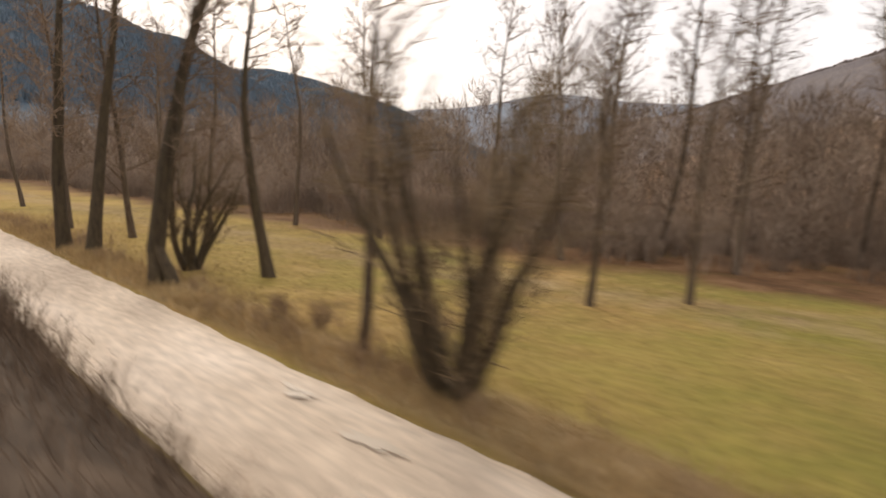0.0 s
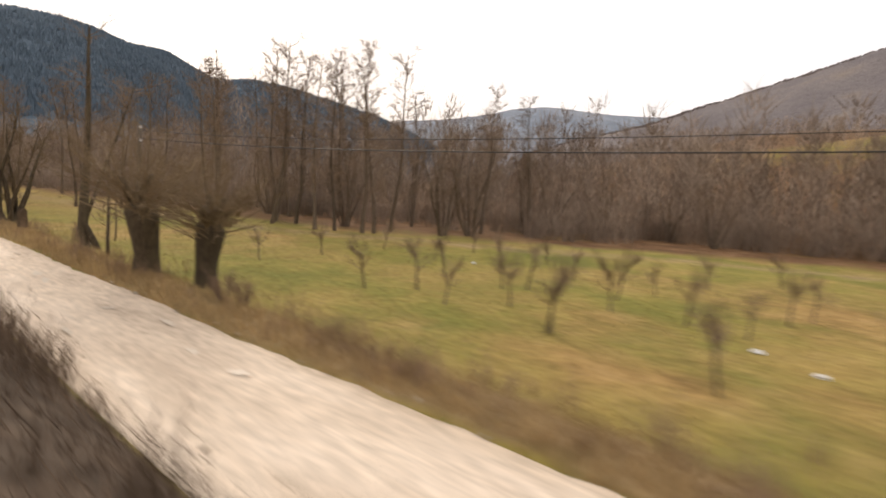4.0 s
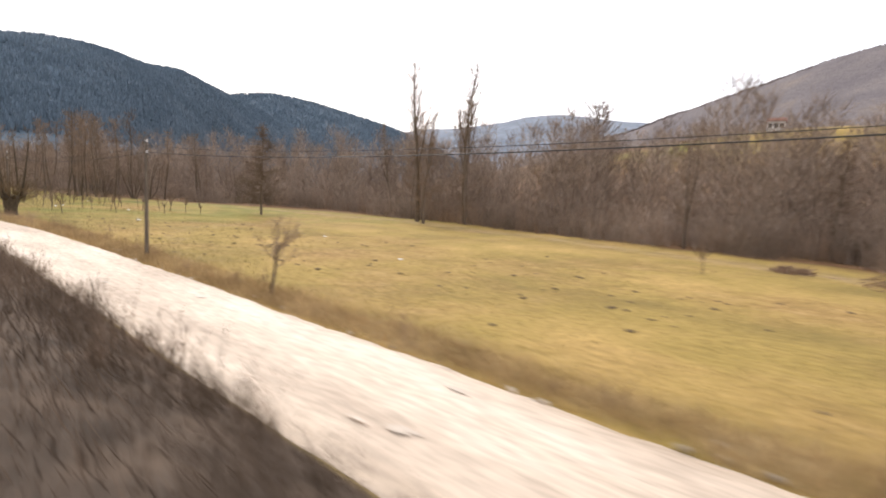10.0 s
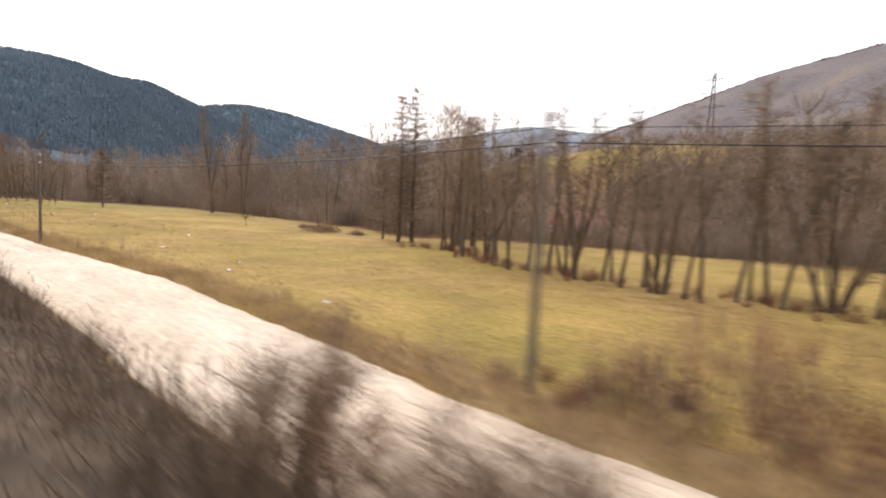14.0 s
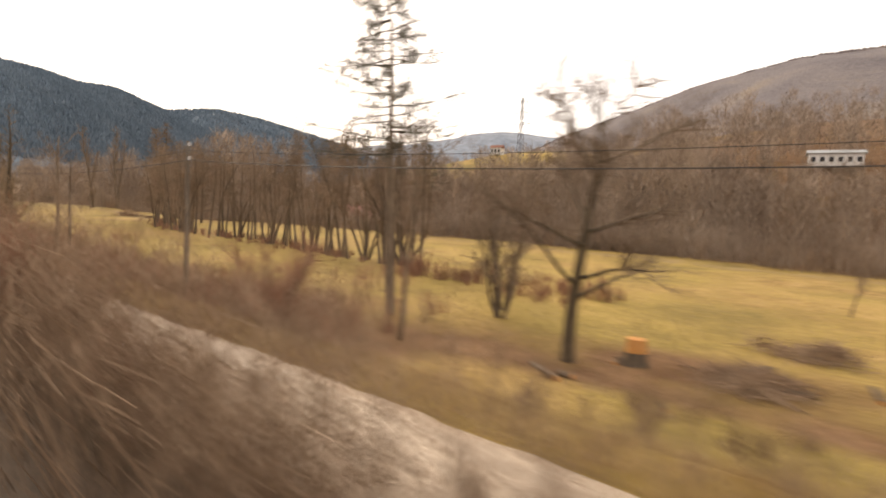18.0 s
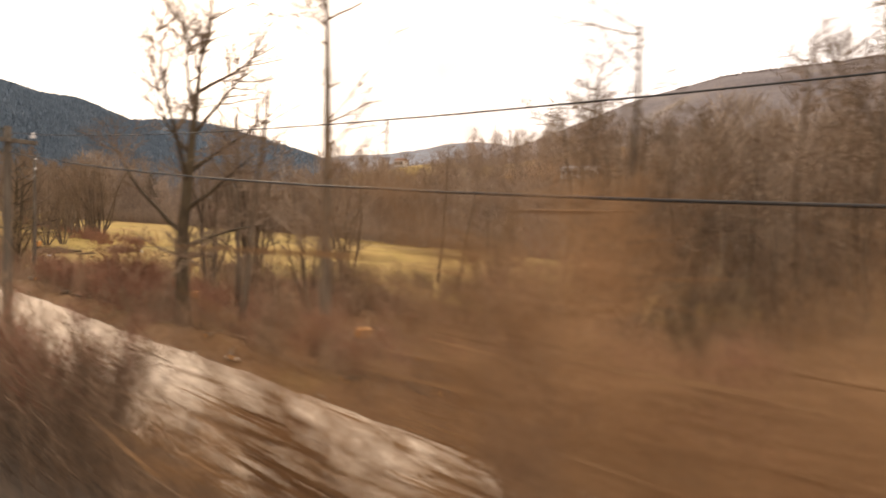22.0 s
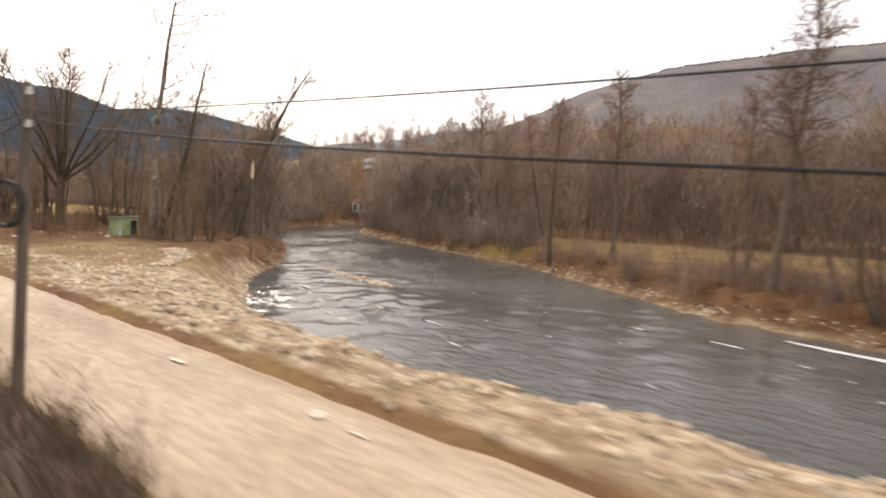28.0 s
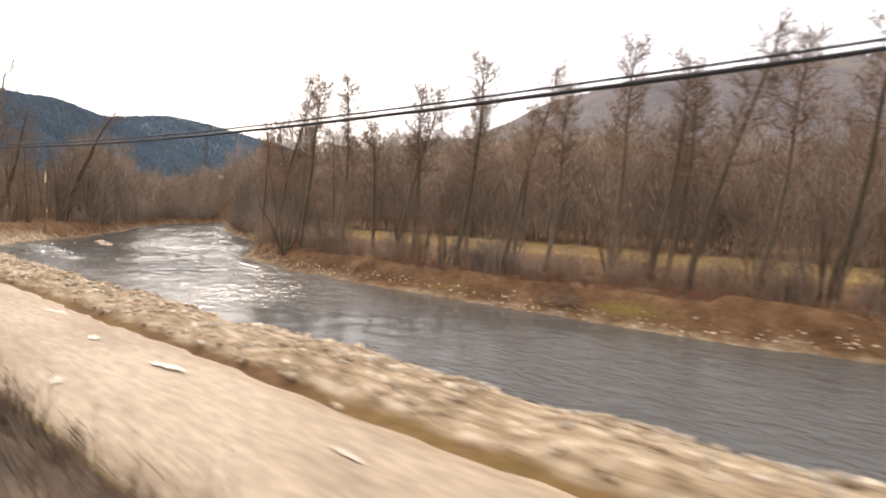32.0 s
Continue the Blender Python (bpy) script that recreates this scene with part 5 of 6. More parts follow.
for i in range(3400):
    x = _r.uniform(-440, 320)
    y = woods_from(x) + abs(_r.gauss(0, 1)) * 22 + _r.uniform(0, 8)
    if i > 3000:
        x, y = _r.uniform(-70, 130), _r.uniform(106, 185)
    elif i > 2780:
        x, y = _r.uniform(-14, 40), _r.uniform(62, 118)
    elif i > 2350:
        x, y = _r.uniform(98, 330), 0
        y = float(np.interp(x, [98, 112, 134, 160, 300], [68, 72, 78, 76, 78])) + abs(_r.gauss(0, 1)) * 24
    elif i > 2000:
        x = _r.uniform(38, 106)
        g0 = _r.uniform(1.6, 12) * _r.choice((-1, 1))
        k = int(np.searchsorted(RIV_X, x)) - 1
        f = (x - RIV_X[k]) / (RIV_X[k + 1] - RIV_X[k])
        y = RIV_Y[k] + f * (RIV_Y[k + 1] - RIV_Y[k]) + (1.25 * RIV_W[k] * (1 if g0 > 0 else -1) + g0)
        if y < 36:
            continue
    if float(river_gap(np.array(x), np.array(y))) < 1.5:
        continue
    if y < 86 and abs(x + 51 + 13 * y / 79) < (3.0 if y < 68 else 9.0):
        continue
    tall = _r.choice((_r.uniform(8, 13), _r.uniform(8, 13), _r.uniform(11, 16.5))) + 4.5 * float(sstep(100, 116, np.array(x)))
    if not hides(x, y, H(x, y) + tall):
        spots.append((x, y, H(x, y), tall))
for x, y, tall in ((33, 112, 15.5), (36, 109, 16.5), (39, 106, 17), (42, 104, 16), (46, 100, 17), (50, 96, 16.5), (54, 92, 16), (35, 113, 17)):
    spots.append((x, y, H(x, y), tall))
g21 = np.random.default_rng(21)
tagged(new("woodland", tri_mesh("woodland", wood_of(g21, spots, 330, 0.045, 0.24), M_WOODS)), "grey-brown bare winter woodland along the valley", "woods", kind="stuff")
spots = []
for i in range(4200):
    x = _r.uniform(-700, 500)
    y = 100 + 430 * _r.random() ** 1.4
    if x < -260 and y > 200 and _r.random() < 0.4:
        continue
    if -175 < x < -45 and 196 < y < 236:
        continue
    if _r.random() < 0.3 and 0.5 + 0.5 * math.sin(x * 0.021 + y * 0.03) > 0.55:
        continue
    tall = _r.uniform(6, 11)
    if not hides(x, y, H(x, y) + tall):
        spots.append((x, y, H(x, y), tall))
tagged(new("hillside_woods", tri_mesh("hillside_woods", wood_of(g21, spots, 90, 0.11, 0.3), M_WOODS)), "bare woods climbing the far hillside", "woods", kind="stuff")


def bush(rng, V, F, x, y, z, h, n, r=0.012):
    for _ in range(n):
        a = rng.uniform(0, 6.28)
        t = rng.uniform(0, 0.55)
        p = Vector((x + rng.gauss(0, 0.16 * h), y + rng.gauss(0, 0.16 * h), z - 0.05))
        L = h * rng.uniform(0.5, 1.1)
        q = p + Vector((math.cos(a) * t, math.sin(a) * t, 1)).normalized() * L
        spike(V, F, p, q, r)
        for _k in range(3):
            f = rng.uniform(0.3, 0.9)
            pp = p.lerp(q, f)
            b = rng.uniform(0, 6.28)
            spike(V, F, pp, pp + Vector((math.cos(b) * 0.5, math.sin(b) * 0.5, 0.7)).normalized() * L * rng.uniform(0.15, 0.4), r * 0.6)


def bushes(g, spots, n, r):
    """Bare bushes: n stems each, leaning outwards, every stem with five fine side twigs."""
    S = np.repeat(np.array(spots), n, 0)
    m = len(S)
    h = S[:, 3]
    p = S[:, :3].copy()
    p[:, 0] += g.normal(0, 0.2, m) * h
    p[:, 1] += g.normal(0, 0.2, m) * h
    p[:, 2] -= 0.05
    a, t = g.uniform(0, 6.283, m), g.uniform(0, 0.6, m)
    d = np.stack([np.cos(a) * t, np.sin(a) * t, np.ones(m)], 1)
    L = (h * g.uniform(0.45, 1.1, m))[:, None]
    q = p + d / np.linalg.norm(d, axis=1, keepdims=True) * L
    out = [twig_tris(g, p, q, r), twig_tris(g, p, q, r)]
    for k in range(5):
        f = g.uniform(0.2, 0.95, (m, 1))
        b = g.uniform(0, 6.283, m)
        e = np.stack([np.cos(b) * 0.6, np.sin(b) * 0.6, g.uniform(0.2, 1, m)], 1)
        c = p + (q - p) * f
        out.append(twig_tris(g, c, c + e * L * g.uniform(0.15, 0.42, (m, 1)), r * 0.7))
    return np.concatenate(out)


def bush_stuff(name, spots, n, r, material, label, category="brush"):
    keep = [s for s in spots if float(river_gap(np.array(s[0]), np.array(s[1]))) > 0.8 and not (64 < s[0] < 90 and 6 < s[1] < 14 and _r.random() < 0.72) and not (82 < s[0] < 104 and 23.5 < s[1] < 40 and _r.random() < 0.75) and not (81 < s[0] < 93 and 11 < s[1] < 23.5 and _r.random() < 0.93)]
    tagged(new(name, tri_mesh(name, bushes(g21, [(x, y, H(x, y), h) for x, y, h in keep], n, r), material)), label, category, kind="stuff")


def scatter(n, xs, yf, hs):
    out = []
    for _ in range(n):
        x = _r.uniform(*xs)
        out.append((x, yf(x), _r.uniform(*hs)))
    return out


def upstream(n):
    """Brush overhanging both banks of the river above the bend, and closing its far reach."""
    out = []
    while len(out) < n:
        x, y = _r.uniform(24, 116), _r.uniform(34, 118)
        g = float(river_gap(np.array(x), np.array(y)))
        if 0.9 < g < 5:
            out.append((x, y, _r.uniform(1.5, 5.5)))
    return out


# thickets: under the stem row, between road and meadow, under the trees before the river
bush_stuff("red_thicket", scatter(170, (-56, 0), lambda x: stem_row(x) + _r.gauss(0.3, 0.9), (0.3, 0.9)) + scatter(60, (0, 14), lambda x: 25 + _r.gauss(0, 1.5), (0.6, 1.6)) + scatter(130, (-30, 12), lambda x: far_edge(x) + _r.uniform(1, 5), (0.4, 1.1)) + scatter(110, (36, 72), lambda x: far_edge(x) + 0.8 + abs(_r.gauss(0, 3.2)), (0.5, 1.4)), 26, 0.012, M_BRUSH_RED, "reddish-brown bare thicket at the meadow's edge")
bush_stuff("verge_thicket", scatter(190, (-30, 12), lambda x: far_edge(x) + 0.7 + abs(_r.gauss(0, 2.8)), (0.6, 2.1)) + scatter(30, (10, 36), lambda x: far_edge(x) + 4 + abs(_r.gauss(0, 2.0)), (0.4, 1.2)) + scatter(400, (36, 84), lambda x: far_edge(x) + 0.8 + abs(_r.gauss(0, 4.0)), (0.4, 1.4)), 24, 0.009, M_BRUSH, "brown bare thicket between the road and the meadow")
bush_stuff("wood_thicket", scatter(110, (40, 66), lambda x: _r.uniform(14, 22), (0.8, 2.2)) + scatter(190, (64, 90), lambda x: _r.uniform(17, 36), (1.0, 3.0)) + scatter(60, (86, 99), lambda x: _r.gauss(27, 2.5), (0.8, 2.6)), 26, 0.014, M_BRUSH, "brown bare undergrowth among the riverside trees")
bush_stuff("wood_edge_brush", scatter(90, (60, 72), lambda x: _r.uniform(22, 42), (1.2, 2.8)) + scatter(40, (44, 60), lambda x: _r.uniform(21, 26), (0.8, 1.8)), 26, 0.014, M_BRUSH_DARK, "dark bare brush where the meadow meets the riverside wood")
bush_stuff("far_bank_brush", scatter(520, (112, 300), lambda x: float(np.interp(x, [104, 118, 126, 134, 146, 160, 172, 190, 300], [56, 46, 40.5, 36.2, 33.0, 32.2, 32.6, 34.6, 38])) + abs(_r.gauss(0, 2.6)), (0.3, 1.0)), 20, 0.011, M_BRUSH_RED, "low reddish-brown brush and dead stalks on the far bank")
bush_stuff("bank_thicket", scatter(34, (-31, -14), lambda x: _r.uniform(2.2, near_edge(x) - 0.2), (1.0, 2.2)) + scatter(24, (-14.5, -9), lambda x: _r.uniform(2.2, near_edge(x) - 0.2), (1.6, 3.0)) + scatter(20, (-9, 1), lambda x: _r.uniform(2.2, near_edge(x) - 0.4), (0.8, 1.8)) + scatter(110, (1, 14), lambda x: _r.uniform(2.2, near_edge(x) - 0.2), (1.9, 3.3)) + scatter(44, (14, 22), lambda x: _r.uniform(2.2, near_edge(x) - 0.2), (1.5, 2.6)) + scatter(36, (25, 28.4), lambda x: _r.uniform(2.2, near_edge(x) - 0.1), (2.6, 4.2)) + scatter(100, (28, 41), lambda x: _r.uniform(2.2, near_edge(x) - 0.2), (1.7, 3.1)) + scatter(56, (41, 57), lambda x: _r.uniform(2.2, near_edge(x) - 0.2), (1.2, 2.5)) + scatter(20, (57, 74), lambda x: _r.uniform(2.1, near_edge(x) - 0.2), (0.7, 1.7)) + scatter(58, (74, 93), lambda x: _r.uniform(2.1, near_edge(x) - 0.2), (0.8, 1.8)) + scatter(120, (-215, 210), lambda x: _r.uniform(1.6, near_edge(x) - 0.3), (0.5, 1.1)), 17, 0.006, M_BRUSH, "bare brown saplings and brambles on the railway bank")
bush_stuff("bank_saplings", scatter(18, (-14, -9), lambda x: _r.uniform(2.0, 3.0), (2.4, 3.6)) + scatter(34, (-4, 1), lambda x: _r.uniform(2.0, 3.0), (1.5, 2.6)) + scatter(120, (1, 14), lambda x: _r.uniform(2.0, 3.2), (2.4, 3.9)) + scatter(66, (14, 22.4), lambda x: _r.uniform(2.0, 3.0), (2.2, 3.4)) + scatter(34, (25.4, 27.6), lambda x: _r.uniform(2.0, 3.2), (3.4, 4.8)) + scatter(110, (28, 41), lambda x: _r.uniform(2.0, 3.2), (2.3, 3.6)) + scatter(34, (41, 52), lambda x: _r.uniform(2.0, 3.0), (2.0, 3.2)) + scatter(90, (52, 69.6), lambda x: _r.uniform(2.0, 3.2), (1.6, 2.7)) + scatter(40, (83, 88), lambda x: _r.uniform(2.1, 3.1), (1.5, 2.5)) + scatter(80, (88, 94), lambda x: _r.uniform(2.1, 3.1), (1.7, 2.9)), 12, 0.007, M_BRUSH, "tall thin bare saplings on the railway bank")
bush_stuff("woods_edge_thicket", scatter(1500, (-420, 104), lambda x: woods_from(x) - 2 + abs(_r.gauss(0, 1)) * 10, (2.0, 5.5)) + scatter(420, (-330, -165), lambda x: np.interp(x, [-330, -215, -165], [14, 24, 40]) + abs(_r.gauss(0, 10)), (1.5, 5.0)) + scatter(270, (100, 320), lambda x: float(np.interp(x, [104, 118, 126, 134, 146, 160, 172, 190, 300], [59, 49, 43, 38.5, 35, 34, 34.5, 36.5, 39])) + abs(_r.gauss(0, 4)), (1.2, 4.0)) + upstream(420), 40, 0.02, M_WOODS, "dense grey-brown brushwood along the woods' edge", "undergrowth")
# undergrowth at the woods' edges
V, F = [], []
for i in range(1500):
    x = _r.uniform(-330, 300)
    y = woods_from(x) - 2 + abs(_r.gauss(0, 1)) * 8
    if x > 104:
        y = float(np.interp(x, [104, 118, 126, 134, 146, 160, 172, 190, 300], [60, 50, 43.5, 39, 36, 35, 35.5, 37.5, 40])) + abs(_r.gauss(0, 1)) * 3
    if float(river_gap(np.array(x), np.array(y))) < 1.0:
        continue
    bush(_r, V, F, x, y, H(x, y), _r.uniform(1.2, 3.6), 13, 0.022)
stuff("undergrowth", V, F, M_BRUSH, "tangled brown undergrowth at the edge of the woods", "undergrowth")
# brush on the railway bank and the road's far verge
V, F = [], []
for i in range(1500):
    x = _r.uniform(-235, 215)
    dense = 1.0 if 8 < x < 86 or -34 < x < -8 else 0.7
    if _r.random() > dense:
        continue
    ne = near_edge(x)
    tall = _r.uniform(0.5, 1.2)
    y = _r.uniform(1.6 if tall < 1.25 else max(2.0, ne - 1.9), ne - 0.25)
    bush(_r, V, F, x, y, H(x, y), tall, 16, 0.009)
# Brown brush in a dark tone that partly stands for window-glass reflections.
stuff("bank_brush", V, F, M_BRUSH_DARK, "dry bare brush along the railway bank", "brush")
V, F = [], []
for i in range(760):
    x = _r.uniform(-235, 92)
    if -124 < x < -32 and _r.random() < 0.8:
        continue
    y = far_edge(x) + 0.5 + abs(_r.gauss(0, 1)) * 1.0
    bush(_r, V, F, x, y, H(x, y), _r.uniform(0.4, 1.1), 13, 0.008)
for x, y, h in [(-154.5, 7.0, 1.0), (-156.5, 7.4, 1.1), (-143, 7.2, 1.2), (-24, 9.0, 1.1), (-16, 9.4, 1.3), (-12, 9.8, 1.2), (3, 9.5, 1.4), (28, 9.8, 1.6), (40, 9.5, 1.5), (46, 10, 1.5)]:
    for k in range(6):
        bush(_r, V, F, x + _r.gauss(0, 0.7), y + _r.gauss(0, 0.4), -0.15, h, 16, 0.009)
stuff("verge_brush", V, F, M_BRUSH, "low brown brambles and dead stalks on the road's verge", "brush")
V, F = [], []
for i in range(420):
    x = _r.choice((_r.uniform(-28, 12), _r.uniform(34, 92), _r.uniform(34, 92)))
    y = far_edge(x) + 1.2 + abs(_r.gauss(0, 1)) * 4.5
    bush(_r, V, F, x, y, H(x, y), _r.uniform(0.6, 1.9), 15, 0.010)
stuff("red_brush", V, F, M_BRUSH_RED, "reddish bare shrubs under the trees", "brush")


def blades(n, xs, yfun, lo, hi, rng, wide=0.012):
    """Grass blades as thin triangles."""
    x = rng.uniform(xs[0], xs[1], n)
    y = yfun(x, rng)
    z = height(x, y) - 0.02
    a = rng.uniform(0, 6.283, n)
    h = rng.uniform(lo, hi, n)
    lx, ly = rng.normal(0, 0.35, n) * h, rng.normal(0, 0.35, n) * h
    P = np.empty((n, 3, 3))
    P[:, 0] = np.stack([x - np.cos(a) * wide, y - np.sin(a) * wide, z], 1)
    P[:, 1] = np.stack([x + np.cos(a) * wide, y + np.sin(a) * wide, z], 1)
    P[:, 2] = np.stack([x + lx, y + ly, z + h], 1)
    return P.reshape(-1, 3).tolist(), np.arange(3 * n).reshape(-1, 3).tolist()


ng = np.random.default_rng(5)
V, F = blades(130000, (-240, 26), lambda x, g: far_edge(x) + 0.1 + np.abs(g.normal(0, 0.9, len(x))), 0.10, 0.38, ng)
stuff("verge_grass", V, F, M_GRASS_DRY, "dead straw-coloured grass along the road's verge", "grass")
V, F = blades(110000, (-240, 220), lambda x, g: near_edge(x) - 0.3 - g.uniform(0, 3.6, len(x)), 0.12, 0.5, ng)
stuff("bank_grass", V, F, M_BRUSH_DARK, "dead grass on the railway bank", "grass")
V, F = blades(24000, (88, 113), lambda x, g: far_edge(x) + 0.6 + g.uniform(0, 1, len(x)) * 14, 0.03, 0.13, ng)
stuff("flat_grass", V, F, M_GRASS_DRY, "flattened dead grass on the bare earth by the river", "grass")
V, F = blades(150000, (-240, 40), lambda x, g: far_edge(x) + 1.5 + g.uniform(0, 1, len(x)) ** 1.5 * 18, 0.04, 0.12, ng, 0.014)
stuff("meadow_grass", V, F, M_GRASS_GREEN, "short yellow-green winter meadow grass", "grass")


# ---- poles and cables ----
def pole(x, y, top, arm, tilt=0.0):
    z = H(x, y)
    h = top - z
    ob = thing("utility_pole", pose(x, y, z, 0, tilt, 0), "weathered round wooden utility pole beside the dirt road", "utility pole", "utility poles")
    V, F = [], []
    n = 8
    tube(V, F, [Vector((0, 0, -0.4 + (h + 0.4) * k / n)) for k in range(n + 1)], [0.10 - 0.035 * k / n for k in range(n + 1)], 9, True)
    part_mesh("shaft", mesh_of("shaft", V, F, M_POLE, True), ob)
    if arm:
        bm = bmesh.new()
        box(bm, 0.09, 1.0, 0.09, pose(0.09, 0, h - 0.3), 0.01)
        part("crossarm", bm, M_POLE, ob)
    for k, (dy, dz) in enumerate(((0.0, -0.12), (0.0, -0.62)) if not arm else ((-0.42, -0.2), (0.42, -0.2))):
        bm = bmesh.new()
        bmesh.ops.create_cone(bm, cap_ends=True, segments=8, radius1=0.05, radius2=0.03, depth=0.12, matrix=pose(0.1, dy, h + dz + (0.06 if arm else 0)))
        part("insulator", bm, M_CERAMIC, ob, "white ceramic insulator")
        bm = bmesh.new()
        box(bm, 0.12, 0.02, 0.02, pose(0.06, dy, h + dz - 0.06))
        part("bracket", bm, M_METAL, ob)
    return ob


POLES = [(-170.8, 8.6, 5.5, False), (-135.7, 8.9, 5.5, False), (-101.0, 9.1, 5.6, False), (-65.9, 8.9, 5.7, False), (-29.6, 9.4, 5.7, False), (4.0, 9.4, 5.8, False), (38.6, 9.3, 6.0, False),
         (57.2, 3.6, 5.35, True), (94.5, 3.3, 6.6, False), (133.6, 2.8, 5.5, False), (171.6, 2.65, 5.5, False), (203, 2.6, 5.5, False)]
LEANS = {133.6: 8.5, 171.6: 3.0}
for x, y, h, arm in POLES:
    tilt = LEANS.get(x, 0.0)
    pole(x - 4.7 * math.tan(radians(tilt)), y, h, arm, tilt)


def cable(a, b, sag, r, name="cable"):
    V, F = [], []
    n = 22
    pts = []
    for k in range(n + 1):
        t = k / n
        p = Vector(a).lerp(Vector(b), t)
        p.z -= 4 * sag * t * (1 - t)
        pts.append(p - Vector(a))
    tube(V, F, pts, [r] * (n + 1), 5)
    ob = new(name, mesh_of(name, V, F, M_WIRE, True))
    ob.matrix_world = pose(*a)
    tagged(ob, "thin black overhead cable sagging between poles", "cable", "overhead cables")


# heights of the two cables at each pole, and their sag in each span
UPPER = [5.25, 5.25, 5.25, 5.3, 5.4, 5.45, 5.5, 5.2, 6.3, 5.0, 5.35, 5.3]
LOWER = [4.95, 4.95, 4.95, 5.2, 5.1, 5.1, 5.1, 4.8, 5.34, 4.88, 5.24, 5.22]
SAG = [(0.5, 0.45)] * 6 + [(0.4, 0.4), (1.05, 1.1), (0.8, 1.2), (0.81, 1.22), (0.88, 0.82)]
for i, (s_up, s_low) in enumerate(SAG):
    (x0, y0, _h0, _a0), (x1, y1, _h1, _a1) = POLES[i], POLES[i + 1]
    thick = 0.010
    cable((x0 + 0.1, y0, UPPER[i]), (x1 + 0.1, y1, UPPER[i + 1]), s_up, thick * 0.7)
    cable((x0 + 0.1, y0, LOWER[i]), (x1 + 0.1, y1, LOWER[i + 1]), s_low, thick * 1.2)


def cable_coil(x, y, z):
    ob = thing("cable_coil", pose(x, y, z, 90, 0, 25), "spare black cable wound in a loop on the pole", "cable coil")
    rng = random.Random(2)
    for k in range(5):
        V, F = [], []
        n = 26
        r = 0.30 + rng.uniform(-0.02, 0.02)
        tube(V, F, [Vector((r * math.cos(6.2832 * i / n), r * 1.15 * math.sin(6.2832 * i / n), 0.02 * k + rng.uniform(-0.006, 0.006))) for i in range(n + 1)], [0.014] * (n + 1), 5)
        part_mesh("loop", mesh_of("loop", V, F, M_WIRE, True), ob)
    bm = bmesh.new()
    box(bm, 0.10, 0.05, 0.14, pose(0, -0.34, 0.04), 0.01)
    part("clamp", bm, M_METAL, ob)


cable_coil(133.35, 2.62, 3.55)


def pylon(x, y, h):
    """Lattice mast with three pairs of arms."""
    ob = thing("lattice_pylon", pose(x, y, H(x, y) - 0.5), "tall steel lattice power pylon behind the woods", "pylon")
    V, F = [], []
    for sx in (-1, 1):
        for sy in (-1, 1):
            tube(V, F, [Vector((sx * 1.6, sy * 1.6, 0)), Vector((sx * 0.5, sy * 0.5, h * 0.7)), Vector((sx * 0.25, sy * 0.25, h))], [0.11, 0.09, 0.07], 4)
    part_mesh("leg_frame", mesh_of("leg_frame", V, F, M_METAL), ob)
    V, F = [], []
    n = 14
    for k in range(n):
        z0, z1 = h * k / n, h * (k + 1) / n
        w0, w1 = np.interp(z0, [0, h * 0.7, h], [1.6, 0.5, 0.25]), np.interp(z1, [0, h * 0.7, h], [1.6, 0.5, 0.25])
        for s in (-1, 1):
            tube(V, F, [Vector((-w0, s * w0, z0)), Vector((w1, s * w1, z1))], [0.05, 0.05], 3)
            tube(V, F, [Vector((s * w0, -w0, z0)), Vector((s * w1, w1, z1))], [0.05, 0.05], 3)
    part_mesh("bracing", mesh_of("bracing", V, F, M_METAL), ob)
    for z, w in ((h * 0.76, 3.2), (h * 0.86, 2.8), (h * 0.95, 2.2)):
        V, F = [], []
        for s in (-1, 1):
            tube(V, F, [Vector((0, 0, z + 0.5)), Vector((s * w, 0, z))], [0.07, 0.05], 4)
            tube(V, F, [Vector((0, 0, z - 0.2)), Vector((s * w, 0, z))], [0.07, 0.05], 4)
        part_mesh("arm", mesh_of("arm", V, F, M_METAL), ob)


pylon(-64.5, 143, 34)


# ---- felled wood, litter, stones ----
def stump(x, y, r, h, fresh, lean=0):
    z = H(x, y)
    ob = thing("tree_stump", pose(x, y, z, 0, lean, 0), "sawn tree stump with a bright orange fresh cut" if fresh else "dark rotten stump standing in the grass", "stump")
    V, F = [], []
    rng = random.Random(int(x * 10))
    n = 12
    for k, (zz, rr) in enumerate(((-0.1, 1.5), (0.12, 1.15), (0.5 * h, 1.0), (h, 0.96))):
        for j in range(n):
            t = 6.2832 * j / n
            q = rr * r * (1 + 0.12 * math.sin(3 * t + 1) + rng.uniform(-0.05, 0.05))
            V.append((q * math.cos(t), q * math.sin(t), zz + (rng.uniform(-0.08, 0.08) if k == 3 and not fresh else 0)))
    for name, rings, mat in (("bark", (0, 1), M_BARK if fresh else M_SOIL), ("cut_bole", (2,), M_CUT if fresh else M_SOIL)):
        F = [(k * n + j, k * n + (j + 1) % n, (k + 1) * n + (j + 1) % n, (k + 1) * n + j) for k in rings for j in range(n)]
        used = sorted({i for f in F for i in f})
        back = {v: i for i, v in enumerate(used)}
        part_mesh(name, mesh_of(name, [V[i] for i in used], [tuple(back[i] for i in f) for f in F], mat, True), ob)
    bm = bmesh.new()
    bmesh.ops.create_circle(bm, cap_ends=True, segments=n, radius=r * 0.97, matrix=pose(0, 0, h + (0.004 if fresh else -0.05)))
    part("cut_face", bm, M_CUT if fresh else M_SOIL, ob, "orange freshly sawn face" if fresh else "")


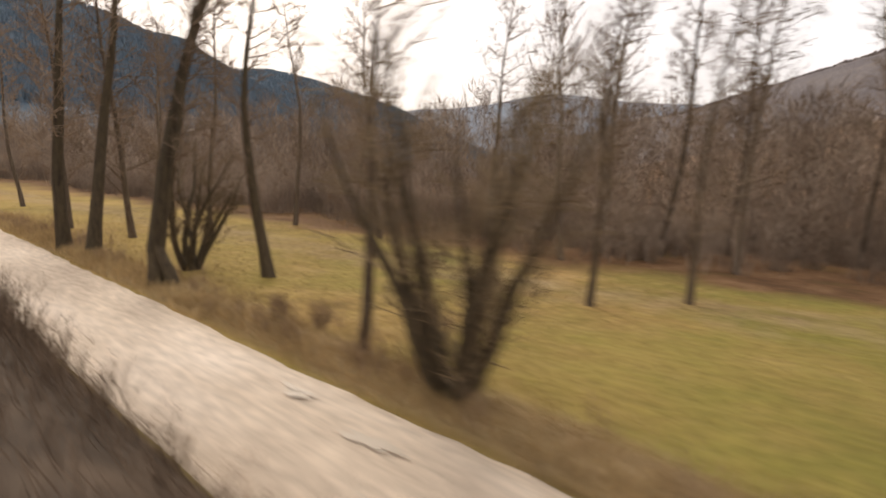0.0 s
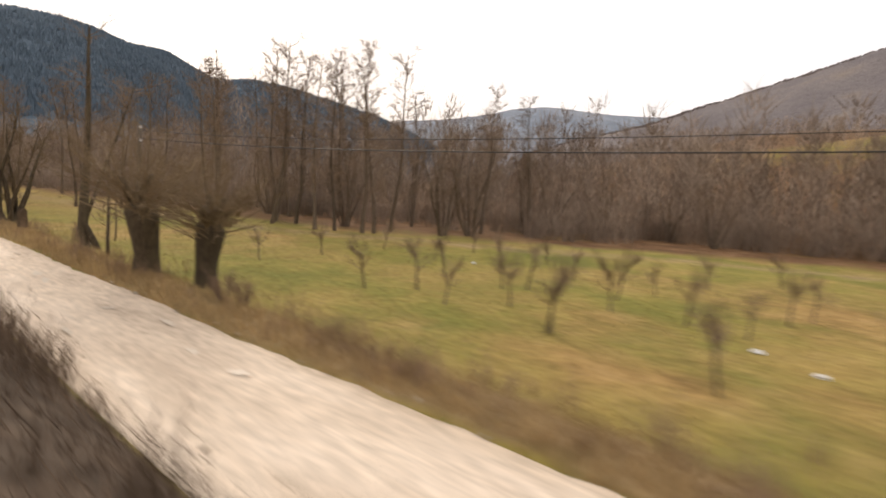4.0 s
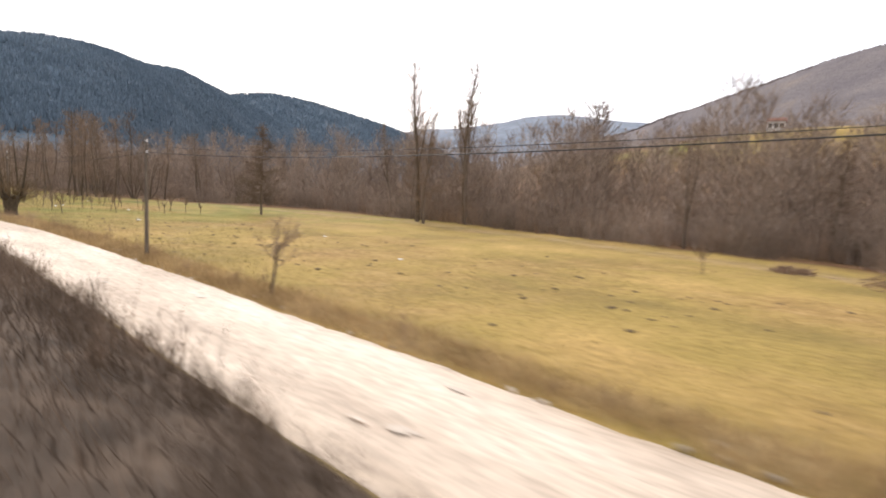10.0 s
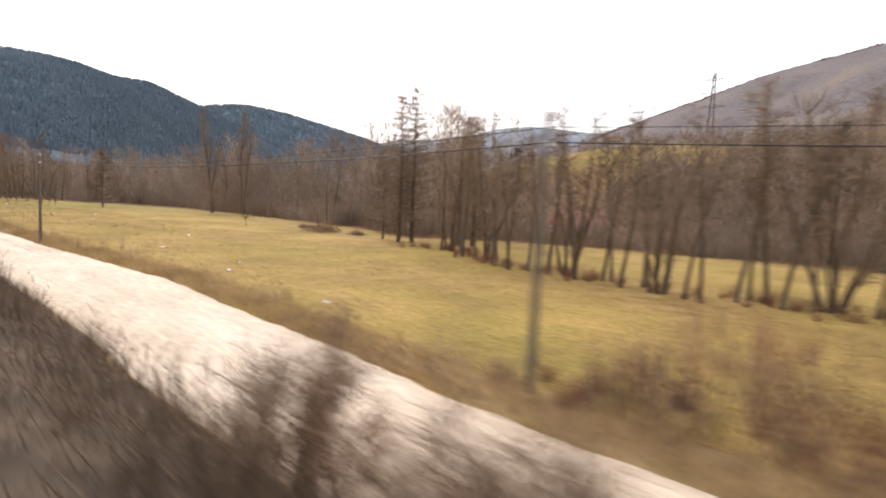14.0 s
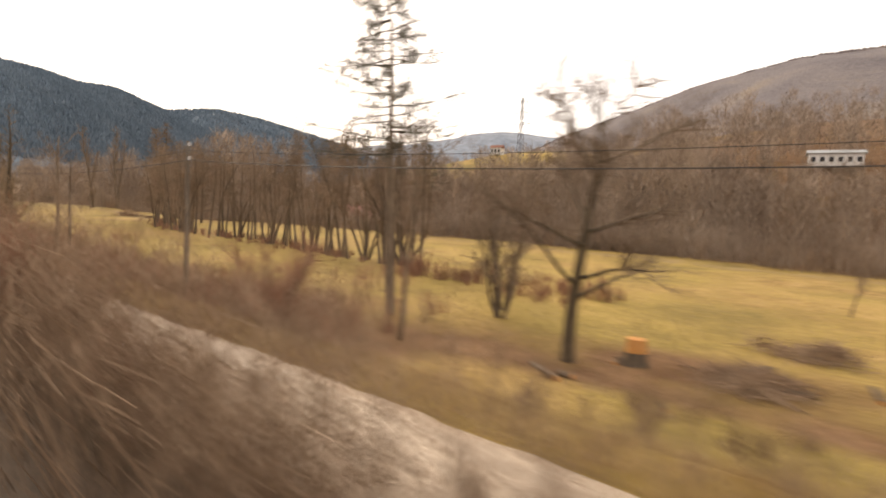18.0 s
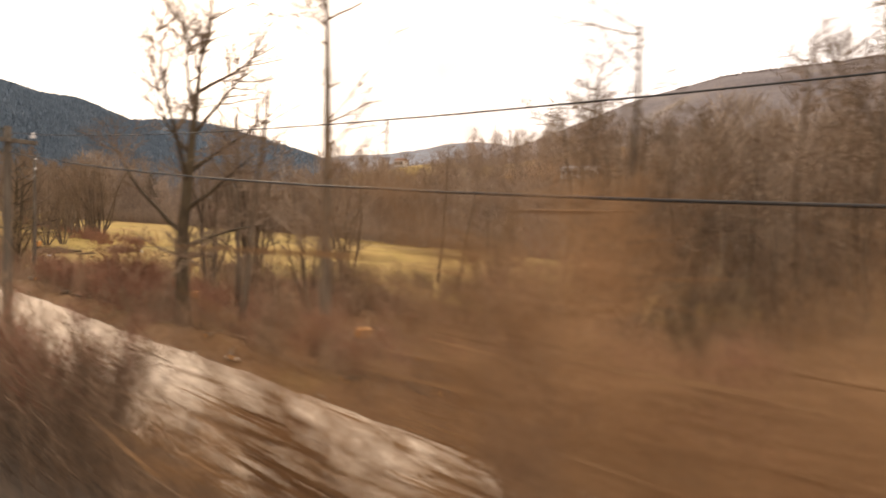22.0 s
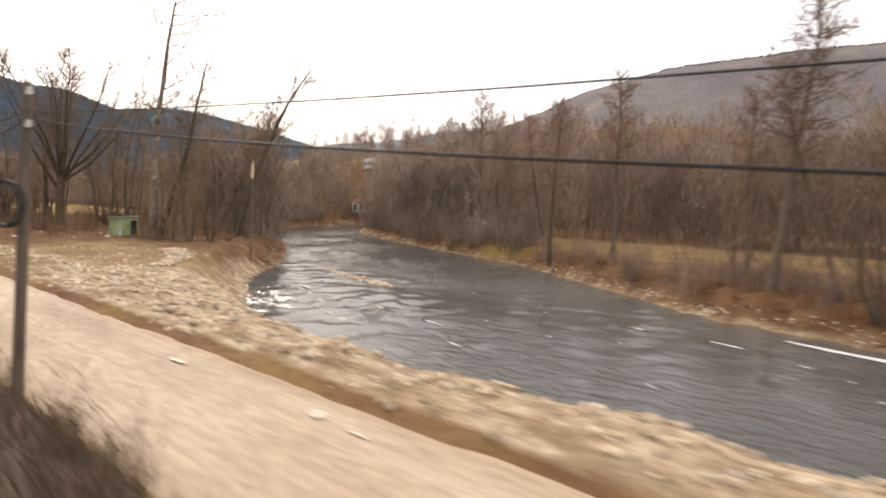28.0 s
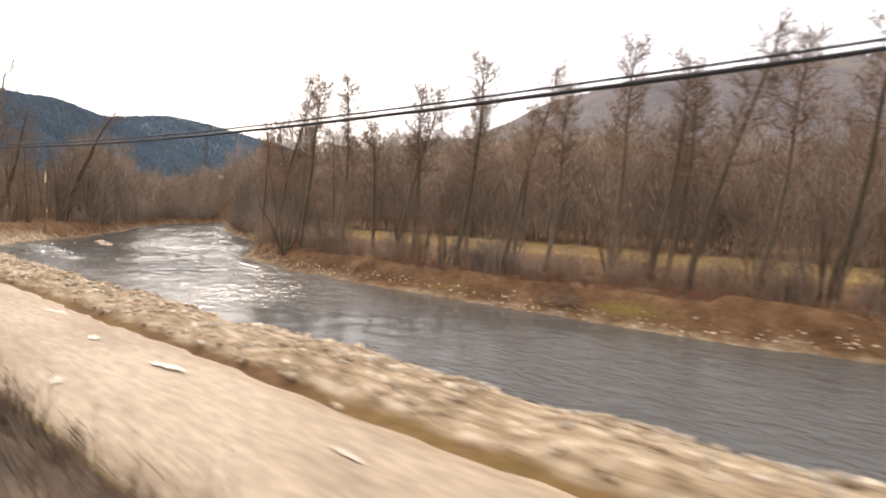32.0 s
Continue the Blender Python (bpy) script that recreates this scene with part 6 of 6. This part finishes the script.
stump(-183.9, 7.5, 0.22, 1.1, False)
stump(18.7, 15.1, 0.28, 0.75, True)
stump(49.5, 12.0, 0.22, 0.5, True)
stump(59.6, 12.1, 0.26, 0.5, True)


def log(x, y, L, r, turn, tip=0.0):
    z = H(x, y) + r * 0.85
    ob = thing("cut_log", pose(x, y, z, 0, 90 + tip, turn), "felled log with bark and a pale orange sawn end", "log", "felled logs")
    V, F = [], []
    rng = random.Random(int(x * 31 + y))
    pts = bend(rng, Vector((0, 0, -L / 2)), Vector((0, 0, 1)), L, 4, 0.02)
    tube(V, F, pts, [r, r * 0.98, r * 0.95, r * 0.92, r * 0.9], 9)
    part_mesh("bark", mesh_of("bark", V, F, M_BARK, True), ob)
    for k, s in ((0, -1), (-1, 1)):
        bm = bmesh.new()
        p = pts[k]
        bmesh.ops.create_circle(bm, cap_ends=True, segments=10, radius=r * 0.97, matrix=pose(p.x, p.y, p.z + s * 0.003, 0 if s > 0 else 180))
        part("sawn_end", bm, M_CUT, ob, "orange sawn end")


_r = random.Random(31)
for x0, x1, y0, y1, n in ((43, 50, 7.6, 11, 14), (57, 68, 7.4, 12, 24), (70, 84, 8.0, 13, 18), (17, 27, 11, 17, 10)):
    for k in range(n):
        log(_r.uniform(x0, x1), _r.uniform(y0, y1), _r.choice((_r.uniform(0.3, 0.7), _r.uniform(0.5, 1.6))), _r.uniform(0.035, 0.10), _r.uniform(0, 360))


for _x, _y, _l in ((-162.8, 7.6, 1.5), (-162.5, 7.3, 1.3)):
    log(_x, _y, _l, 0.025, 20)


def brush_pile(x, y, rad, h, seed):
    rng = random.Random(seed)
    V, F = [], []
    lobes = [(rng.uniform(-0.6, 0.6) * rad, rng.uniform(-0.5, 0.5) * rad, rng.uniform(0.35, 0.6) * rad, rng.uniform(0.5, 1.0) * h) for _ in range(5)]
    for k in range(int(300 * rad)):
        lx, ly, lr, lh = rng.choice(lobes)
        qx, qy = rng.gauss(0, 0.6) * lr, rng.gauss(0, 0.6) * lr
        p = Vector((lx + qx, ly + qy, lh * math.exp(-(qx * qx + qy * qy) / (lr * lr)) * rng.random()))
        b = rng.uniform(0, 6.28)
        d = Vector((math.cos(b), math.sin(b), rng.uniform(-0.15, 0.7)))
        spike(V, F, p - d * 0.3, p + d * rng.uniform(0.2, 0.9), rng.uniform(0.010, 0.026))
    ob = stuff("brushwood", V, F, M_BRUSH, "heap of cut grey brushwood lying in the meadow", "brushwood")
    ob.matrix_world = pose(x, y, H(x, y) + 0.05)


for k, (x, y, r, h) in enumerate([(-74.3, 36.7, 2.6, 1.7), (-80, 38.4, 1.1, 0.5), (22.0, 20.3, 1.4, 0.95), (21.2, 15.4, 1.6, 0.5), (-70, 38, 1.1, 0.5), (27.6, 29.1, 1.5, 0.45), (27.9, 23.6, 1.5, 0.4), (38.0, 20.8, 1.3, 0.4), (34.7, 19.2, 0.7, 0.3), (54.0, 25.0, 1.4, 0.7), (178, 32.0, 1.3, 0.8)]):
    brush_pile(x, y, r, h, 50 + k)


def litter(x, y, s, mat, seed):
    rng = random.Random(seed)
    bm = bmesh.new()
    bmesh.ops.create_icosphere(bm, subdivisions=2, radius=s)
    for v in bm.verts:
        v.co *= 1 + rng.uniform(-0.3, 0.3)
        v.co.z *= 0.45
    me = bpy.data.meshes.new("litter")
    bm.to_mesh(me)
    bm.free()
    me.materials.append(mat)
    ob = new("plastic_litter", me)
    ob.matrix_world = pose(x, y, H(x, y) + s * 0.2, 0, 0, rng.uniform(0, 360))
    tagged(ob, "crumpled white plastic bag lying on the grass" if mat is M_LITTER else "crumpled blue plastic scrap on the ground", "litter", "litter")


for k, (x, y, s) in enumerate([(-124.7, 16.2, 0.17), (-49.5, 13.1, 0.12), (-44.6, 9.9, 0.13), (-61.3, 14.5, 0.15), (-177.6, 8.9, 0.12), (22.9, 21.3, 0.2), (77, 9.6, 0.25), (75, 8.4, 0.2), (24.5, 14.2, 0.16),
                               (-57, 11, 0.1), (-52, 15, 0.1), (-40, 12, 0.1), (-70, 20, 0.12), (-150, 16, 0.14), (-148.5, 15, 0.14), (-164, 22, 0.12), (-108, 24, 0.1), (-95, 20, 0.1), (-140, 20, 0.13), (64, 14, 0.14), (69, 11, 0.15), (84, 12, 0.2), (88.5, 14, 0.2), (85.5, 22.4, 0.24), (84.3, 22.0, 0.14), (89.6, 20.6, 0.22), (86.8, 18.4, 0.12), (83.6, 17.2, 0.12), (90.6, 17.6, 0.12)]):
    litter(x, y, s, M_LITTER, k)
litter(58.8, 15.8, 0.13, M_LITTER_BLUE, 91)
litter(66.2, 9.4, 0.12, M_LITTER_BLUE, 92)

for _k, (_x, _y, _a, _b) in enumerate(((80.3, 11.7, 1.7, 0.8), (78.4, 12.2, 1.3, 0.6), (85.5, 12.3, 1.5, 0.5), (87.4, 12.2, 0.7, 0.3), (73.4, 10.6, 0.5, 0.2))):
    puddle(_x, _y, _a, _b, 300 + _k, H(_x, _y) + 0.07, M_MUD)

# root mound under the leaning pair by the river
_r = random.Random(43)
for _x, _y, _s in ((91.7, 22.7, 0.75), (93.4, 23.3, 0.6), (90.6, 22.2, 0.45)):
    bm = bmesh.new()
    bmesh.ops.create_icosphere(bm, subdivisions=3, radius=_s)
    for v in bm.verts:
        v.co = Vector((v.co.x * 1.3, v.co.y, v.co.z * 0.55)) * (1 + 0.3 * noise.noise(v.co * 2.4))
    me = bpy.data.meshes.new("root_mound")
    bm.to_mesh(me)
    bm.free()
    me.materials.append(M_SOIL)
    ob = new("root_mound", me)
    ob.matrix_world = pose(_x, _y, H(_x, _y), 0, 0, _r.uniform(0, 360))
    tagged(ob, "dark mound of soil and roots under leaning trees", "mound")

# mole heaps in the meadow
_r = random.Random(41)
for k in range(150):
    x, y = _r.choice(((_r.gauss(-98, 11), _r.gauss(17, 5)), (_r.gauss(-84, 6), _r.gauss(22, 4)), (_r.gauss(-118, 8), _r.gauss(14, 3))))
    if y < far_edge(x) + 2:
        continue
    bm = bmesh.new()
    bmesh.ops.create_icosphere(bm, subdivisions=1, radius=_r.uniform(0.06, 0.15))
    for v in bm.verts:
        v.co = Vector((v.co.x * _r.uniform(0.9, 1.3), v.co.y * _r.uniform(0.9, 1.3), max(-0.02, v.co.z * 0.55)))
    me = bpy.data.meshes.new("molehill")
    bm.to_mesh(me)
    bm.free()
    me.materials.append(M_SOIL)
    ob = new("molehill", me)
    ob.matrix_world = pose(x, y, H(x, y))
    tagged(ob, "small dark earth molehill in the meadow", "molehill", "molehills")


# ---- buildings ----
def hut(x, y, turn):
    ob = thing("tin_hut", pose(x, y, H(x, y) - 0.05, 0, 0, turn), "small faded green tin hut with a grey flat roof among trees", "hut")
    for nm, sx, sy, px, py in (("front_wall", 1.9, 0.05, -0.95, 0.025), ("side_wall", 0.05, 2.2, -0.025, 1.15), ("back_wall", 1.9, 0.05, -0.95, 2.25), ("far_wall", 0.05, 2.2, -1.875, 1.15)):
        bm = bmesh.new()
        box(bm, sx, sy, 1.75, pose(px, py, 0.875), 0.008)
        part(nm, bm, M_HUT, ob)
    for k in range(5):
        bm = bmesh.new()
        box(bm, 0.07, 0.04, 1.7, pose(-0.06 - 0.44 * k, -0.015, 0.86), 0.008)
        part("batten", bm, M_HUT, ob)
    for k in range(4):
        bm = bmesh.new()
        box(bm, 0.04, 0.07, 1.7, pose(0.015, 0.12 + 0.5 * k, 0.86), 0.008)
        part("batten", bm, M_HUT, ob)
    bm = bmesh.new()
    box(bm, 2.3, 2.65, 0.06, pose(-0.93, 1.13, 1.82, 3, -2, 0), 0.01)
    part("roof", bm, M_HUT_ROOF, ob, "pale grey sheet-metal roof")
    # The wall stays closed; a near-black panel paints the opening's shade.
    bm = bmesh.new()
    box(bm, 0.04, 0.62, 1.45, pose(0.008, 1.85, 0.8), 0.005)
    part("doorway", bm, M_DARK, ob, "near-black panel painted for the shade inside an open doorway")
    bm = bmesh.new()
    box(bm, 0.5, 0.04, 0.9, pose(0.3, 0.7, 0.25, 0, 62, 10), 0.01)
    part("loose_sheet", bm, M_PLASTER, ob, "pale sheet leaning on the wall")


hut(88.0, 21.5, -17)


def house(x, y, sx, sy, hgt, roof_h, turn, label, windows, roof_mat=M_ROOF, pane=1.1):
    ob = thing("house", pose(x, y, H(x, y) - 0.3, 0, 0, turn), label, "house")
    bm = bmesh.new()
    box(bm, sx, sy, hgt, pose(0, 0, hgt / 2))
    part("wall", bm, M_PLASTER, ob)
    V = [(-sx / 2 - 0.4, -sy / 2 - 0.4, hgt), (sx / 2 + 0.4, -sy / 2 - 0.4, hgt), (sx / 2 + 0.4, sy / 2 + 0.4, hgt), (-sx / 2 - 0.4, sy / 2 + 0.4, hgt), (-sx / 2 - 0.4, 0, hgt + roof_h), (sx / 2 + 0.4, 0, hgt + roof_h)]
    F = [(0, 1, 5, 4), (2, 3, 4, 5), (0, 4, 3), (1, 2, 5), (0, 3, 2, 1)]
    part_mesh("roof", mesh_of("roof", V, F, roof_mat), ob)
    for k in range(windows):
        w = new("window")
        w.parent = ob
        xx = -sx / 2 + sx * (k + 0.5) / windows
        bm = bmesh.new()
        box(bm, pane, 0.06, pane * 1.27, pose(xx, -sy / 2 - 0.02, hgt * 0.55))
        part("pane", bm, M_GLASS, w)
        bm = bmesh.new()
        box(bm, pane + 0.2, 0.12, 0.08, pose(xx, -sy / 2 - 0.05, hgt * 0.55 - pane * 0.68))
        part("sill", bm, M_PLASTER, w)


house(-119.7, 212.5, 5.2, 4.5, 3.2, 1.5, 10, "white plastered farmhouse on the hillside pasture", 3)
house(14.8, 132, 8.8, 5.5, 2.7, 0.9, 8, "long low white building on the wooded knoll", 6, M_HUT_ROOF, 0.75)
house(-65, 81.5, 9, 7, 1.6, 2.4, 62, "low shed with a faded pink-red roof among trees", 2, M_ROOF_RED)
house(29, 112, 5, 5, 3.0, 1.4, 0, "small white house among the trees", 2)

# the barkless dead trunk by the water
ob = thing("dead_trunk", pose(103.4, 26.4, H(103.4, 26.4)), "thin dead tree trunk with a pale split top", "dead tree")
V, F = [], []
_top = 5.55 - H(103.4, 26.4)
tube(V, F, [Vector((0, 0, -0.3)), Vector((0.03, 0, 2)), Vector((0.0, 0.05, 4)), Vector((0.05, 0, _top))], [0.10, 0.09, 0.08, 0.075], 7)
part_mesh("lower_trunk", mesh_of("lower_trunk", V, F, M_BARK, True), ob)
V, F = [], []
tube(V, F, [Vector((0.05, 0, _top - 0.02)), Vector((0.07, 0, _top + 0.8)), Vector((0.09, 0.0, _top + 1.4))], [0.125, 0.12, 0.03], 6, True)
part_mesh("split_top", mesh_of("split_top", V, F, M_CUT_PALE), ob, "pale yellow split wood")


# ---- rubble bank and stones ----
def rock_mesh(rng, name, mat):
    bm = bmesh.new()
    bmesh.ops.create_icosphere(bm, subdivisions=1, radius=1)
    for v in bm.verts:
        v.co *= rng.uniform(0.72, 1.15)
        v.co.z *= 0.62
        v.co.x *= 1.2
    me = bpy.data.meshes.new(name)
    bm.to_mesh(me)
    bm.free()
    me.materials.append(mat)
    return me


_r = random.Random(61)
ROCKS = [rock_mesh(_r, "stone", M_STONE) for _ in range(8)]


def bank_y(x):
    return float(np.interp(x, [84, 95, 104, 110, 118, 320], [10.5, 13, 14, 13, 11.3, 11.2]))


V, F = [], []
polys = [[tuple(p.vertices) for p in me.polygons] for me in ROCKS]
vs = [[v.co.copy() for v in me.vertices] for me in ROCKS]
for i in range(10600):
    x = _r.uniform(93, 215) if i < 7600 else _r.uniform(93, 113)
    y = _r.gauss((7.9 + bank_y(x)) / 2 + 0.4, 1.35) if _r.random() < 0.85 else _r.uniform(7.2, bank_y(x) + 2.0)
    if i >= 9500:
        x = _r.uniform(105.5, 114)
        y = float(np.interp(x, [105.5, 110.2, 113.3], [18.5, 17.1, 14.2])) + _r.gauss(0, 0.45)
    elif x < 114:
        lo, hi = rubble_edges(x)
        kind = _r.random()
        y = lo + (hi - lo) * (_r.random() if kind < 0.5 else _r.gauss(0.5, 0.55) if kind < 0.84 else _r.uniform(-0.6, 3.0))
        if noise.noise((x * 0.45, y * 0.8, 3.0)) < -0.22:
            continue
    if y < 7.1 or (river_gap(np.array(x), np.array(y)) < -0.4):
        continue
    k = _r.randrange(8)
    s = (0.03 + 0.10 * _r.random() ** 2) * (0.8 if x < 113 and i < 8400 else 1.1)
    m = pose(x, y, H(x, y) + s * 0.15, _r.uniform(-30, 30), _r.uniform(-30, 30), _r.uniform(0, 360))
    b = len(V)
    for c in vs[k]:
        V.append(m @ (c * s))
    for p in polys[k]:
        F.append(tuple(b + j for j in p))
rubble = stuff("rubble_bank", V, F, M_RUBBLE, "loose pale quarry rubble along the river bank", "rubble")
for i in range(280):
    x = _r.uniform(118, 196)
    y = _r.uniform(7.6, bank_y(x) + 0.3)
    s = _r.uniform(0.06, 0.14)
    ob = new("stone", _r.choice(ROCKS))
    ob.parent = rubble
    ob.matrix_world = pose(x, y, H(x, y) + s * 0.2, _r.uniform(-25, 25), _r.uniform(-25, 25), _r.uniform(0, 360)) @ Matrix.Scale(s, 4)
# shingle on the far bank and along the near shore
V, F = [], []
for i in range(2600):
    j = _r.uniform(9, len(RIV_X) - 1.2)
    k = int(j)
    f = j - k
    x = RIV_X[k] + f * (RIV_X[k + 1] - RIV_X[k])
    y = RIV_Y[k] + f * (RIV_Y[k + 1] - RIV_Y[k])
    dx, dy = RIV_X[k + 1] - RIV_X[k], RIV_Y[k + 1] - RIV_Y[k]
    n = math.hypot(dx, dy)
    w = RIV_W[k] + f * (RIV_W[k + 1] - RIV_W[k]) + _r.gauss(0.4, 0.3)
    sgn = 1 if _r.random() < 0.7 else -1
    x, y = x - sgn * dy / n * w, y + sgn * dx / n * w
    if y < 10.5:
        continue
    s = _r.uniform(0.04, 0.13)
    q = _r.randrange(8)
    m = pose(x, y, H(x, y) + s * 0.1, _r.uniform(-20, 20), _r.uniform(-20, 20), _r.uniform(0, 360))
    b = len(V)
    for c in vs[q]:
        V.append(m @ (c * s))
    for p in polys[q]:
        F.append(tuple(b + jj for jj in p))
for i in range(150):
    f = _r.random()
    x, y, s = 107.5 + 9.5 * f + _r.gauss(0, 0.25), 31.6 - 2.6 * f + _r.gauss(0, 0.25), _r.uniform(0.08, 0.24)
    q = _r.randrange(8)
    m = pose(x, y, WATER_Z - 0.02, _r.uniform(-20, 20), _r.uniform(-20, 20), _r.uniform(0, 360))
    b = len(V)
    V.extend(m @ (c * s) for c in vs[q])
    F.extend(tuple(b + jj for jj in p) for p in polys[q])
stuff("shore_stones", V, F, M_RUBBLE, "small stones along the river's shores", "stones")
# foam by the far bank
for x, y, sx, sy in [(144.5, 31.2, 3.4, 0.35), (139.6, 28.6, 0.8, 0.12), (135.2, 28.9, 0.4, 0.08), (147.2, 23.6, 0.5, 0.07), (142.8, 26.9, 0.3, 0.06), (153, 27.0, 0.35, 0.06), (113.4, 24.2, 0.9, 0.12), (116.2, 22.6, 0.7, 0.10), (119.0, 21.4, 1.0, 0.10), (122.6, 22.6, 0.8, 0.08), (121.4, 19.4, 0.6, 0.08), (126.8, 21.8, 0.9, 0.07), (130.4, 19.0, 0.5, 0.06), (111.6, 27.2, 0.7, 0.10)]:
    rng = random.Random(int(x * 7))
    bm = bmesh.new()
    bmesh.ops.create_circle(bm, cap_ends=True, cap_tris=True, segments=20, radius=1)
    for v in bm.verts:
        q = 1 + rng.uniform(-0.35, 0.2)
        v.co = Vector((v.co.x * sx * q, v.co.y * sy * q, 0.02))
    me = bpy.data.meshes.new("foam_patch")
    bm.to_mesh(me)
    bm.free()
    me.materials.append(M_FOAM)
    ob = new("foam_patch", me)
    ob.matrix_world = pose(x, y, WATER_Z + 0.004, 0, 0, -14)
    tagged(ob, "white foam streak on the dark river", "foam", "foam patches")

# riffles: small broken crests in the fast reach
_r = random.Random(83)
for i in range(24):
    x = _r.uniform(108, 150)
    y = float(np.interp(x, RIV_X, RIV_Y)) + _r.uniform(-7, 6)
    if float(river_gap(np.array(x), np.array(y))) > -1.5:
        continue
    bm = bmesh.new()
    bmesh.ops.create_circle(bm, cap_ends=True, cap_tris=True, segments=14, radius=1)
    sx, sy = _r.uniform(0.08, 0.3), _r.uniform(0.025, 0.05)
    for v in bm.verts:
        q = 1 + _r.uniform(-0.5, 0.3)
        v.co = Vector((v.co.x * sx * q, v.co.y * sy * q, 0.015))
    me = bpy.data.meshes.new("foam_patch")
    bm.to_mesh(me)
    bm.free()
    me.materials.append(M_FOAM)
    ob = new("foam_patch", me)
    ob.matrix_world = pose(x, y, WATER_Z + 0.004, 0, 0, _r.uniform(-40, -5))
    tagged(ob, "small white riffle crest on the shallow river", "foam", "foam patches")

# pale stones kicked to the road's edges
_r = random.Random(77)
for i in range(150):
    x = _r.choice((_r.uniform(-140, -50), _r.uniform(-140, -50), _r.uniform(-200, -140), _r.uniform(56, 92)))
    y = far_edge(x) + abs(_r.gauss(0.05, 0.28)) if _r.random() < 0.8 else near_edge(x) + _r.uniform(0.0, 0.5)
    s = _r.uniform(0.035, 0.10)
    ob = new("stone", _r.choice(ROCKS))
    ob.matrix_world = pose(x, y, max(H(x, y), 0.0) + s * 0.2, _r.uniform(-25, 25), _r.uniform(-25, 25), _r.uniform(0, 360)) @ Matrix.Scale(s, 4)
    tagged(ob, "small pale limestone lump at the dirt road's edge", "stone", "stones along the road")
